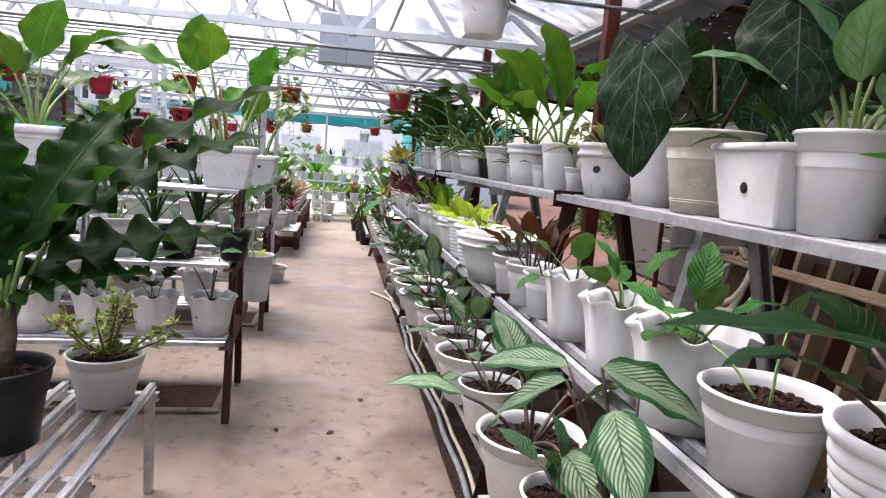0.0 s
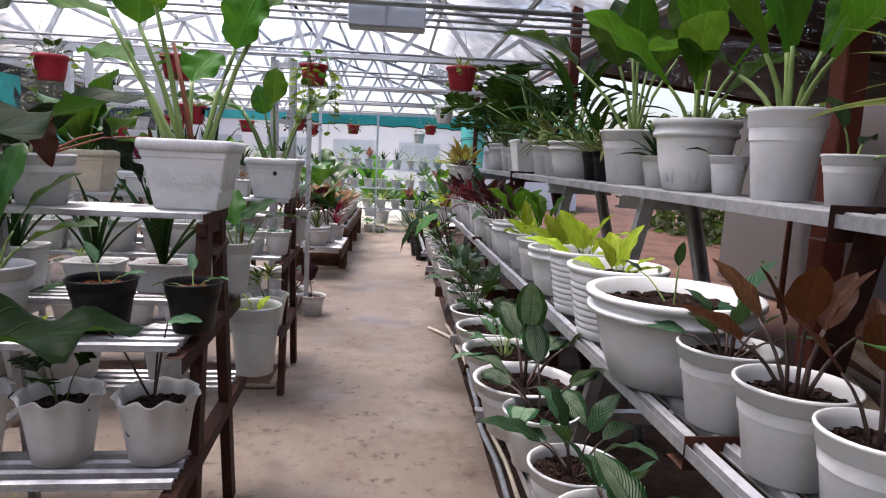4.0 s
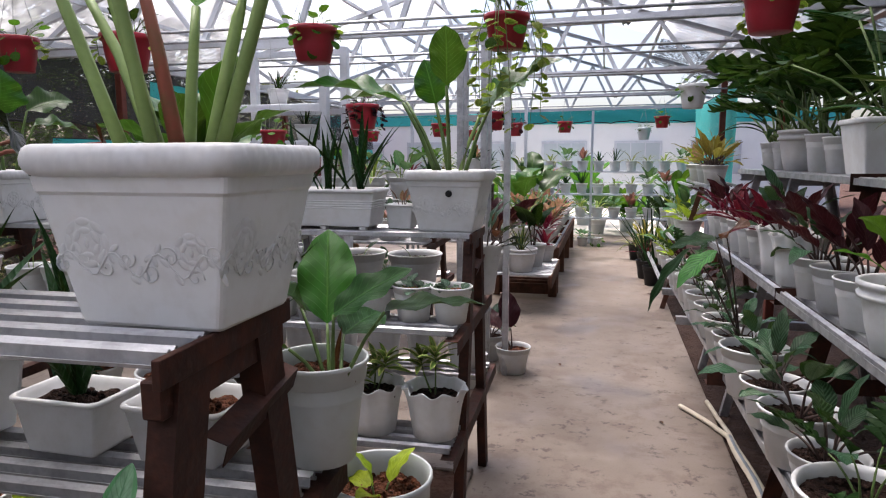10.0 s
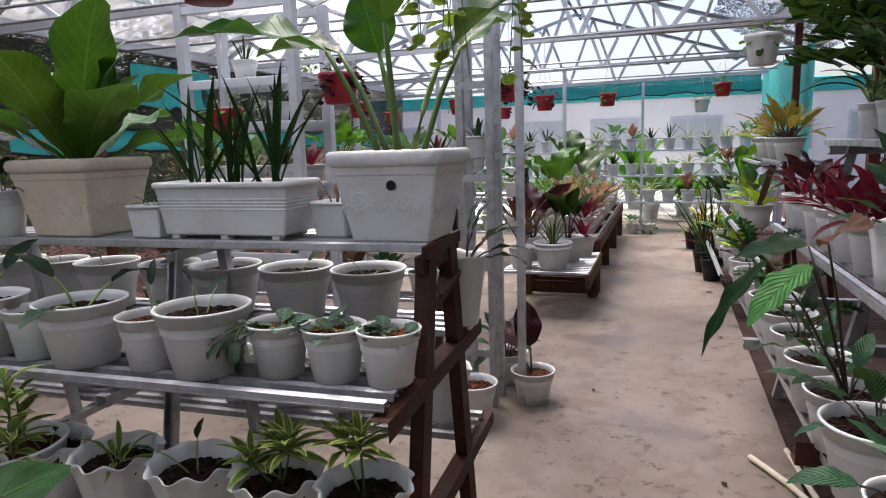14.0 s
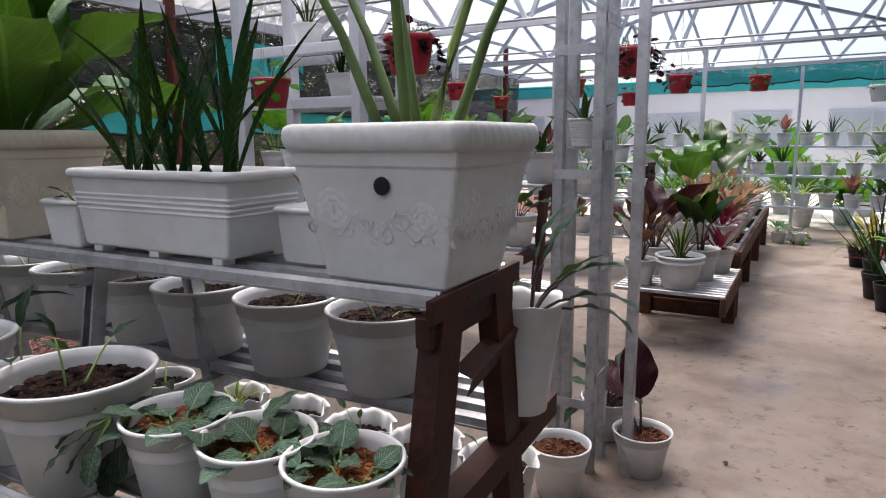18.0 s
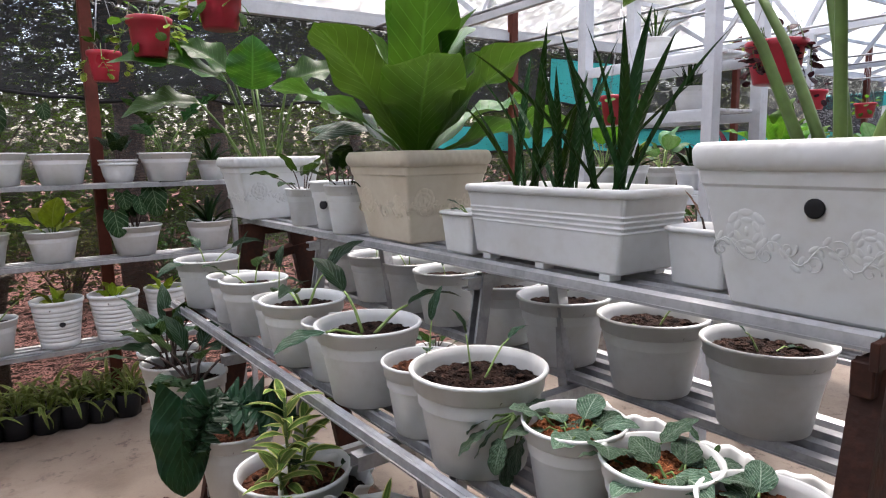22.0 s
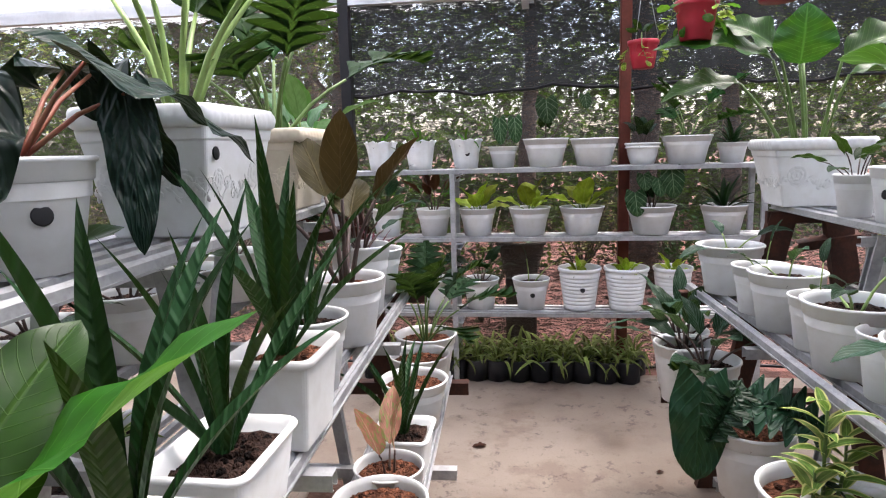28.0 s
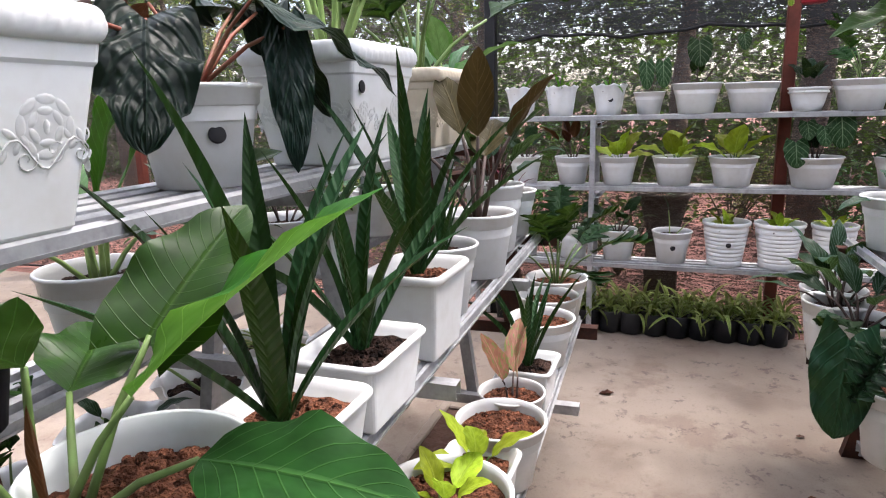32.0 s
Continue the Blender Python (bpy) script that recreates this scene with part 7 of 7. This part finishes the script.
def end_shelf(x0, x1, y, tiers, depth=0.25):
    owner = thing("tiered_shelf", Matrix.Translation((x0, y, 0)), "white steel tiered plant shelf at the end of the path", "shelf", "plant racks")
    w = x1 - x0
    for k, z in enumerate(tiers):
        part("shelf_board", box(bmesh.new(), 0, w, k * depth, k * depth + depth - 0.04, z - 0.025, z, 0.003), M_PAINT, owner)
    for xx in (0.02, w / 2, w - 0.02):
        for k, z in enumerate(tiers):
            part("leg", box(bmesh.new(), xx - 0.018, xx + 0.018, k * depth + 0.02, k * depth + 0.056, 0, z - 0.025, 0.003), M_PAINT, owner)


end_shelf(-2.6, 1.95, 9.75, (0.4, 0.75, 1.1))
kinds = ("dracaena", "silver", "variegated", "blades", "pink", "variegated", "fern")
for t, z in enumerate((0.4, 0.75, 1.1)):
    for k in range(18):
        potted((-2.45 + k * 0.25, 9.85 + t * 0.25, z), "std", 0.19, 0.16, kinds[(k * 3 + t) % 7], 0.24 + 0.03 * ((k * 5 + t) % 4), "on a far tiered shelf", group="pots at the end", count=9)
for k in range(14):
    potted((-2.3 + k * 0.2, 9.5, 0), "std", 0.17, 0.13, ("silver", "ivy", "variegated")[k % 3], 0.2, FLOOR, group="pots at the end", count=12)


def side_tiers():
    owner = thing("tiered_shelf", Matrix.Translation((0.86, 5.35, 0)), "dark-framed tiered steel shelf beside the path", "shelf", "plant racks")
    for z, x0, x1 in ((0.3, 0.0, 0.3), (0.62, 0.1, 0.42), (1.08, 0.22, 0.66)):
        for i in range(4):
            me = kept(("lslat", 1.6), lambda: extrude(HAT, 1.6, "y"))
            piece("slat", me, M_STEEL, owner, Matrix.Translation((x0 + 0.03 + i * (x1 - x0 - 0.06) / 3, 0, z - 0.026)))
    for yy in (0.12, 1.48):
        bar("leg", (0.08, yy, -0.03), (0.36, yy, 1.05), owner, M_WOOD, "angle", 0, 0.9)
        bar("leg", (0.75, yy, -0.03), (0.6, yy, 1.05), owner, M_WOOD, "angle", 0, 0.9)


side_tiers()
for y, x, z, plant, tall in ((5.5, 1.3, 1.08, "croton", .4), (5.9, 1.3, 1.08, "croton", .45), (6.3, 1.28, 1.08, "pink", .3), (6.7, 1.3, 1.08, "lime", .35), (5.5, 1.12, .62, "lime", .3), (5.85, 1.12, .62, "silver", .35), (6.2, 1.12, .62, "lime", .4), (6.6, 1.12, .62, "broad", .45), (5.6, 1.0, .3, "lime", .3), (6.05, 1.0, .3, "silver", .3), (6.5, 1.0, .3, "lime", .35)):
    potted((x, y, z), "std", 0.21, 0.16, plant, tall, "on a tiered shelf beside the path", group="pots on the side tiers")

# tower shelf pots
for x, z, plant in ((-1.6, 1.63, "blades"), (-1.42, 1.41, "blades"), (-1.7, 1.09, "dracaena"), (-1.4, 1.09, "dracaena")):
    potted((x, 3.45, z), "std", 0.14, 0.1, plant, 0.17, "on a tall white ladder shelf", group="pots on the ladder shelf", leaf=L_DARK)

# racks behind
for ox, oy, zs in ((-0.75, 4.35, (1.0, 0.72, 0.38)), (-0.85, 7.2, (1.0, 0.72, 0.38))):
    for k in range(9):
        x = ox - 0.1 - k * 0.23
        potted((x, oy, zs[0]), "std", 0.2, 0.16, ("dracaena", "silver", "variegated", "palmleaf", "cordyline")[k % 5], 0.32, RIDGE, group="pots on the back racks", count=9)
        potted((x, oy - 0.3, zs[1]), "std", 0.19, 0.15, ("darkvine", "calathea", "silver", "variegated")[k % 4], 0.22, FRONT, group="pots on the back racks", count=8)
        potted((x, oy - 0.36, zs[2]), "std", 0.19, 0.15, ("variegated", "silver", "pink")[k % 3], 0.2, LOW, group="pots on the back racks", count=8)


# ---- hoses ----
def hose(points, r, material, label):
    bm = tube(bmesh.new(), points, r, 8)
    me = bpy.data.meshes.new("hose")
    bm.to_mesh(me)
    bm.free()
    me.materials.append(material)
    tagged(new("hose", me), label, "hose", "hoses")


for line, mat_, r, words in ((((0.83, 3.1), (0.93, 2.92), (1.01, 2.75), (1.02, 2.4), (1.03, 1.97)), M_HOSE, 0.012, "cream hose end lying on the concrete edge"), (((0.98, 3.2), (0.99, 2.98), (1.02, 2.78), (1.04, 2.5), (1.05, 2.1)), M_HOSE, 0.011, "second cream hose end lying on the concrete edge"),
                             (((1.015, 2.75), (1.03, 2.35), (1.03, 1.97), (1.01, 1.6), (1.0, 1.26), (1.015, 0.7), (1.03, 0.1), (1.035, -0.25), (1.03, -0.7), (1.02, -1.4), (1.03, -2.2), (1.04, -3.4)), M_HOSEGREY, 0.013, "blue-grey garden hose along the concrete edge"),
                             (((1.07, 2.03), (1.04, 1.3), (1.06, 0.6), (1.08, -0.3), (1.06, -0.8), (1.07, -1.8), (1.08, -3.2)), M_HOSE, 0.01, "pale garden hose along the concrete edge")):
    fine = []
    for (xa, ya), (xb, yb) in zip(line, line[1:]):
        for k in range(5):
            f = k / 5
            fine.append((xa + (xb - xa) * f + 0.006 * math.sin(9 * (ya + (yb - ya) * f)), ya + (yb - ya) * f, r + 0.003))
    hose(fine, r, mat_, words)
pts = []
for i in range(60):
    a = i * tau / 17
    pts.append((2.2 + (0.13 + 0.04 * math.sin(i * 0.37)) * math.cos(a) + i * 0.0015, -0.36 + (0.14 + 0.05 * math.cos(i * 0.29)) * math.sin(a), 0.9 + 0.15 * math.sin(a * 1.03 + 0.6) + 0.04 * math.sin(i * 0.21)))
hose(pts, 0.014, M_HOSE, "coil of cream hose hung behind the long rack")


# ---- beyond the long rack: timber, low roof and netting ----
def timber_stack(x, y, seed):
    owner = thing("timber_stack", Matrix.Translation((x, y, -0.03)), "stack of old pale planks and poles on the earth", "timber")
    rng = random.Random(seed)
    for k in range(12):
        n = rng.uniform(0.9, 1.8)
        m = Matrix.Translation((rng.uniform(-0.3, 0.3), rng.uniform(-0.3, 0.3), 0.03 + 0.035 * k)) @ Matrix.Rotation(rng.uniform(-0.25, 0.25) + 1.3, 4, "Z")
        part("plank", box(bmesh.new(), -n / 2, n / 2, -0.05, 0.05, 0, 0.03, 0.003), M_PALEWOOD if rng.random() < 0.6 else M_WOOD, owner, m=m)


def leaning_timber():
    owner = thing("leaning_timber", Matrix.Translation((0, 0, -0.03)), "old pale planks leaning on a rough wooden trestle", "timber")
    for y in (-1.35, -0.1):
        part("post", box(bmesh.new(), 2.5, 2.56, y - 0.03, y + 0.03, 0, 1.06, 0.004), M_WOOD, owner)
    part("rail", box(bmesh.new(), 2.49, 2.53, -1.5, 0.0, 0.98, 1.04, 0.004), M_WOOD, owner)
    rng = random.Random(6)
    for k in range(9):
        y = -1.35 + k * 0.14 + rng.uniform(-0.03, 0.03)
        tilt = rng.uniform(-0.1, 0.1)
        m = between((2.2 + rng.uniform(-0.08, 0.05), y, 0.0), (2.46, y + tilt, 1.12))
        part("plank", box(bmesh.new(), -0.012, 0.012, -0.045, 0.045, 0, rng.uniform(1.12, 1.3), 0.002), M_PALEWOOD if k % 3 else M_WOOD, owner, m=m)
    for k in range(7):
        part("stick", tube(bmesh.new(), [(2.28 + 0.012 * k, -1.5, 0.985 + 0.01 * (k % 3)), (2.3 + 0.01 * k, -0.15, 0.99 + 0.012 * (k % 2))], 0.009, 6), M_PALEWOOD, owner)


leaning_timber()
timber_stack(2.9, -0.2, 1)
timber_stack(2.9, 1.2, 2)
timber_stack(2.5, -2.2, 3)


def roof_net(name, x0, z0, x1, z1, y0, y1, material, label):
    """Shade net laid over the clear roof."""
    owner = thing(name, Matrix.Translation((x0, y0, z0)), label, "net", "nets")
    wide = max(1, round((y1 - y0) / 2.2))
    for w in range(wide):
        bm = bmesh.new()
        rows = [[bm.verts.new(((x1 - x0) * i / 8, (y1 - y0) * (w + j / 12) / wide, (z1 - z0) * i / 8 + 0.008 * math.sin(3 * i + 2 * j))) for i in range(9)] for j in range(13)]
        for a, b in zip(rows, rows[1:]):
            for i in range(8):
                bm.faces.new((a[i], a[i + 1], b[i + 1], b[i]))
        part("net_width", smooth(bm), material, owner)


roof_net("roof_shade_net", 0.95, 2.57, 2.12, 2.13, -4.5, 9.0, M_ROOFNET, "black shade net laid over the edge of the clear roof")
roof_net("roof_shade_net", -2.85, 2.42, -3.78, 2.13, 0.3, 6.0, M_THINNET, "black shade net laid over the low side of the roof")


def lean_to():
    cover = thing("shade_net", Matrix.Translation((1.85, -4.6, 2.28)), "black shade net stretched as a low side roof", "net", "nets")
    for part_of in range(5):
        bm = bmesh.new()
        rows = [[bm.verts.new((2.6 * i / 10, 9.2 * j / 30, -0.32 * i / 10 + 0.03 * math.sin(j * 1.7 + i))) for i in range(11)] for j in range(part_of * 6, part_of * 6 + 7)]
        for a, b in zip(rows, rows[1:]):
            for i in range(10):
                bm.faces.new((a[i], a[i + 1], b[i + 1], b[i]))
        part("net_width", smooth(bm), M_DENSENET, cover)
    owner = thing("side_roof_frame", Matrix.Translation((0, 0, 0)), "wooden poles carrying the side shade net", "frame")
    for y in (-4.4, -2.2, 0.0, 2.2, 4.4):
        part("rafter", tube(bmesh.new(), [(1.75, y, 2.24), (4.5, y, 1.92)], 0.025, 7), M_WOOD, owner)
        part("pole", tube(bmesh.new(), [(4.45, y, -0.03), (4.45, y, 1.95)], 0.03, 7), M_WOOD, owner)


lean_to()
hung_net("shade_net", (4.6, -5.0), (4.6, 6.0), 0.02, 1.95, M_DENSENET, "dark net along the far side", 0.04, 50, 8)
hung_net("teal_net", (1.7, 7.0), (1.7, 10.2), 1.0, 2.05, M_TEALNET, "teal net along the side near the end", 0.03, 24, 9)


# ---- end of the place ----
def house():
    owner = thing("house", Matrix.Translation((-1.0, 17.5, 0)), "white single-storey house wall with pale windows and a teal band", "house")
    part("wall", box(bmesh.new(), -7, 7, 0, 0.2, -0.04, 2.45), M_WALL, owner)
    part("roof", box(bmesh.new(), -7.3, 7.3, -0.05, 3.6, 2.45, 2.52, 0.02), M_TEAL, owner)
    part("teal_band", box(bmesh.new(), -7, 7, -0.04, 0.0, 2.2, 2.44), M_TEAL, owner)
    for k in range(7):
        x = -6.0 + k * 1.9
        win = part("window", box(bmesh.new(), x, x + 1.2, -0.03, -0.005, 0.9, 1.75, 0.004), M_PAINT, owner)
        for j in range(3):
            part("pane", box(bmesh.new(), x + 0.06 + j * 0.37, x + 0.4 + j * 0.37, -0.04, -0.031, 0.96, 1.69), M_WINDOW, win)


# larger plants in the open beyond the shelves
for k, (x, y, plant, tall) in enumerate(((-2.2, 11.0, "silver", 0.9), (-1.5, 11.5, "dracaena", 1.0), (-0.9, 11.0, "broad", 0.8), (-0.3, 11.7, "fern", 0.9), (0.3, 11.1, "silver", 0.8), (0.8, 11.6, "lime", 0.9), (1.4, 11.0, "dracaena", 1.0), (0.0, 12.6, "broad", 1.1), (-1.2, 12.6, "silver", 1.1), (1.1, 12.8, "fern", 1.1), (-2.6, 12.2, "dracaena", 1.1))):
    potted((x, y, 0.0 if y < 11.9 else -0.035), "std", 0.3, 0.26, plant, tall, FLOOR, group="pots at the end", count=14, leaf=L_LIGHT if k % 2 else None)
house()
hung_net("teal_net", (-1.4, 10.3), (1.7, 10.3), 1.86, 2.06, M_TEALNET, "bright teal net strip under the eaves at the end", 0.02, 40, 12)
# Unseen wall, added to keep southern sky light off the pot fronts.
solid("wall_south", -3.6, 4.8, -5.75, -5.6, -0.03, 3.0, M_BLOCKER, "plain weathered board wall closing the near end", "wall")


# ---- trees and bushes outside ----
def tree(x, y, tall, crown, seed, leaves=900, leaf=None):
    rng = random.Random(seed)
    owner = thing("tree", Matrix.Translation((x, y, -0.03)), "slim forest tree with a loose leafy crown beyond the netting", "tree", "trees")
    bm = bmesh.new()
    lean = Vector((rng.uniform(-0.3, 0.3), rng.uniform(-0.3, 0.3), 0))
    pts = [Vector((0, 0, tall * 0.75 * k / 6)) + lean * (k / 6) ** 2 + Vector((rng.uniform(-.05, .05), rng.uniform(-.05, .05), 0)) for k in range(7)]
    tube(bm, pts, 0.05 + tall * 0.014, 8, 0.35)
    ends = []
    for k in range(9):
        p = pts[2].lerp(pts[6], rng.random())
        a, e = rng.uniform(0, tau), rng.uniform(0.2, 1.1)
        q = p + Vector((math.cos(a) * math.cos(e), math.sin(a) * math.cos(e), math.sin(e))) * crown * rng.uniform(0.6, 1.1)
        tube(bm, [p, p.lerp(q, 0.5) + Vector((0, 0, 0.1)), q], 0.03, 5, 0.3)
        ends += [p.lerp(q, 0.55), p.lerp(q, 0.8), q]
    part("trunk", bm, M_BARK, owner)
    verts, faces = [], []
    for _ in range(leaves):
        c = rng.choice(ends) + Vector((rng.gauss(0, 1), rng.gauss(0, 1), rng.gauss(0, 0.7))) * crown * 0.22
        d = Vector((rng.gauss(0, 1), rng.gauss(0, 1), rng.gauss(-0.3, 0.6))).normalized()
        s = d.cross(Vector((rng.gauss(0, 1), rng.gauss(0, 1), rng.gauss(0, 1)))).normalized()
        n, w = rng.uniform(0.06, 0.14), rng.uniform(0.015, 0.035)
        i = len(verts)
        verts += [c, c + d * n * 0.5 + s * w, c + d * n, c + d * n * 0.5 - s * w]
        faces.append((i, i + 1, i + 2, i + 3))
    me = bpy.data.meshes.new("crown")
    me.from_pydata([tuple(v) for v in verts], [], faces)
    me.uv_layers.new(name="UVMap")
    piece("crown", me, leaf or L_TREE, owner)


rt = random.Random(9)
for k in range(13):
    tree(-5.2 - rt.uniform(0, 4.5), -6 + k * 1.35 + rt.uniform(-0.4, 0.4), rt.uniform(4.5, 7.5), rt.uniform(1.1, 1.7), 40 + k, 3000, L_TREE if k % 3 else L_OLIVE)
for k in range(9):
    tree(6.0 + rt.uniform(0, 3.5), -6 + k * 1.9 + rt.uniform(-0.4, 0.4), rt.uniform(4, 6.5), rt.uniform(1.1, 1.7), 80 + k, 2000)


def bush(x, y, size, seed, leaf):
    rng = random.Random(seed)
    owner = thing("bush", Matrix.Translation((x, y, -0.02)), "low leafy undergrowth bush behind the netting", "bush", "bushes")
    bm = bmesh.new()
    verts, faces = [], []
    for k in range(9):
        a = rng.uniform(0, tau)
        tip = Vector((math.cos(a) * size * 0.5, math.sin(a) * size * 0.5, size * rng.uniform(0.5, 1.1)))
        tube(bm, [(0, 0, 0), tip * 0.5 + Vector((0, 0, 0.1)), tip], 0.012, 5, 0.4)
        for _ in range(80):
            c = tip * rng.uniform(0.35, 1.05) + Vector((rng.gauss(0, 1), rng.gauss(0, 1), rng.gauss(0, 1))) * size * 0.13
            d = Vector((rng.gauss(0, 1), rng.gauss(0, 1), rng.gauss(0, 0.6))).normalized()
            s = d.cross(Vector((rng.gauss(0, 1), rng.gauss(0, 1), rng.gauss(0, 1)))).normalized()
            n, w = rng.uniform(0.04, 0.09), rng.uniform(0.01, 0.022)
            i = len(verts)
            verts += [c, c + d * n * 0.5 + s * w, c + d * n, c + d * n * 0.5 - s * w]
            faces.append((i, i + 1, i + 2, i + 3))
    part("woody_stem", bm, M_BARK, owner)
    me = bpy.data.meshes.new("foliage")
    me.from_pydata([tuple(v) for v in verts], [], faces)
    me.uv_layers.new(name="UVMap")
    piece("foliage", me, leaf, owner)


for k in range(16):
    bush(-4.4 - rt.uniform(0, 2.2), -4.5 + k * 0.85, rt.uniform(0.5, 1.1), 200 + k, (L_TREE, L_OLIVE, L_GREEN)[k % 3])
for k in range(8):
    bush(5.0 + rt.uniform(0, 1.5), -4.5 + k * 1.3, rt.uniform(0.6, 1.2), 240 + k, (L_TREE, L_GREEN)[k % 2])


def far_woods(name, x0, x1, y0, y1, top, seed, n=24000):
    """Undergrowth and crowns that close the view beyond the nets."""
    rng = random.Random(seed)
    verts, faces = [], []
    for _ in range(n):
        z = top * rng.random() ** 1.5
        c = Vector((rng.uniform(x0, x1), rng.uniform(y0, y1), z))
        d = Vector((rng.gauss(0, 1), rng.gauss(0, 1), rng.gauss(0, 0.6))).normalized()
        s = d.cross(Vector((rng.gauss(0, 1), rng.gauss(0, 1), rng.gauss(0, 1)))).normalized()
        k = rng.uniform(0.1, 0.28)
        i = len(verts)
        verts += [c, c + d * k * 0.5 + s * k * 0.3, c + d * k, c + d * k * 0.5 - s * k * 0.3]
        faces.append((i, i + 1, i + 2, i + 3))
    me = bpy.data.meshes.new(name)
    me.from_pydata([tuple(v) for v in verts], [], faces)
    me.uv_layers.new(name="UVMap")
    me.materials.append(L_TREE)
    tagged(new(name, me), "dense green woodland behind the nursery", "woodland", kind="stuff")


far_woods("far_woods", -14, -9.5, -14, 16, 4.4, 1, 42000)
far_woods("far_woods", 9.5, 13, -12, 14, 4.0, 2)
far_woods("far_woods", -12, 12, -13, -9.5, 4.0, 3, 14000)
far_woods("far_woods", 6.2, 8.8, -5, 13, 2.5, 4, 15000)


# ---- large dark urn behind the netting ----
def urn(x, y):
    owner = thing("garden_urn", Matrix.Translation((x, y, -0.02)), "large dark grey-brown urn on a brick stand behind the netting", "urn")
    part("urn_wall", lathe([(0.1, 0.43), (0.105, 0.44), (0.13, 0.55), (0.145, 0.63), (0.165, 0.645), (0.168, 0.67), (0.155, 0.675), (0.14, 0.64), (0.125, 0.58)], 28), M_URN, owner)
    part("stand", box(bmesh.new(), -0.1, 0.1, -0.1, 0.1, 0.0, 0.432, 0.008), M_URN, owner)
    part("soil", lathe([(0.0, 0.655), (0.06, 0.65), (0.135, 0.635), (0.13, 0.6)], 20, cap=False), M_HUSK, owner)
    grow(owner, "palestripe", 0.22, 0.64, 903, 3, 0.02)


urn(-4.0, 0.905)
